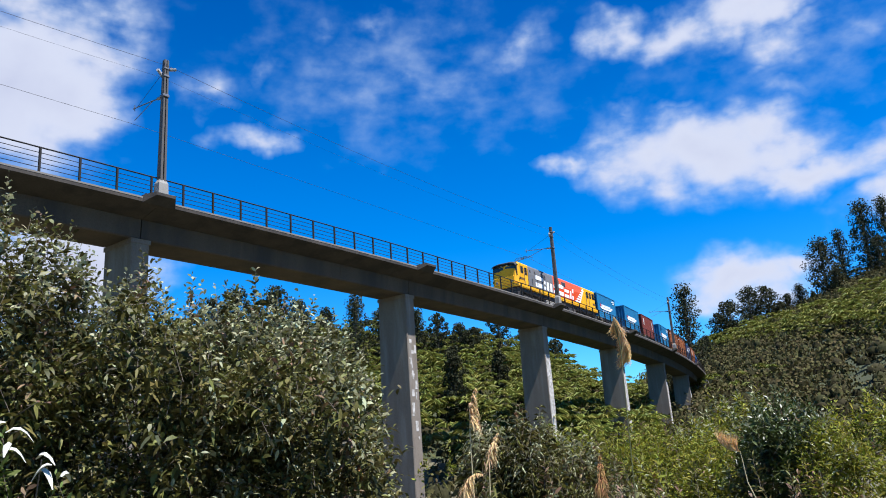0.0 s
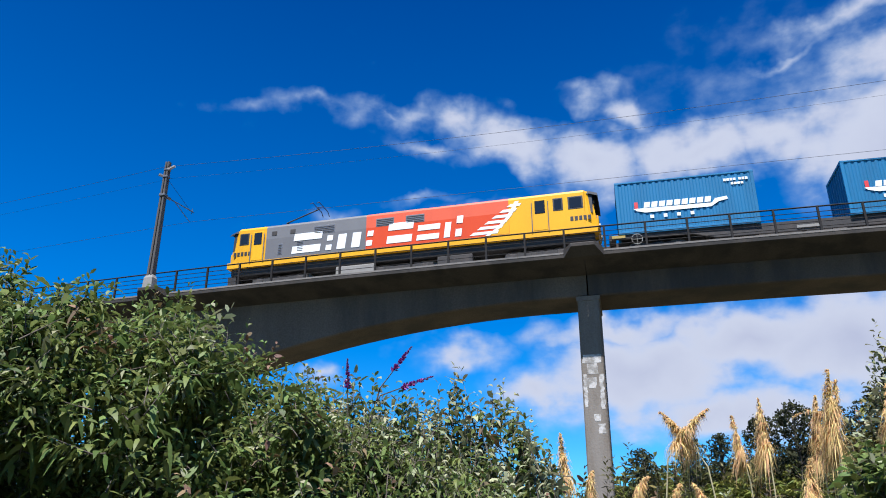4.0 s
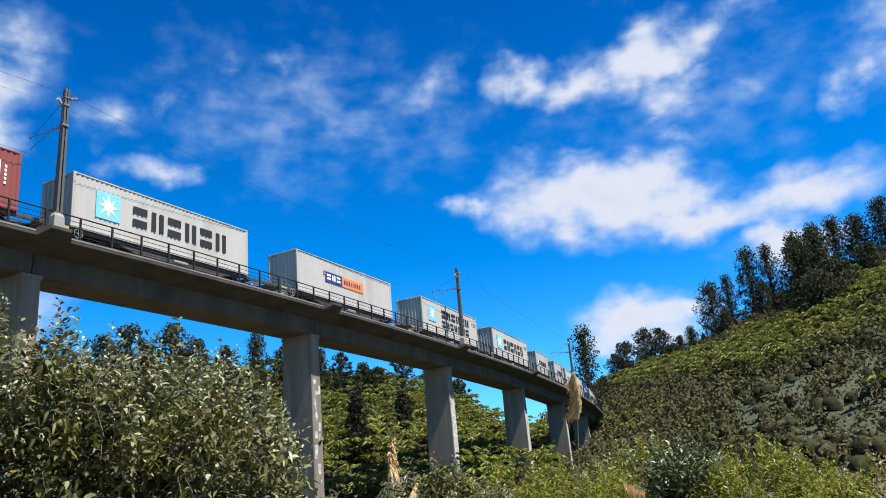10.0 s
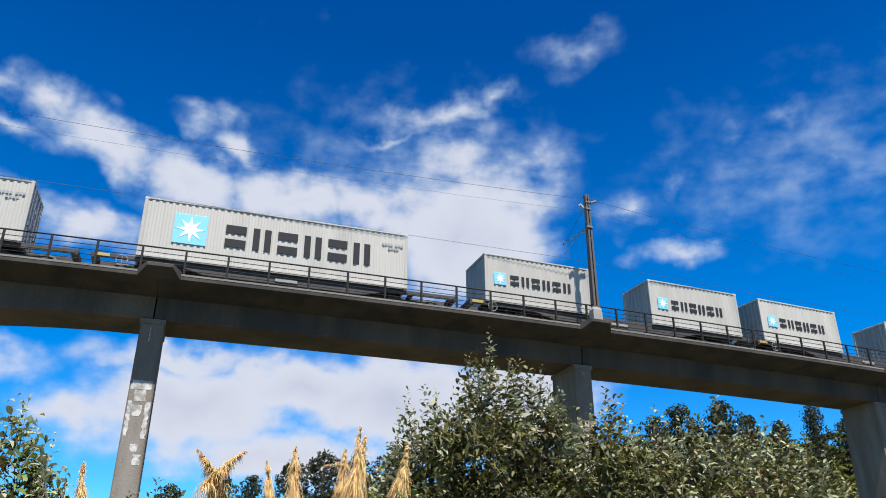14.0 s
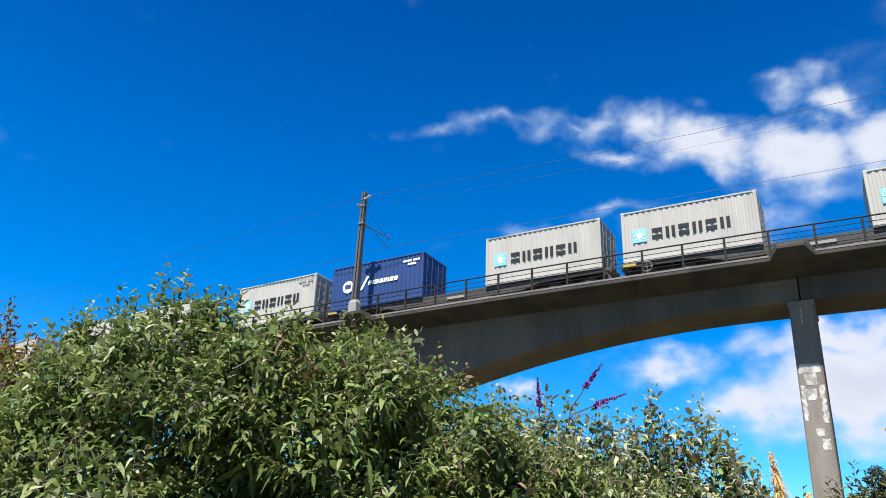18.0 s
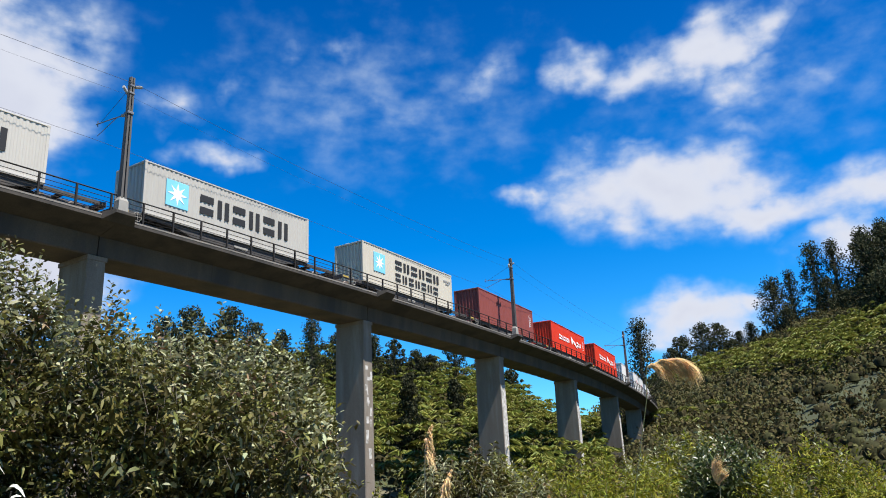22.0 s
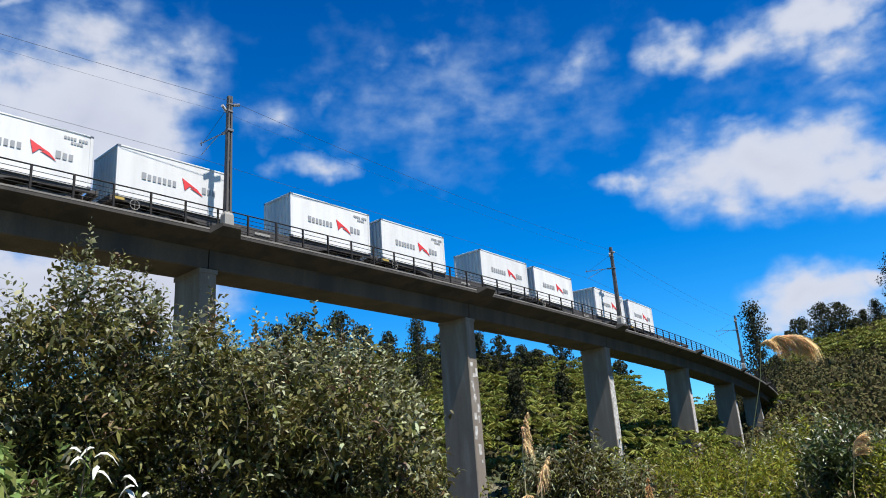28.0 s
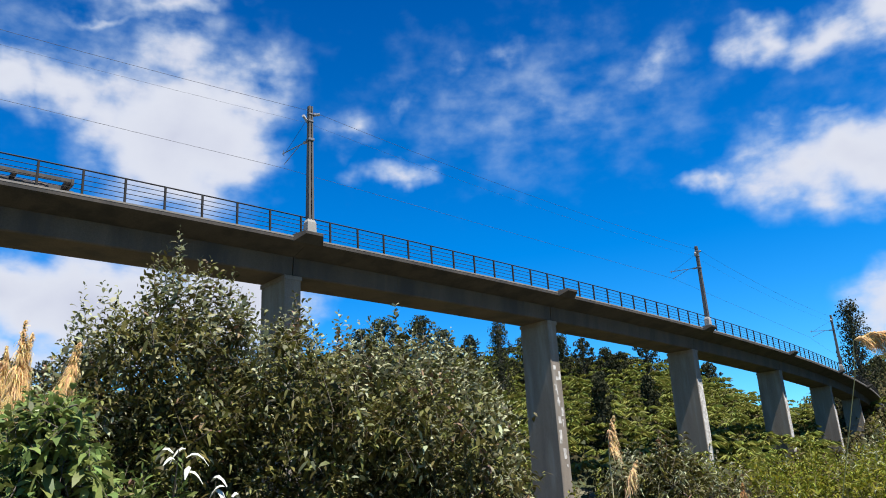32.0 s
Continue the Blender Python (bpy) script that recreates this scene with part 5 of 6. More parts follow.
WAGONS = [(-55.2, -72.0), (-72.6, -89.4), (-89.9, -106.5), (-107.0, -123.8), (-124.3, -140.7), (-141.1, -157.8), (-158.7, -172.1), (-172.7, -186.6), (-187.2, -202.6), (-203.2, -219.6), (-220.2, -236.8), (-237.4, -253.8),
          (-254.6, -271.7), (-272.4, -289.8), (-290.4, -306.9), (-307.4, -324.4), (-325.0, -342.0), (-342.5, -359.3), (-359.8, -376.2), (-376.7, -393.4), (-394.0, -409.8), (-410.4, -426.6), (-427.4, -444.2),
          (-444.9, -461.4), (-462.3, -479.0), (-479.6, -496.2), (-497.6, -515.6), (-516.2, -533.0), (-533.4, -550.2), (-550.7, -567.6), (-568.2, -585.0)]


def build_train():
    MOVERS.append((locomotive(), (-36.2 - 54.7) / 2, RAIL))
    for a, b in WAGONS:
        MOVERS.append((flat_wagon(round((a - b), 1)), (a + b) / 2, RAIL))
    for front, length, colour, marks, label in LOADS:
        MOVERS.append((container(length, colour, marks, label), front - length / 2, RAIL + 0.99))
    first = louvred_box(7.6, "rusty orange-brown louvred freight box with ribbed door posts")
    MOVERS.append((first, VANS[0] - 3.8, RAIL + 0.99))
    MOVERS.append((copy_thing(first, pose(0, 0, 0)), VANS[1] - 3.8, RAIL + 0.99))


build_train()

# ---- plants ----
LEAF_A = stuff_mat("shrub_leaf", (0.086, 0.083, 0.021), 0.55, 0, 0.4, 1.0, 60, 0, island=0.7, translucent=0.2, spec=0.22)
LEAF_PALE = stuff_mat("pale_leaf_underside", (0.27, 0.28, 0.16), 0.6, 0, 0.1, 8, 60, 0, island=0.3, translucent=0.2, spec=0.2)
LEAF_B = stuff_mat("fresh_shrub_leaf", (0.124, 0.162, 0.044), 0.5, 0, 0.25, 1.4, 60, 0, island=0.4, translucent=0.28, spec=0.2)
LEAF_C = stuff_mat("bright_scrub_leaf", (0.15, 0.155, 0.014), 0.7, 0, 0.4, 0.7, 60, 0, island=0.55, translucent=0.28, spec=0.2)
LEAF_GLOSS = stuff_mat("glossy_dark_leaf", (0.05, 0.068, 0.016), 0.4, 0, 0.3, 1.4, 60, 0, island=0.5, translucent=0.15, spec=0.4)
LEAF_RUST = stuff_mat("rust_brown_leaf", (0.19, 0.085, 0.025), 0.6, 0, 0.2, 4, 60, 0, island=0.4, translucent=0.2, spec=0.2)
LEAF_DRY = stuff_mat("dry_brown_leaf", (0.16, 0.10, 0.05), 0.7, 0, 0.1, 8, 60, 0, island=0.4, translucent=0.15)
STEM = stuff_mat("grey_brown_stem", (0.075, 0.06, 0.045), 0.85, 0, 0.2, 8, 60, 0.1)
FERN = stuff_mat("tree_fern_frond", (0.132, 0.146, 0.03), 0.6, 0, 0.55, 0.22, 1.5, 0, island=0.1, translucent=0.2, spec=0.15)
BUSH = stuff_mat("dark_scrub_leaf", (0.074, 0.066, 0.026), 0.8, 0, 0.6, 0.12, 1.0, 0, island=0.12, translucent=0.12, spec=0.05)
# dark core colour stands in for shade deep in the scrub
BUSH_CORE = stuff_mat("shade_dark_bush_core", (0.032, 0.031, 0.014), 0.9, 0, 0.55, 1.1, 5.0, 1.0, (0.022, 0.022, 0.011), 0.6, island=0.4, spec=0.05)
TREE_LEAF = stuff_mat("dark_tree_leaf", (0.04, 0.043, 0.022), 0.8, 0, 0.4, 0.3, 2, 0, island=0.2, translucent=0.12, spec=0.05)
BARK = stuff_mat("dark_bark", (0.10, 0.08, 0.06), 0.9, 0, 0.25, 2, 20, 0.3)
PLUME_DUN = stuff_mat("dun_plume", (0.42, 0.24, 0.10), 0.85, 0, 0.2, 3, 40, 0, island=0.3, translucent=0.3, spec=0.1)
PLUME_PALE = stuff_mat("pale_plume", (0.74, 0.55, 0.29), 0.85, 0, 0.15, 3, 40, 0, island=0.35, translucent=0.35, spec=0.1)
PLUME = stuff_mat("golden_plume", (0.69, 0.49, 0.225), 0.85, 0, 0.2, 3, 40, 0, island=0.35, translucent=0.4, spec=0.1)
GREEN_STALK = stuff_mat("green_stalk", (0.10, 0.11, 0.04), 0.6, 0, 0.15, 5, 40, 0)
STALK = stuff_mat("straw_stalk", (0.42, 0.36, 0.20), 0.7, 0, 0.15, 5, 40, 0)
BLADE = stuff_mat("grass_blade", (0.11, 0.14, 0.05), 0.6, 0, 0.1, 5, 40, 0, island=0.35, translucent=0.25)
PURPLE = stuff_mat("purple_floret", (0.24, 0.03, 0.22), 0.7, 0, 0.2, 30, 90, 0, island=0.4, translucent=0.2)
rng = np.random.default_rng(11)


def unit(a):
    return a / np.maximum(np.linalg.norm(a, axis=-1, keepdims=True), 1e-9)


def leaves(base, way, length, width, droop, facing=None, plain=False):
    """Arrays of leaves: kites of two triangles, or slender blades of four that arch over and droop at the tip."""
    n = len(base)
    up = np.tile([0, 0, 1.0], (n, 1)) + rng.normal(0, .45, (n, 3)) if facing is None else facing
    side = unit(np.cross(way, up))
    l, w = length[:, None], width[:, None]
    drop = np.zeros((n, 3))
    drop[:, 2] = -droop * length
    if plain:
        mid = base + way * l * .45 + drop * .08
        v = np.stack([base, mid + side * w / 2, base + way * l + drop, mid - side * w / 2], 1)
        t = np.arange(n)[:, None, None] * 4 + np.array([[0, 1, 2], [0, 2, 3]])[None]
        return v.reshape(-1, 3), t.reshape(-1, 3)
    p1, p2 = base + way * l * .34 + drop * .07, base + way * l * .7 + drop * .42
    tip = base + way * l * .94 + drop
    v = np.stack([base, p1 + side * w * .5, p1 - side * w * .5, p2 + side * w * .37, p2 - side * w * .37, tip], 1)
    t = np.arange(n)[:, None, None] * 6 + np.array([[0, 1, 2], [1, 3, 2], [2, 3, 4], [3, 5, 4]])[None]
    return v.reshape(-1, 3), t.reshape(-1, 3)


def sprigs(tips, ways, lengths, per, leaf_len, leaf_wide, spread=(50, 95), droop=.25, plain=False):
    """Leafy shoots: leaves set round each stem, smaller towards the tip."""
    n = len(tips)
    ref = np.cross(ways, rng.normal(0, 1, (n, 3)))
    a = unit(ref)
    b = np.cross(ways, a)
    out_b, out_w, out_l, out_i = [], [], [], []
    for k in range(per):
        u = (k + rng.uniform(0, .8, n)) / per
        phi = k * 1.5708 + (k // 2) * .7 + rng.normal(0, .25, n)
        al = np.radians(rng.uniform(*spread, n)) * (1.05 - .55 * u)
        around = a * np.cos(phi)[:, None] + b * np.sin(phi)[:, None]
        w = unit(ways * np.cos(al)[:, None] + around * np.sin(al)[:, None] + np.array([0, 0, .1]))
        out_b.append(tips - ways * (lengths * (1 - u))[:, None])
        out_w.append(w)
        out_l.append(leaf_len * (1.1 - .55 * u) * rng.uniform(.7, 1.25, n))
        out_i.append(np.arange(n))
    B, Wy, Ln = np.concatenate(out_b), np.concatenate(out_w), np.concatenate(out_l)
    return leaves(B, Wy, Ln, Ln * leaf_wide * rng.uniform(.8, 1.2, len(Ln)), droop * rng.uniform(.3, 1.6, len(Ln)), plain=plain)


def twigs(tips, ways, lengths, r=.0028):
    n = len(tips)
    a = unit(np.cross(ways, rng.normal(0, 1, (n, 3))))
    b = np.cross(ways, a)
    base = tips - ways * lengths[:, None]
    v = np.stack([base + a * r * 1.6, base - a * r * .8 + b * r * 1.4, base - a * r * .8 - b * r * 1.4, tips], 1)
    t = np.arange(n)[:, None, None] * 4 + np.array([[0, 1, 3], [1, 2, 3], [2, 0, 3]])[None]
    return v.reshape(-1, 3), t.reshape(-1, 3)


STEPS = (.34, .25, .17, .09, 0.0)


def shrub(name, label, top, dist, depth, count, leaf_len, leaf_wide, mats, per=12, shoot=(.35, .7), low=-.3, crest=40, pale=.12, dry=.03, group="shrubs by the line", lean=(0, 0, 1.0), droop=.25, stems=9, lump=.5, rise=.25, per_lump=26, canopy=False, under=.12):
    """A shrub whose crown follows a crest line. top: (azimuth, elevation) rows seen from the footpath; dist: how far off it grows."""
    s = thing(name, label, "shrub", group)
    A, E = [r[0] for r in top], [r[1] for r in top]
    # lumps of shoots below the crest line, each a rough dome, so that the crown has lit tops and dark hollows
    k = max(6, count // per_lump)
    la = rng.uniform(A[0], A[-1], k)
    lc = 1.6 + dist * np.tan(np.radians(np.interp(la, A, E))) - rise
    lu = rng.uniform(0, 1, k) ** .85
    lr = lump * rng.uniform(.6, 1.25, k)
    lz = low + (lc - lr * .8 - low) * lu
    ld = dist + depth * (rng.uniform(-.5, .5, k) + under * (1 - lu)) if not canopy else dist + depth * (lu - .5 + rng.uniform(-.12, .12, k))
    ids = np.repeat(np.arange(k), per_lump)
    n = len(ids)
    dome = unit(rng.normal(0, 1, (n, 3)) + [0, 0, .45])
    centre = np.stack([ld * np.sin(np.radians(la)), ld * np.cos(np.radians(la)), lz], 1)[ids]
    tips0 = centre + dome * (lr[ids] * rng.uniform(.75, 1.05, n))[:, None]
    az = np.degrees(np.arctan2(tips0[:, 0], tips0[:, 1]))
    r, z = np.hypot(tips0[:, 0], tips0[:, 1]), tips0[:, 2]
    if crest:
        m = crest
        az2 = np.concatenate([np.linspace(A[0], A[-1], m) + rng.normal(0, .3, m), rng.uniform(A[0], A[-1], m)])
        c2 = 1.6 + dist * np.tan(np.radians(np.interp(az2, A, E)))
        z2, r2 = c2 - np.abs(rng.normal(0, .2, 2 * m)), np.full(2 * m, dist) + rng.normal(0, depth * .12, 2 * m)
        for step in STEPS:
            # side shoots down the stem of each leader
            az, z, r = np.concatenate([az, az2 + rng.normal(0, .9 * step, 2 * m)]), np.concatenate([z, z2 - step * 1.3]), np.concatenate([r, r2 + rng.normal(0, .2 * step, 2 * m)])
            dome = np.concatenate([dome, np.tile([0, 0, 1.0], (2 * m, 1)) + rng.normal(0, .14 + 1.5 * step, (2 * m, 3))])
    n = len(az)
    leaders = 2 * crest * len(STEPS)
    tips = np.stack([r * np.sin(np.radians(az)), r * np.cos(np.radians(az)), z], 1)
    jitter = np.where(np.arange(n) < n - leaders, .35, .12)[:, None]
    ways = unit(dome + rng.normal(0, 1, (n, 3)) * jitter + np.array(lean) * .35)
    ln = rng.uniform(*shoot, n)
    if crest:
        ln[-leaders:] *= .8
    kinds = rng.uniform(0, 1, n)
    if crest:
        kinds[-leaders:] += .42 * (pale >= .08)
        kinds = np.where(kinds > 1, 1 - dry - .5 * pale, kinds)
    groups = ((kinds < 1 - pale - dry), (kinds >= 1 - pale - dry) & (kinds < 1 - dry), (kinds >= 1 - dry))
    for k, (sel, m) in enumerate(zip(groups, mats)):
        if not sel.any():
            continue
        # shoots deep in the crown carry plainer leaves
        deep = (r > dist + depth * .05) | (dist > 10)
        v, t = [], []
        for which, plain in ((sel & deep, True), (sel & ~deep, False)):
            if which.any():
                v2, t2 = sprigs(tips[which], ways[which], ln[which], per, leaf_len, leaf_wide, droop=droop, plain=plain)
                t.append(t2 + sum(len(q) for q in v))
                v.append(v2)
        v, t = np.concatenate(v), np.concatenate(t)
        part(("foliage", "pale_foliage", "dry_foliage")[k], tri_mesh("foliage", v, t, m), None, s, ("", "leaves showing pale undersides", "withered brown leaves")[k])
    thin = 4 if dist > 11 else 3 if count > 5000 else 1
    tips, ways, ln = tips[::thin], ways[::thin], ln[::thin]
    v, t = twigs(tips - ways * (ln * .06)[:, None], ways, ln * .95, .0022 if dist > 7 else .0032)
    part("twig_work", tri_mesh("twig_work", v, t, STEM), None, s)["kind"] = "stuff"
    for k in range(stems):
        a = A[0] + (A[-1] - A[0]) * (k + .5) / stems + rng.uniform(-1, 1)
        foot = polar(a, dist + depth * .35, -.05)
        c = 1.6 + dist * math.tan(radians(np.interp(a, A, E)))
        head = polar(a + rng.uniform(-2.5, 2.5), dist + depth * .3 + rng.uniform(-.2, .2), max(.5, c * .62))
        mid = foot.lerp(head, .5) + Vector((rng.uniform(-.2, .2), rng.uniform(-.2, .2), 0))
        part("stem", Shape().tube([foot, mid, head], [.03, .02, .006], 6), STEM, s)
    return s


SHRUB_A = [(27.2, 6), (29, 10), (31.2, 14.6), (32.6, 15.4), (34, 14.6), (35.3, 17.4), (37.3, 18.7), (38.6, 18.4), (40, 16.8), (41.8, 16.4), (43.2, 14.0), (45.4, 15.2), (46.6, 13.8), (48.2, 12.9), (50.3, 12.9), (52.6, 14.3), (53.6, 12.9), (55.4, 12.8), (57.4, 12.0), (58.8, 11.2), (60.0, 9.4), (60.8, 6.5), (61.4, 2)]
SHRUB_B = [(-56, 8), (-48, 10), (-42, 11), (-39, 13.9), (-38, 17.6), (-35, 19.2), (-32, 20.4), (-29.2, 19.8), (-26.8, 18.6), (-22.8, 17.0), (-19.6, 18.0), (-17, 17.9), (-13.6, 16.2), (-10.6, 16.4), (-9.2, 13.6), (-7, 11.5)]
SHRUB_B2 = [(-10.5, 12.8), (-8.6, 14.0), (-6.8, 13.2), (-4.8, 14.4), (-2.6, 13.0), (-1.1, 13.6), (.6, 12.4), (2.1, 14.3), (3.8, 11.8), (5.8, 13.9), (7.3, 11.4), (8.6, 9.6), (10, 6.0)]
shrub("butterfly_bush", "tall grey-green leafy shrub with slender drooping leaves", SHRUB_A, 7.6, 2.4, 8800, .108, .33, (LEAF_A, LEAF_PALE, LEAF_DRY), low=.4, per=9, crest=110, pale=.08, dry=.03, lump=.42, rise=.42, shoot=(.26, .5), droop=.4)
shrub("leafy_shrub", "dense fresh-green leafy shrub beside the path", SHRUB_B, 5.6, 1.7, 9200, .108, .31, (LEAF_B, LEAF_PALE, LEAF_DRY), low=.5, per=10, crest=80, lump=.34, under=-.8, rise=.15, shoot=(.22, .45), droop=.45, pale=.06, dry=.02)
SHRUB_B4 = [(-46, 11), (-38, 13), (-32, 14.5), (-26, 14), (-20, 13.5), (-14, 12.5), (-8, 10)]
shrub("leafy_shrub", "shaded green shrub behind a taller leafy one", SHRUB_B4, 6.8, .8, 2600, .13, .36, (LEAF_B, LEAF_PALE, LEAF_DRY), per=10, crest=0, lump=.4, under=0, rise=.1, shoot=(.25, .5), droop=.45, pale=.04, dry=.02, stems=5)
SHRUB_B3 = [(-15, 11), (-13, 12.8), (-10, 12.2), (-7, 11.8), (-4, 11.4), (-1, 11.0), (2, 10.2), (5, 9.0), (8, 6.8), (10.5, 4)]
shrub("leafy_shrub", "dense grey-green leafy shrub beneath purple flower spikes", SHRUB_B3, 5.7, 1.2, 4200, .11, .29, (LEAF_B, LEAF_PALE, LEAF_DRY), per=10, crest=30, pale=.1, dry=.03, lump=.34, rise=.15, under=-.8, shoot=(.24, .48), droop=.65, stems=5)
flowering = shrub("flowering_butterfly_bush", "open butterfly bush with arching shoots and purple flower spikes", SHRUB_B2, 6.2, 1.2, 2000, .135, .30, (LEAF_B, LEAF_PALE, LEAF_DRY), per=11, shoot=(.4, .75), crest=48, lump=.3, rise=.35, droop=.6, pale=.1, dry=.03, stems=10)
SHRUB_D = [(25.6, 3), (27.5, 7.4), (29.5, 8.6), (31.5, 8.2), (33.2, 6.2), (34.4, 3), (35.5, 1)]
shrub("leafy_shrub", "fresh green broad-leaved shrub in front of a darker bush", SHRUB_D, 5.2, 1.0, 1500, .13, .42, (LEAF_B, LEAF_PALE, LEAF_DRY), per=9, crest=14, pale=.04, dry=.01, lump=.3, rise=.1, under=-.6, shoot=(.2, .4), droop=.5, stems=4)
SHRUB_E = [(-62, 13), (-56, 16), (-50, 16.8), (-45, 17.4), (-42, 17.0), (-40.6, 15.8), (-39.4, 11), (-38.6, 5)]
shrub("rusty_shrub", "yellow-green shrub with rust-brown shoot tips", SHRUB_E, 6.6, 1.4, 3200, .085, .32, (LEAF_C, LEAF_RUST, LEAF_DRY), per=10, crest=40, pale=.3, dry=.06, lump=.4, rise=.12, under=-.5, shoot=(.2, .4), droop=.3, stems=6)


def flower_spike(parent, az, el, dist, way, length):
    tip = polar(az, dist, 1.6 + dist * math.tan(radians(el)))
    way = Vector(way).normalized()
    n = 170
    u = rng.uniform(0, 1, n)
    a = rng.uniform(0, 6.283, n)
    e1 = way.cross(Vector((.3, .9, .2))).normalized()
    e2 = way.cross(e1)
    axis = np.array(tip)[None] - np.array(way)[None] * (length * u)[:, None]
    rad = .006 + .020 * u
    out = np.array(e1)[None] * np.cos(a)[:, None] + np.array(e2)[None] * np.sin(a)[:, None]
    v, t = leaves(axis, unit(out + np.array(way)[None] * .5), rad * 1.5, np.full(n, .014), np.zeros(n), plain=True)
    part("flower_spike", tri_mesh("flower_spike", v, t, PURPLE), None, parent, "slender purple flower spike")
    part("flower_stem", Shape().tube([tip, tip - way * length * 1.6, tip - way * length * 2.2 - Vector((0, 0, .25))], [.003, .006, .007], 5), STEM, parent)


flower_spike(flowering, -0.9, 15.4, 6.0, (.55, .1, .8), .26)
flower_spike(flowering, -5.6, 14.4, 6.0, (-.05, 0, 1), .24)
flower_spike(flowering, .7, 13.3, 6.0, (.85, .1, .35), .27)

# low scrub on the right: rounded bushes of their own, one behind another
GREENS, DULL, GLOSS = (LEAF_C, LEAF_PALE, LEAF_DRY), (LEAF_A, LEAF_PALE, LEAF_DRY), (LEAF_GLOSS, LEAF_PALE, LEAF_DRY)
BUSHES = [
    ([(66, 1), (67.5, 3.4), (69, 4.0), (70.5, 4.4), (72.2, 4.0), (74, 3.0), (75.8, 1.8), (76.8, .5)], 11, 1.8, 2000, .15, .2, DULL, "grey-green willow-leaved bush below the viaduct", dict(droop=.6, pale=.1, crest=26)),
    ([(74, 1.5), (75.5, 2.9), (77, 2.9), (79, 3.2), (81, 2.9), (83, 2.3), (84.5, 1)], 15, 3, 2300, .14, .26, GREENS, "bright yellow-green rounded scrub bush", {}),
    ([(81, 2.4), (82.4, 3.7), (83.6, 4.8), (84.8, 4.0), (86.2, 4.4), (87.6, 3.2), (88.6, 2)], 19, 3, 2000, .17, .27, GREENS, "green bush with pale silvery shoot tips", dict(pale=.1)),
    ([(84, .5), (85.2, 2.8), (86.4, 4.1), (87.6, 4.4), (89, 3.2), (90, 1.5)], 13.5, 2.2, 1800, .14, .3, GLOSS, "dark glossy evergreen bush", {}),
]
FARTHER_BUSHES = [
    ([(88, .8), (89.6, 2.6), (91.2, 3.4), (93, 3.5), (94.6, 2.8), (96.2, 1.8), (97.5, .5)], 12.4, 2.6, 2200, .125, .25, GREENS, "large bright green rounded bush with upright shoots", dict(crest=24)),
    ([(95.5, .5), (97.5, 1.6), (100, 2.0), (104, 2.6), (108, 3.0), (114, 2.0), (120, 1)], 12.6, 2.6, 2000, .13, .25, GREENS, "olive scrub bush at the foot of the hill", dict(dry=.2)),
    ([(64, .2), (68, .9), (73, .3), (80, .4), (84, .2), (90, -.4), (97, -1), (108, -1), (118, -1)], 8.6, 1.4, 1700, .12, .24, DULL, "twiggy olive undergrowth along the path", dict(dry=.14)),
]
for top, dist, depth, count, ll, lw, mats, label, more in BUSHES + FARTHER_BUSHES:
    shrub("scrub_bush", label, top, dist, depth, count, ll, lw, mats, **{**dict(per=10, shoot=(.26, .5), crest=14, lump=.5 if dist < 14 else .75, rise=.2, under=-.7, pale=.03, dry=.03, per_lump=60, droop=.2, lean=(0, 0, 1.8), group="low scrub", stems=5), **more})
for top, dist, depth, count, ll, lw, mats, label in [
    ([(64, 1.5), (70, 2.6), (76, 2.5), (84, 2.6), (92, 1.8), (100, 1.6), (112, 1.8)], 27, 6, 1500, .2, .4, GREENS, "green scrub below the hillside"),
    ([(9, 4.5), (12, 7.6), (15, 9.2), (17, 8.4), (20, 8.0), (24, 7.6), (28, 8.0), (31, 9)], 9.5, 1.6, 800, .12, .3, DULL, "grey-green bush behind pampas plumes"),
    ([(5, 1), (10, 5), (14, 5.2), (18, 4.8), (22, 5), (26, 5.6), (30, 6.2), (34, 6), (38, 4.6), (41, 2.5)], 6.4, 1.0, 1200, .12, .3, (LEAF_B, LEAF_PALE, LEAF_DRY), "leafy undergrowth below pampas plumes"),
]:
    shrub("scrub_bush", label, top, dist, depth, count, ll, lw, mats, per=10, shoot=(.18, .4) if dist < 20 else (.5, .9), crest=16, lump=.95 if dist < 20 else 1.7, rise=.1, pale=.02, dry=.03, per_lump=330, canopy=True, droop=.15, lean=(0, 0, 2.0), group="low scrub", stems=5)

SWAYS = []


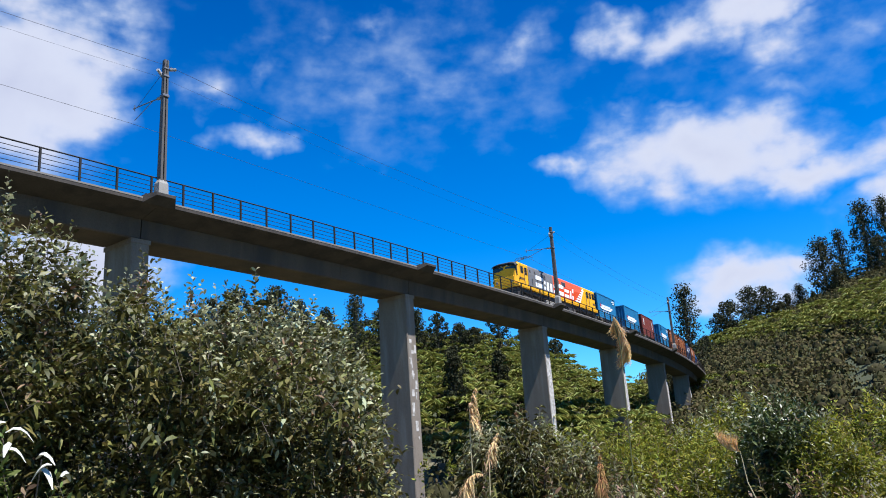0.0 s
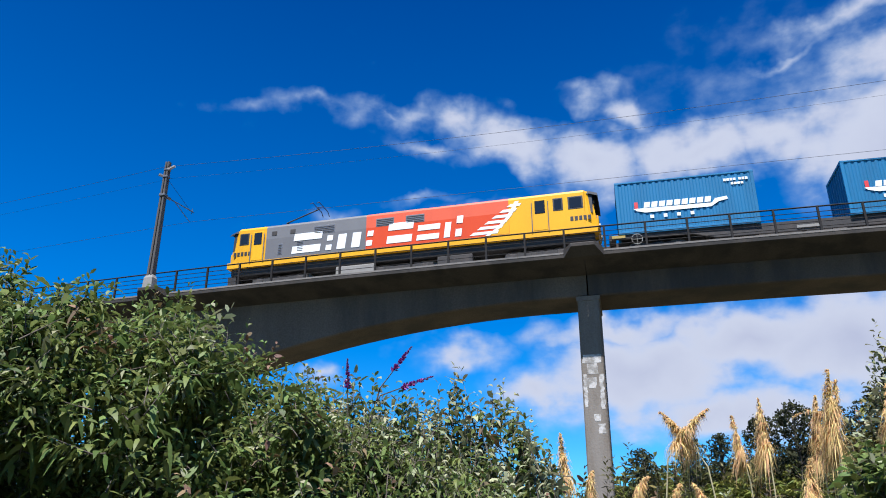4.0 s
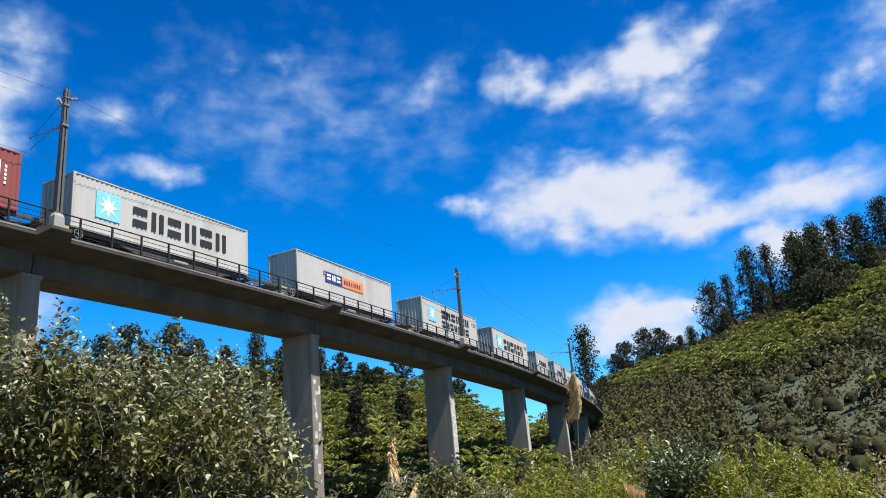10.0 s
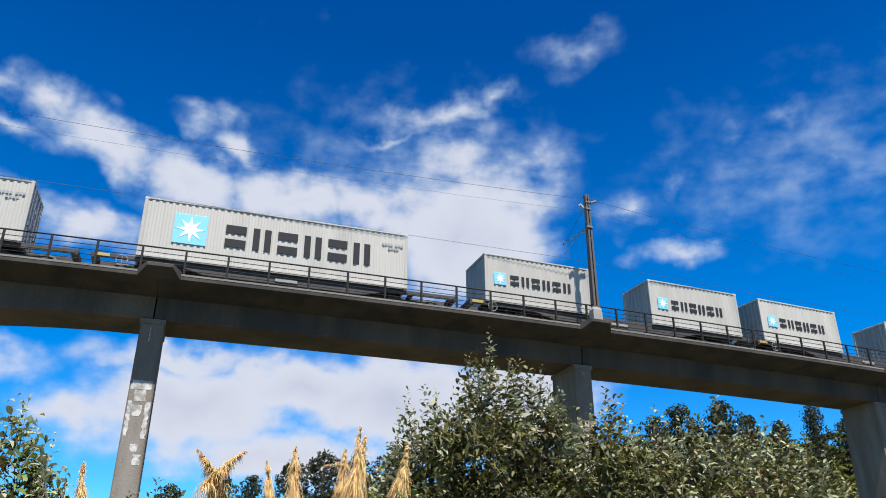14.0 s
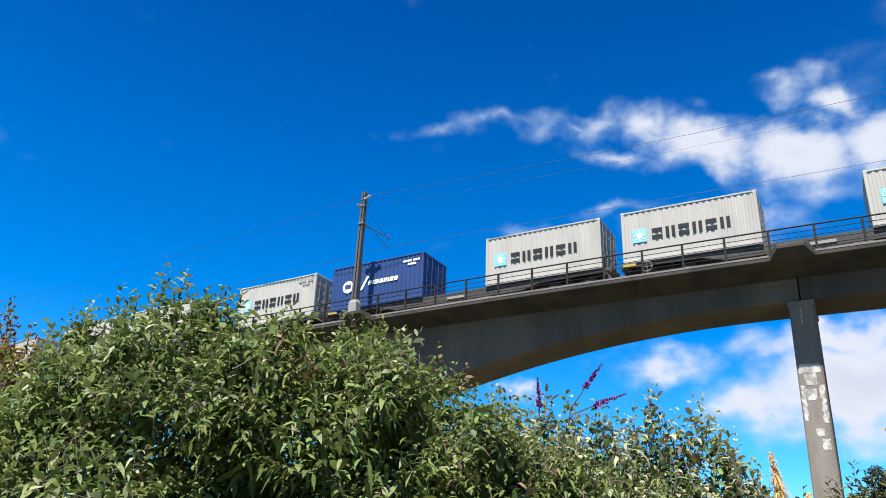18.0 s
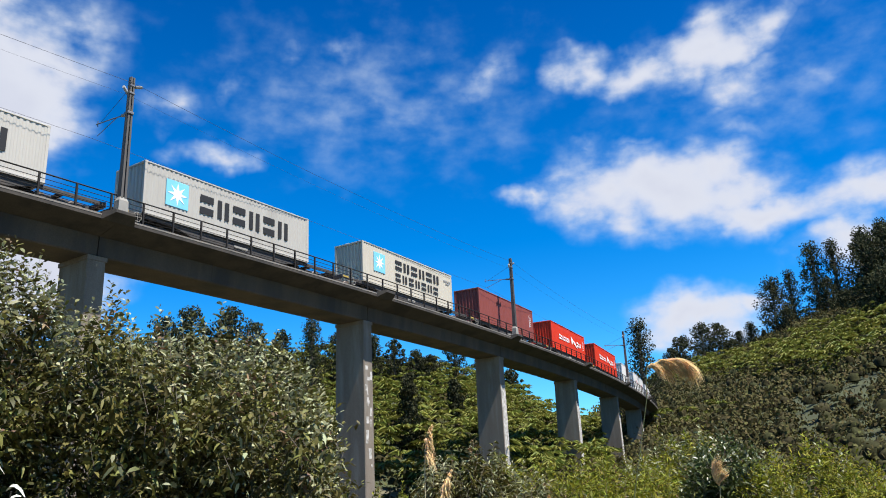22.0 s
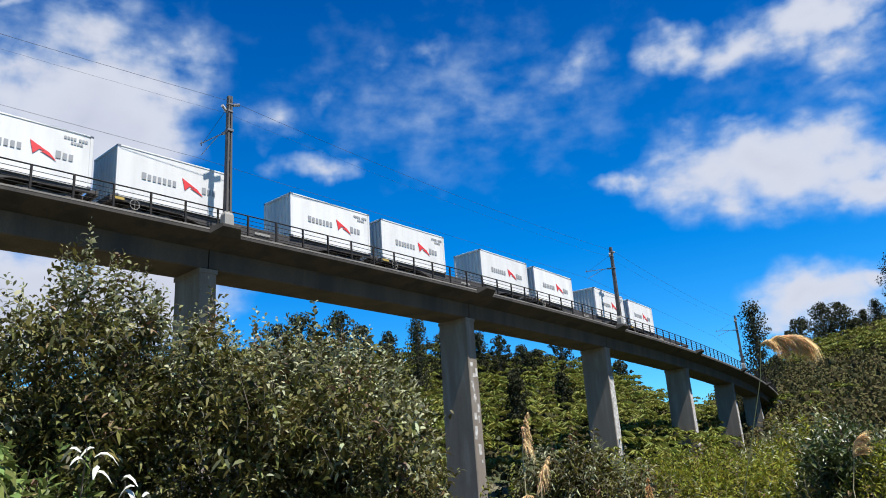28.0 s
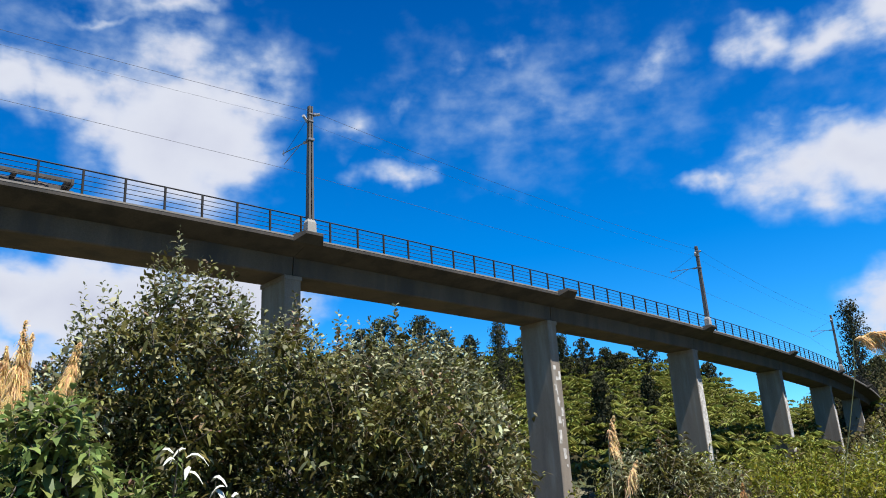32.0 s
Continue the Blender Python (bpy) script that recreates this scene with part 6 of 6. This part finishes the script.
def standing_plume(tip, mid, dist, size, hang, label="golden feathery pampas plume on a straw stalk", mat=None, bow=0.0, full=1.0, turn=0):
    """A plume on a slanting stalk. tip and mid: (azimuth, elevation) of the head's end and of the stalk lower down;
    hang: how far the tassels blow to one side; bow: how far the end of the head curls over;
    turn: degrees by which the tassels swing round the stem when the wind changes."""
    (a1, e1), (a0, e0) = tip, mid
    foot = polar(a0 + .5 * (a0 - a1), dist, 0.0)
    g = thing("pampas_plume", label, "pampas grass", "pampas plumes", m=Matrix.Translation(foot))
    top = polar(a1, dist, 1.6 + dist * math.tan(radians(e1))) - foot
    low = polar(a0, dist, 1.6 + dist * math.tan(radians(e0))) - foot
    side = Vector((math.cos(radians(a1)), -math.sin(radians(a1)), 0))
    up = (top - low).normalized()
    neck = top - up * size
    axis = []
    for k in range(9):
        u = k / 8
        axis.append(neck + up * (size * u * (1 - .25 * abs(bow) * u)) + side * (bow * size * .75 * u * u) - Vector((0, 0, abs(bow) * size * .7 * u ** 3)))
    part("stalk", Shape().tube([Vector((0, 0, 0)), low * .6, low.lerp(neck, .5), neck], [.008, .007, .006, .005], 6), STALK, g)
    part("rachis", Shape().tube([p for p in axis], [.005 - .0005 * k for k in range(9)], 5), STALK, g)
    locks, n = int(46 * full), int(1000 * full)
    lock = rng.integers(0, locks, n)
    lu = np.sort(rng.uniform(.02, 1, locks)) ** .85
    phi = rng.uniform(0, 6.283, locks)
    ax = np.array([tuple(p) for p in axis])
    u = np.clip(lu[lock] + rng.normal(0, .02, n), 0, 1)
    base = np.stack([np.interp(u, np.linspace(0, 1, 9), ax[:, c]) for c in range(3)], 1)
    sd, away, upn = np.array(side), np.array(polar(a1, 1)), np.array(up)
    fan = np.cos(phi)[lock][:, None] * sd + np.sin(phi)[lock][:, None] * away
    # long tassels low on the head, short ones at its pointed end
    way = unit(upn * rng.uniform(.35, .95, (n, 1)) * (.5 + u[:, None]) + fan * .30 + sd * (hang * .6) + rng.normal(0, .13, (n, 3)))
    ln = size * rng.uniform(.16, .34, n) * (1.3 - .95 * u) * rng.uniform(.75, 1.15, locks)[lock]
    v, t = leaves(base, way, ln, np.full(n, .006), rng.uniform(1.0, 2.0, n) * (1.1 - .6 * u))
    root = np.array(neck)
    head = part("plume", tri_mesh("plume", v - root, t, mat or PLUME), None, g)
    head.matrix_basis = Matrix.Translation(neck)
    if turn:
        # a small flutter, and the tassels blown over to the other side as the wind turns
        beat = rng.uniform(0, 6.283)
        SWAYS.append((head, [(q, Matrix.Translation(neck) @ Matrix.Rotation(radians(turn * min(1, max(0, (q - 12.5) / 3.2)) + 9 * math.sin(1.9 * q + beat)), 4, up)) for q in range(33)]))
    return g


DUN = "dull brown pampas plume low in the scrub"
for tip, mid, dist, size, hang, bow in [
    ((19.7, 10.9), (16.5, 6.8), 7.0, .44, -.4, .1), ((17.2, 11.0), (20.0, 6.0), 7.05, .48, -.3, -.15), ((21.5, 10.0), (22.2, 5.0), 7.1, .42, -.45, 0), ((23.3, 11.0), (23.5, 5.0), 7.0, .52, -.4, 0),
    ((28.2, 11.8), (27.4, 6.6), 7.0, .56, -.5, 0), ((26.8, 10.9), (26.6, 6.6), 7.1, .52, -.4, 0), ((9.8, 9.2), (10.2, 5.0), 6.7, .44, -.1, 0),
]:
    standing_plume(tip, mid, dist, size, hang, bow=bow, full=1.5, turn=165 if abs(tip[0] - mid[0]) < 1.5 else 0)
for tip, mid, dist, size, hang, bow in [
    ((25.4, 7.4), (25.2, 3.0), 5.6, .42, .2, .1), ((14.7, 7.2), (14.2, 3.0), 5.7, .34, .4, .3), ((17.0, 6.4), (16.6, 2.5), 5.6, .32, .3, .2), ((18.7, 6.3), (19.2, 3.0), 5.7, .28, .1, -.2), ((11.4, 7.3), (11.6, 3.0), 6.4, .34, .2, .2),
]:
    standing_plume(tip, mid, dist, size, hang, bow=bow, full=1.6, label="broad golden pampas plume low among green leaves")
standing_plume((31.3, 11.6), (30.6, 7.7), 6.1, .42, -.5, bow=-.1, full=1.3, turn=120, label="golden pampas plume leaning before a dark shrub")
standing_plume((27.8, 12.5), (27.5, 6.8), 6.2, .62, -.6, bow=0.0, full=1.5, turn=165, label="pale golden pampas plume leaning in the wind")
standing_plume((26.4, 11.6), (27.6, 9.0), 6.9, .34, -.2, bow=-.9, full=.25, label="thin drooping pampas spray")
for tip, mid, dist, size, hang, bow in [((67.2, 5.8), (67.1, 1.0), 9.0, .48, .8, .2), ((68.7, 2.6), (68.2, -.5), 8.4, .34, .1, .2), ((67.0, .6), (66.4, -2), 7.4, .30, .3, .5)]:
    standing_plume(tip, mid, dist, size, hang, bow=bow, mat=PLUME_PALE, label="cream pampas plume on a thin straw stalk")
standing_plume((75.6, .3), (75.3, -3), 7.6, .34, .2, label=DUN, mat=PLUME_DUN)
standing_plume((59.8, 1.2), (59.6, -2), 7.0, .22, -.2, label=DUN, mat=PLUME_DUN)


def grass_clump(az, dist, n, length):
    g = thing("pampas_grass", "arching green pampas grass tussock", "grass tussock", "grass tussocks", m=Matrix.Translation(polar(az, dist, 0)))
    base = rng.normal(0, .12, (n, 3)) * [1, 1, 0]
    way = unit(rng.normal(0, .45, (n, 3)) * [1, 1, .2] + [0, 0, 1.0])
    v, t = leaves(base, way, rng.uniform(.6, 1.1, n) * length, np.full(n, .022), rng.uniform(.1, .6, n))
    part("blades", tri_mesh("blades", v, t, BLADE), None, g)


for az, d, n, ln in [(13, 7.0, 130, 2.1), (18, 7.3, 160, 2.3), (23, 7.2, 160, 2.3), (28.5, 7.1, 200, 2.5), (32, 7.0, 120, 2.2), (66, 9, 60, 1.6), (84, 7.8, 60, 1.4)]:
    grass_clump(az, d, n, ln)

def brush(az, size, n):
    """A loose tassel that points up from its neck and bends to one side, in locks."""
    side, away = np.array(Vector((math.cos(radians(az)), -math.sin(radians(az)), 0))), np.array(polar(az, 1))
    lock = rng.integers(0, 30, n)
    spread, deep, reach = rng.normal(.1, .28, 30), rng.normal(0, .12, 30), rng.uniform(.6, 1.0, 30)
    u = np.clip(rng.uniform(0, .6, 30)[lock] + rng.normal(0, .04, n), 0, 1)[:, None]
    base = size * u * (np.array([0, 0, 1.0]) + side * u * .4)
    way = unit(np.array([0, 0, 1.0]) + side * (spread[lock][:, None] + .3 * u) + away * deep[lock][:, None] + rng.normal(0, .08, (n, 3)))
    ln = size * .62 * reach[lock] * rng.uniform(.7, 1.1, n)
    v, t = leaves(base, way, ln, np.full(n, .0042), np.zeros(n))
    # each strand bows over to the same side
    v = v.reshape(-1, 6, 3)
    for k, f in ((3, .26), (4, .26), (5, .66)):
        v[:, k] += side * (f * ln)[:, None] - np.array([0, 0, 1.0]) * (f * .55 * ln)[:, None]
    return v.reshape(-1, 3), t


def nodding_plume(az, el, dist, label, head, strands, lean, stalk, thick):
    """A stalk from the ground with a loose tassel whose own origin is where it joins the stalk."""
    foot = polar(az + lean, dist, 0.0)
    g = thing("pampas_plume", label, "pampas grass", "pampas plumes", m=Matrix.Translation(foot))
    top = polar(az, dist, 1.6 + dist * math.tan(radians(el))) - foot
    side = Vector((math.cos(radians(az)), -math.sin(radians(az)), 0)) * .06
    part("stalk", Shape().tube([Vector((0, 0, 0)), top * .5 - side * .15, top - Vector((0, 0, .2)) - side * .2, top], [.006 * thick, .006 * thick, .005 * thick, .002], 6), stalk, g)
    tassel = part("plume", tri_mesh("plume", *brush(az, head, strands), PLUME_PALE), None, g)
    tassel.matrix_basis = Matrix.Translation(top)
    return g, tassel


# the near plumes that nod in the wind
near_plume, near_head = nodding_plume(82.2, 8.7, 5.2, "pale golden pampas plume nodding in the wind", .32, 2400, -4.5, GREEN_STALK, .5)
low_plume, low_head = nodding_plume(86.4, .3, 6.2, "cream pampas plume on a thin bending stalk", .19, 1000, 2.0, STALK, .7)


def nod(ob, az0, rows):
    """Sway about the foot so that the head moves along the view's azimuth."""
    foot = ob.matrix_basis.translation.copy()
    view = polar(az0, 1)
    out = []
    for t, da, up in rows:
        out.append((t, Matrix.Translation(foot) @ Matrix.Rotation(radians(da), 4, view) @ Matrix.Rotation(radians(up), 4, Vector((view.y, -view.x, 0)))))
    SWAYS.append((ob, out))


# hill cover
def fern_crowns(pts, radius):
    n = len(pts)
    V, T = [], []
    for k in range(16):
        a = k * .3927 + rng.uniform(0, .4, n)
        way = np.stack([np.cos(a), np.sin(a), rng.uniform(.15, .45, n)], 1)
        v, t = leaves(pts, unit(way), radius * rng.uniform(.8, 1.15, n), radius * .23, rng.uniform(.35, .6, n), None, True)
        T.append(t + sum(len(x) for x in V))
        V.append(v)
    return np.concatenate(V), np.concatenate(T)


def clump_cards(centres, radii, per, size, squash=.8, loose=.35, shell=(.6, 1.05)):
    """Leaf clusters: many small tilted leaves spread through a lumpy ball round each centre."""
    n = len(centres)
    c = np.repeat(centres, per, 0)
    r = np.repeat(radii, per)[:, None]
    d = unit(rng.normal(0, 1, (n * per, 3)))
    p = c + d * r * rng.uniform(*shell, (n * per, 1)) * [1, 1, squash]
    skin = unit(d + rng.normal(0, loose, (n * per, 3)))
    way = unit(np.cross(skin, rng.normal(0, 1, (n * per, 3))) + [0, 0, -.25])
    ln = (np.repeat(size, per) if np.ndim(size) else size) * rng.uniform(.6, 1.3, n * per)
    return leaves(p - way * ln[:, None] * .45, way, ln, ln * .75, rng.uniform(0, .3, n * per), skin, True)


def domes(centres, radii):
    """Rounded bush bodies, uneven all over: three rings of five and a crown point."""
    n = len(centres)
    lat = np.radians([-14, 25, 60])
    lon = np.arange(5) * 2 * np.pi / 5
    ring = np.stack([np.cos(lat)[:, None] * np.cos(lon), np.cos(lat)[:, None] * np.sin(lon), np.sin(lat)[:, None] * np.ones(5)], 2).reshape(-1, 3)
    unit_v = np.concatenate([ring, [[0, 0, 1.0]]])
    m = len(unit_v)
    v = centres[:, None] + unit_v[None] * radii[:, None, None] * rng.uniform(.8, 1.15, (n, m, 1)) * rng.uniform(.8, 1.2, (n, 1, 3))
    tri = []
    for r in range(2):
        for k in range(5):
            a, b, c, d = r * 5 + k, r * 5 + (k + 1) % 5, (r + 1) * 5 + (k + 1) % 5, (r + 1) * 5 + k
            tri += [(a, b, c), (a, c, d)]
    tri += [(10 + k, 10 + (k + 1) % 5, 15) for k in range(5)]
    t = np.arange(n)[:, None, None] * m + np.array(tri)[None]
    return v.reshape(-1, 3), t.reshape(-1, 3)


def scatter(az0, az1, d0, d1, n):
    az = rng.uniform(az0, az1, n)
    d = np.sqrt(rng.uniform(d0 ** 2, d1 ** 2, n))
    pts = []
    for a, q in zip(az, d):
        p = polar(a, q)
        pts.append((p.x, p.y, ground_z(p.x, p.y)))
    return np.array(pts), az, d


def build_hills():
    for az0, az1, d0, d1, nf, nb, tag in ((12, 80, 66, 158, 5000, 3000, "near"), (79, 116, 80, 268, 5600, 4400, "far")):
        p, az, d = scatter(az0, az1, d0, d1, nf)
        keep = np.array([noise.noise(Vector((q[0] * .022, q[1] * .022, 5))) > -.22 for q in p])
        if tag == "far":
            keep &= np.array([dd > min(232, max(150, 228 - 7 * (aa - 82))) + 25 * noise.noise(Vector((q[0] * .03, q[1] * .03, 2))) or noise.noise(Vector((q[0] * .05, q[1] * .05, 9))) > .38 for q, dd, aa in zip(p, d, az)])
        p = p[keep] + [0, 0, 1.0] * rng.uniform(.6, 4.2, (keep.sum(), 1))
        v, t = fern_crowns(p, rng.uniform(.9, 1.55, len(p)) * (1 if tag == "near" else 1.25))
        ob = new("tree_ferns", tri_mesh("tree_ferns", v, t, FERN))
        tagged(ob, "bright yellow-green tree ferns covering the hillside", "tree ferns", kind="stuff")
        p, az, d = scatter(az0, az1, d0 * .8, d1, nb)
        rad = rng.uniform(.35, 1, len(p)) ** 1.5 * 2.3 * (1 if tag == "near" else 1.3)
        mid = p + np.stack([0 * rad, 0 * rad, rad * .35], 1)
        # small dark bodies put shade into the gaps between the leaf cards
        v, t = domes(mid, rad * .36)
        ob = new("hill_bush_cores", tri_mesh("hill_bush_cores", v, t, BUSH_CORE))
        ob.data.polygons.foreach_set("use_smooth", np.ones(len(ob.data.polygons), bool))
        tagged(ob, "dark olive cores that paint shade into the hillside scrub", "bushes", kind="stuff")
        v, t = clump_cards(mid, rad, 34 if tag == "near" else 46, np.clip(.0046 * d, .38, .58), 1.0, .45, (.5, 1.1))
        ob = new("hill_scrub", tri_mesh("hill_scrub", v, t, BUSH))
        tagged(ob, "dark green scrub filling the hillside between ferns", "scrub", kind="stuff")


build_hills()


def tree(az, dist, height, width, shape, label, leaf=TREE_LEAF, name="tree"):
    """Trunk, limbs and a crown of leaf clusters with gaps. shape: 0 rounded, 1 narrow upright."""
    foot = polar(az, dist)
    foot.z = ground_z(foot.x, foot.y) - .3
    t = thing(name, label, "tree", "trees on the hills", m=Matrix.Translation(foot))
    r0 = height * .022 + .06
    bend = Vector((rng.uniform(-.05, .05), rng.uniform(-.05, .05), 0)) * height * (1 - .7 * shape)
    part("trunk", Shape().tube([(0, 0, 0), bend * .4 + Vector((0, 0, height * .45)), bend + Vector((0, 0, height * .92))], [r0, r0 * .65, r0 * .15], 7), BARK, t)
    n = 50 if not shape else 66
    cen, rad = [], []
    limb = Shape()
    lo = .26 if not shape else .06
    for k in range(n):
        u = lo + (1 - lo) * (k + rng.uniform(0, 1)) / n
        wide = (math.sin(math.pi * min(1, (u - lo) / (1 - lo) * .82 + .16)) ** .7 if not shape else math.sin(math.pi * (.22 + .74 * u)) ** .8 * (.8 + .3 * math.sin(k * 1.7 + az * 3))) * width * .5
        a = k * 2.4 + rng.uniform(-.5, .5)
        q = Vector((math.cos(a), math.sin(a), 0)) * wide * rng.uniform(.25, 1.1)
        c = bend * u + q + Vector((0, 0, height * u))
        cen.append(c)
        rad.append(width * (rng.uniform(.09, .18) if not shape else rng.uniform(.13, .24)))
        limb.tube([bend * (u * .8) + Vector((0, 0, height * max(.15, u - .14))), c], [r0 * .32, r0 * .08], 5)
    part("limb_work", limb, BARK, t)["kind"] = "stuff"
    v, f = clump_cards(np.array(cen), np.array(rad), 66, max(.27, width * .052), .8, .9)
    part("crown", tri_mesh("crown", v, f, leaf), None, t)
    return t


DARK = "dark bushy native tree on the ridge"
TALL = "tall narrow dark tree standing above the scrub"
TREES = [
    # ridge behind the viaduct
    (49, 118, 11.1, 7.5, 0, DARK), (51, 122, 12.6, 8.6, 0, DARK), (53.4, 120, 13.1, 9.2, 0, DARK), (55.3, 125, 10.6, 5.8, 0, DARK), (57.2, 118, 10.6, 5.2, 0, DARK), (59.1, 115, 13.1, 5.8, 1, TALL),
    (61.2, 128, 9.5, 6.9, 0, DARK), (63.5, 130, 9, 5.5, 1, TALL), (65, 130, 8.5, 5.0, 0, DARK), (66.6, 128, 7.5, 5.0, 0, DARK), (67.6, 134, 6, 5.0, 0, DARK), (69.4, 142, 9, 6.0, 0, DARK), (71.4, 150, 6, 6.0, 0, DARK), (73.4, 155, 6, 5.0, 0, DARK),
]
LEFT_TREES = [
    # towards the left, behind the plumes
    (15.8, 100, 9.7, 5.8, 0, DARK), (18.9, 105, 10.7, 6.9, 0, DARK), (23.4, 108, 11.7, 8.0, 0, DARK), (25.8, 110, 12.7, 9.2, 0, DARK), (28.4, 112, 12.2, 8.0, 0, DARK), (31, 112, 13.2, 9.2, 0, DARK), (35, 115, 12.2, 9.2, 0, DARK), (39, 118, 11.2, 8.0, 0, DARK), (44, 118, 11.2, 8.0, 0, DARK), (21, 118, 10.2, 6.9, 0, DARK),
    # beside the far mast and along the right-hand ridge
    (66, 84, 9.0, 3.4, 1, TALL), (69.2, 100, 7.5, 3.2, 1, TALL),
    (80.4, 150, 7, 6.0, 0, DARK), (83.6, 205, 7, 6.0, 0, DARK),
]
for az, dist, height, width, shape, label in TREES + LEFT_TREES:
    tree(az, dist, height * .96, width * .8, shape, label)
# the ridge on the right: azimuth, elevation of the top, distance, width, shape
LOW_RIDGE = [
    (82.5, 11.9, 175, 6.0, 1), (84.7, 9.6, 248, 7, 0), (85.5, 10.4, 250, 8.0, 0), (86.8, 11.2, 252, 7.6, 0), (87.9, 11.1, 254, 8.0, 0), (88.6, 9.9, 254, 6.4, 0), (89.2, 10.4, 262, 3.2, 1), (90.0, 10.9, 260, 4.0, 1),
]
HIGH_RIDGE = [
    (91.7, 13.6, 255, 7.6, 1), (92.4, 11.6, 250, 6, 0), (92.9, 14.0, 260, 5.6, 1), (94.5, 15.5, 262, 8.2, 1), (95.0, 13.2, 255, 6.5, 0), (95.8, 15.5, 262, 6.8, 1), (96.3, 12.2, 240, 8.5, 0), (97.6, 15.9, 262, 8.0, 1), (98.1, 14.0, 225, 8.4, 1), (98.9, 16.2, 262, 7.4, 1),
]
SLOPE = [
    (99.6, 13.6, 200, 9.5, 1), (97.8, 15.4, 215, 8.5, 1), (98.6, 13.0, 188, 9, 1), (99.0, 15.9, 218, 8.5, 1), (100.2, 16.4, 262, 7.5, 1), (101.6, 16.2, 262, 8.5, 1), (102.0, 14.4, 230, 8.5, 0), (103.2, 17.0, 262, 8, 1), (104.6, 16.2, 260, 9, 0), (106.4, 16.6, 262, 9, 1), (108.5, 16, 262, 10, 0),
]
for az, el, dist, width, shape in LOW_RIDGE + HIGH_RIDGE + SLOPE:
    q = polar(az, dist)
    tree(az, dist, 1.5 + dist * math.tan(radians(el - .2)) - ground_z(q.x, q.y), width * (1.3 if shape else 1.1), shape, TALL if shape else DARK)
nod(near_plume, 82.6, [(0, -10, 0), (.5, -4, 0), (1, 0, 0), (3, .5, 0), (5, -1.5, 0), (6.5, .5, 0), (8, -3.3, 0), (9, -3, 0), (10, -5, 0), (11.5, -3.5, 0), (14, -.5, 0), (17, -1, 0), (19, 1, 0), (21, 1.8, 0), (22, 2.2, 0), (23, 3.1, 0), (25, 2, 0), (26.5, 4.5, 0), (28, 6.0, 0), (29, 6.6, 0), (30.5, 6.0, 0), (32, 4.8, 0)])
rest = near_head.matrix_basis.copy()
# hanging edge-on at first, then blown out broadside
SWAYS.append((near_head, [(t, rest @ Matrix.Rotation(radians(a), 4, polar(82.2, 1)) @ Matrix.Rotation(radians(b), 4, "Z")) for t, a, b in (
    (0, 172, 70), (1, 174, 70), (3, 176, 70), (6, 178, 70), (8, 182, 70), (9, 188, 70), (10, 180, 70), (11.5, 176, 70), (13, 150, 50), (14.5, 122, 20), (17, 100, 0), (20, 84, 0), (22, 72, 0), (23, 68, 0), (25, 74, 0),
    (27, 68, 0), (28, 72, 0), (29, 66, 0), (30, 72, 0), (31, 66, 0), (32, 74, 0))]))
nod(low_plume, 86.4, [(0, -8, 0), (5, -9, 0), (10, -9.6, 0), (16, -4, 0), (20, -1, 0), (22, 2, 0), (24, 2.8, 0), (26, 4.5, 0), (28, 8.8, 0), (29, 11, 0), (30.5, 8.5, 0), (32, 8, 0)])
rest_low = low_head.matrix_basis.copy()
SWAYS.append((low_head, [(t, rest_low @ Matrix.Rotation(radians(a), 4, polar(86.4, 1))) for t, a in ((0, -62), (6, -55), (10, -60), (16, -45), (20, -30), (22, -28), (25, -26), (27, -10), (28, 0), (30, 6), (32, 0))]))


def dead_sprig(az, el, dist, n, label="sprig of curled white dead leaves"):
    g = thing("dead_sprig", label, "dead leaves", "dead sprigs")
    tip = polar(az, dist, 1.6 + dist * math.tan(radians(el)))
    part("twig", Shape().tube([tip, tip + Vector((.05, .1, -.3)), polar(az, dist + .5, 0.2)], [.003, .005, .007], 5), STEM, g)
    for k in range(n):
        p = tip + Vector((rng.uniform(-.08, .1), rng.uniform(-.05, .05), -.03 * k))
        a = rng.uniform(0, 6.28)
        d = Vector((math.cos(a), math.sin(a), rng.uniform(-.3, .6)))
        ln = rng.uniform(.09, .16)
        rows = []
        for j in range(5):
            u = j / 4
            q = p + d * (ln * u) + Vector((0, 0, ln * (.5 * u - 1.2 * u * u)))
            w = .018 * math.sin(math.pi * (.1 + .85 * u))
            sd = d.cross(Vector((0, 0, 1))).normalized() * w
            rows.append([q + sd, q + Vector((0, 0, w * .8)), q - sd, q + Vector((0, 0, w * .5))])
        part("curled_leaf", Shape().loft(rows), WHITE_LEAF, g)


WHITE_LEAF = stuff_mat("bleached_leaf", (0.44, 0.45, 0.38), 0.8, 0, 0.15, 12, 60, 0.1)
for az, el, dist, n in ((38.4, 4.2, 5.0, 6), (40.9, 1.9, 5.0, 4)):
    dead_sprig(az, el, dist, n)


def motions():
    for ob, s0, h in MOVERS:
        walk(ob, [(t, line_pose(s0 + SPEED * t, TRACK, h)) for t in range(0, 33, 2)])
    for ob, rows in SWAYS:
        walk(ob, rows)


motions()
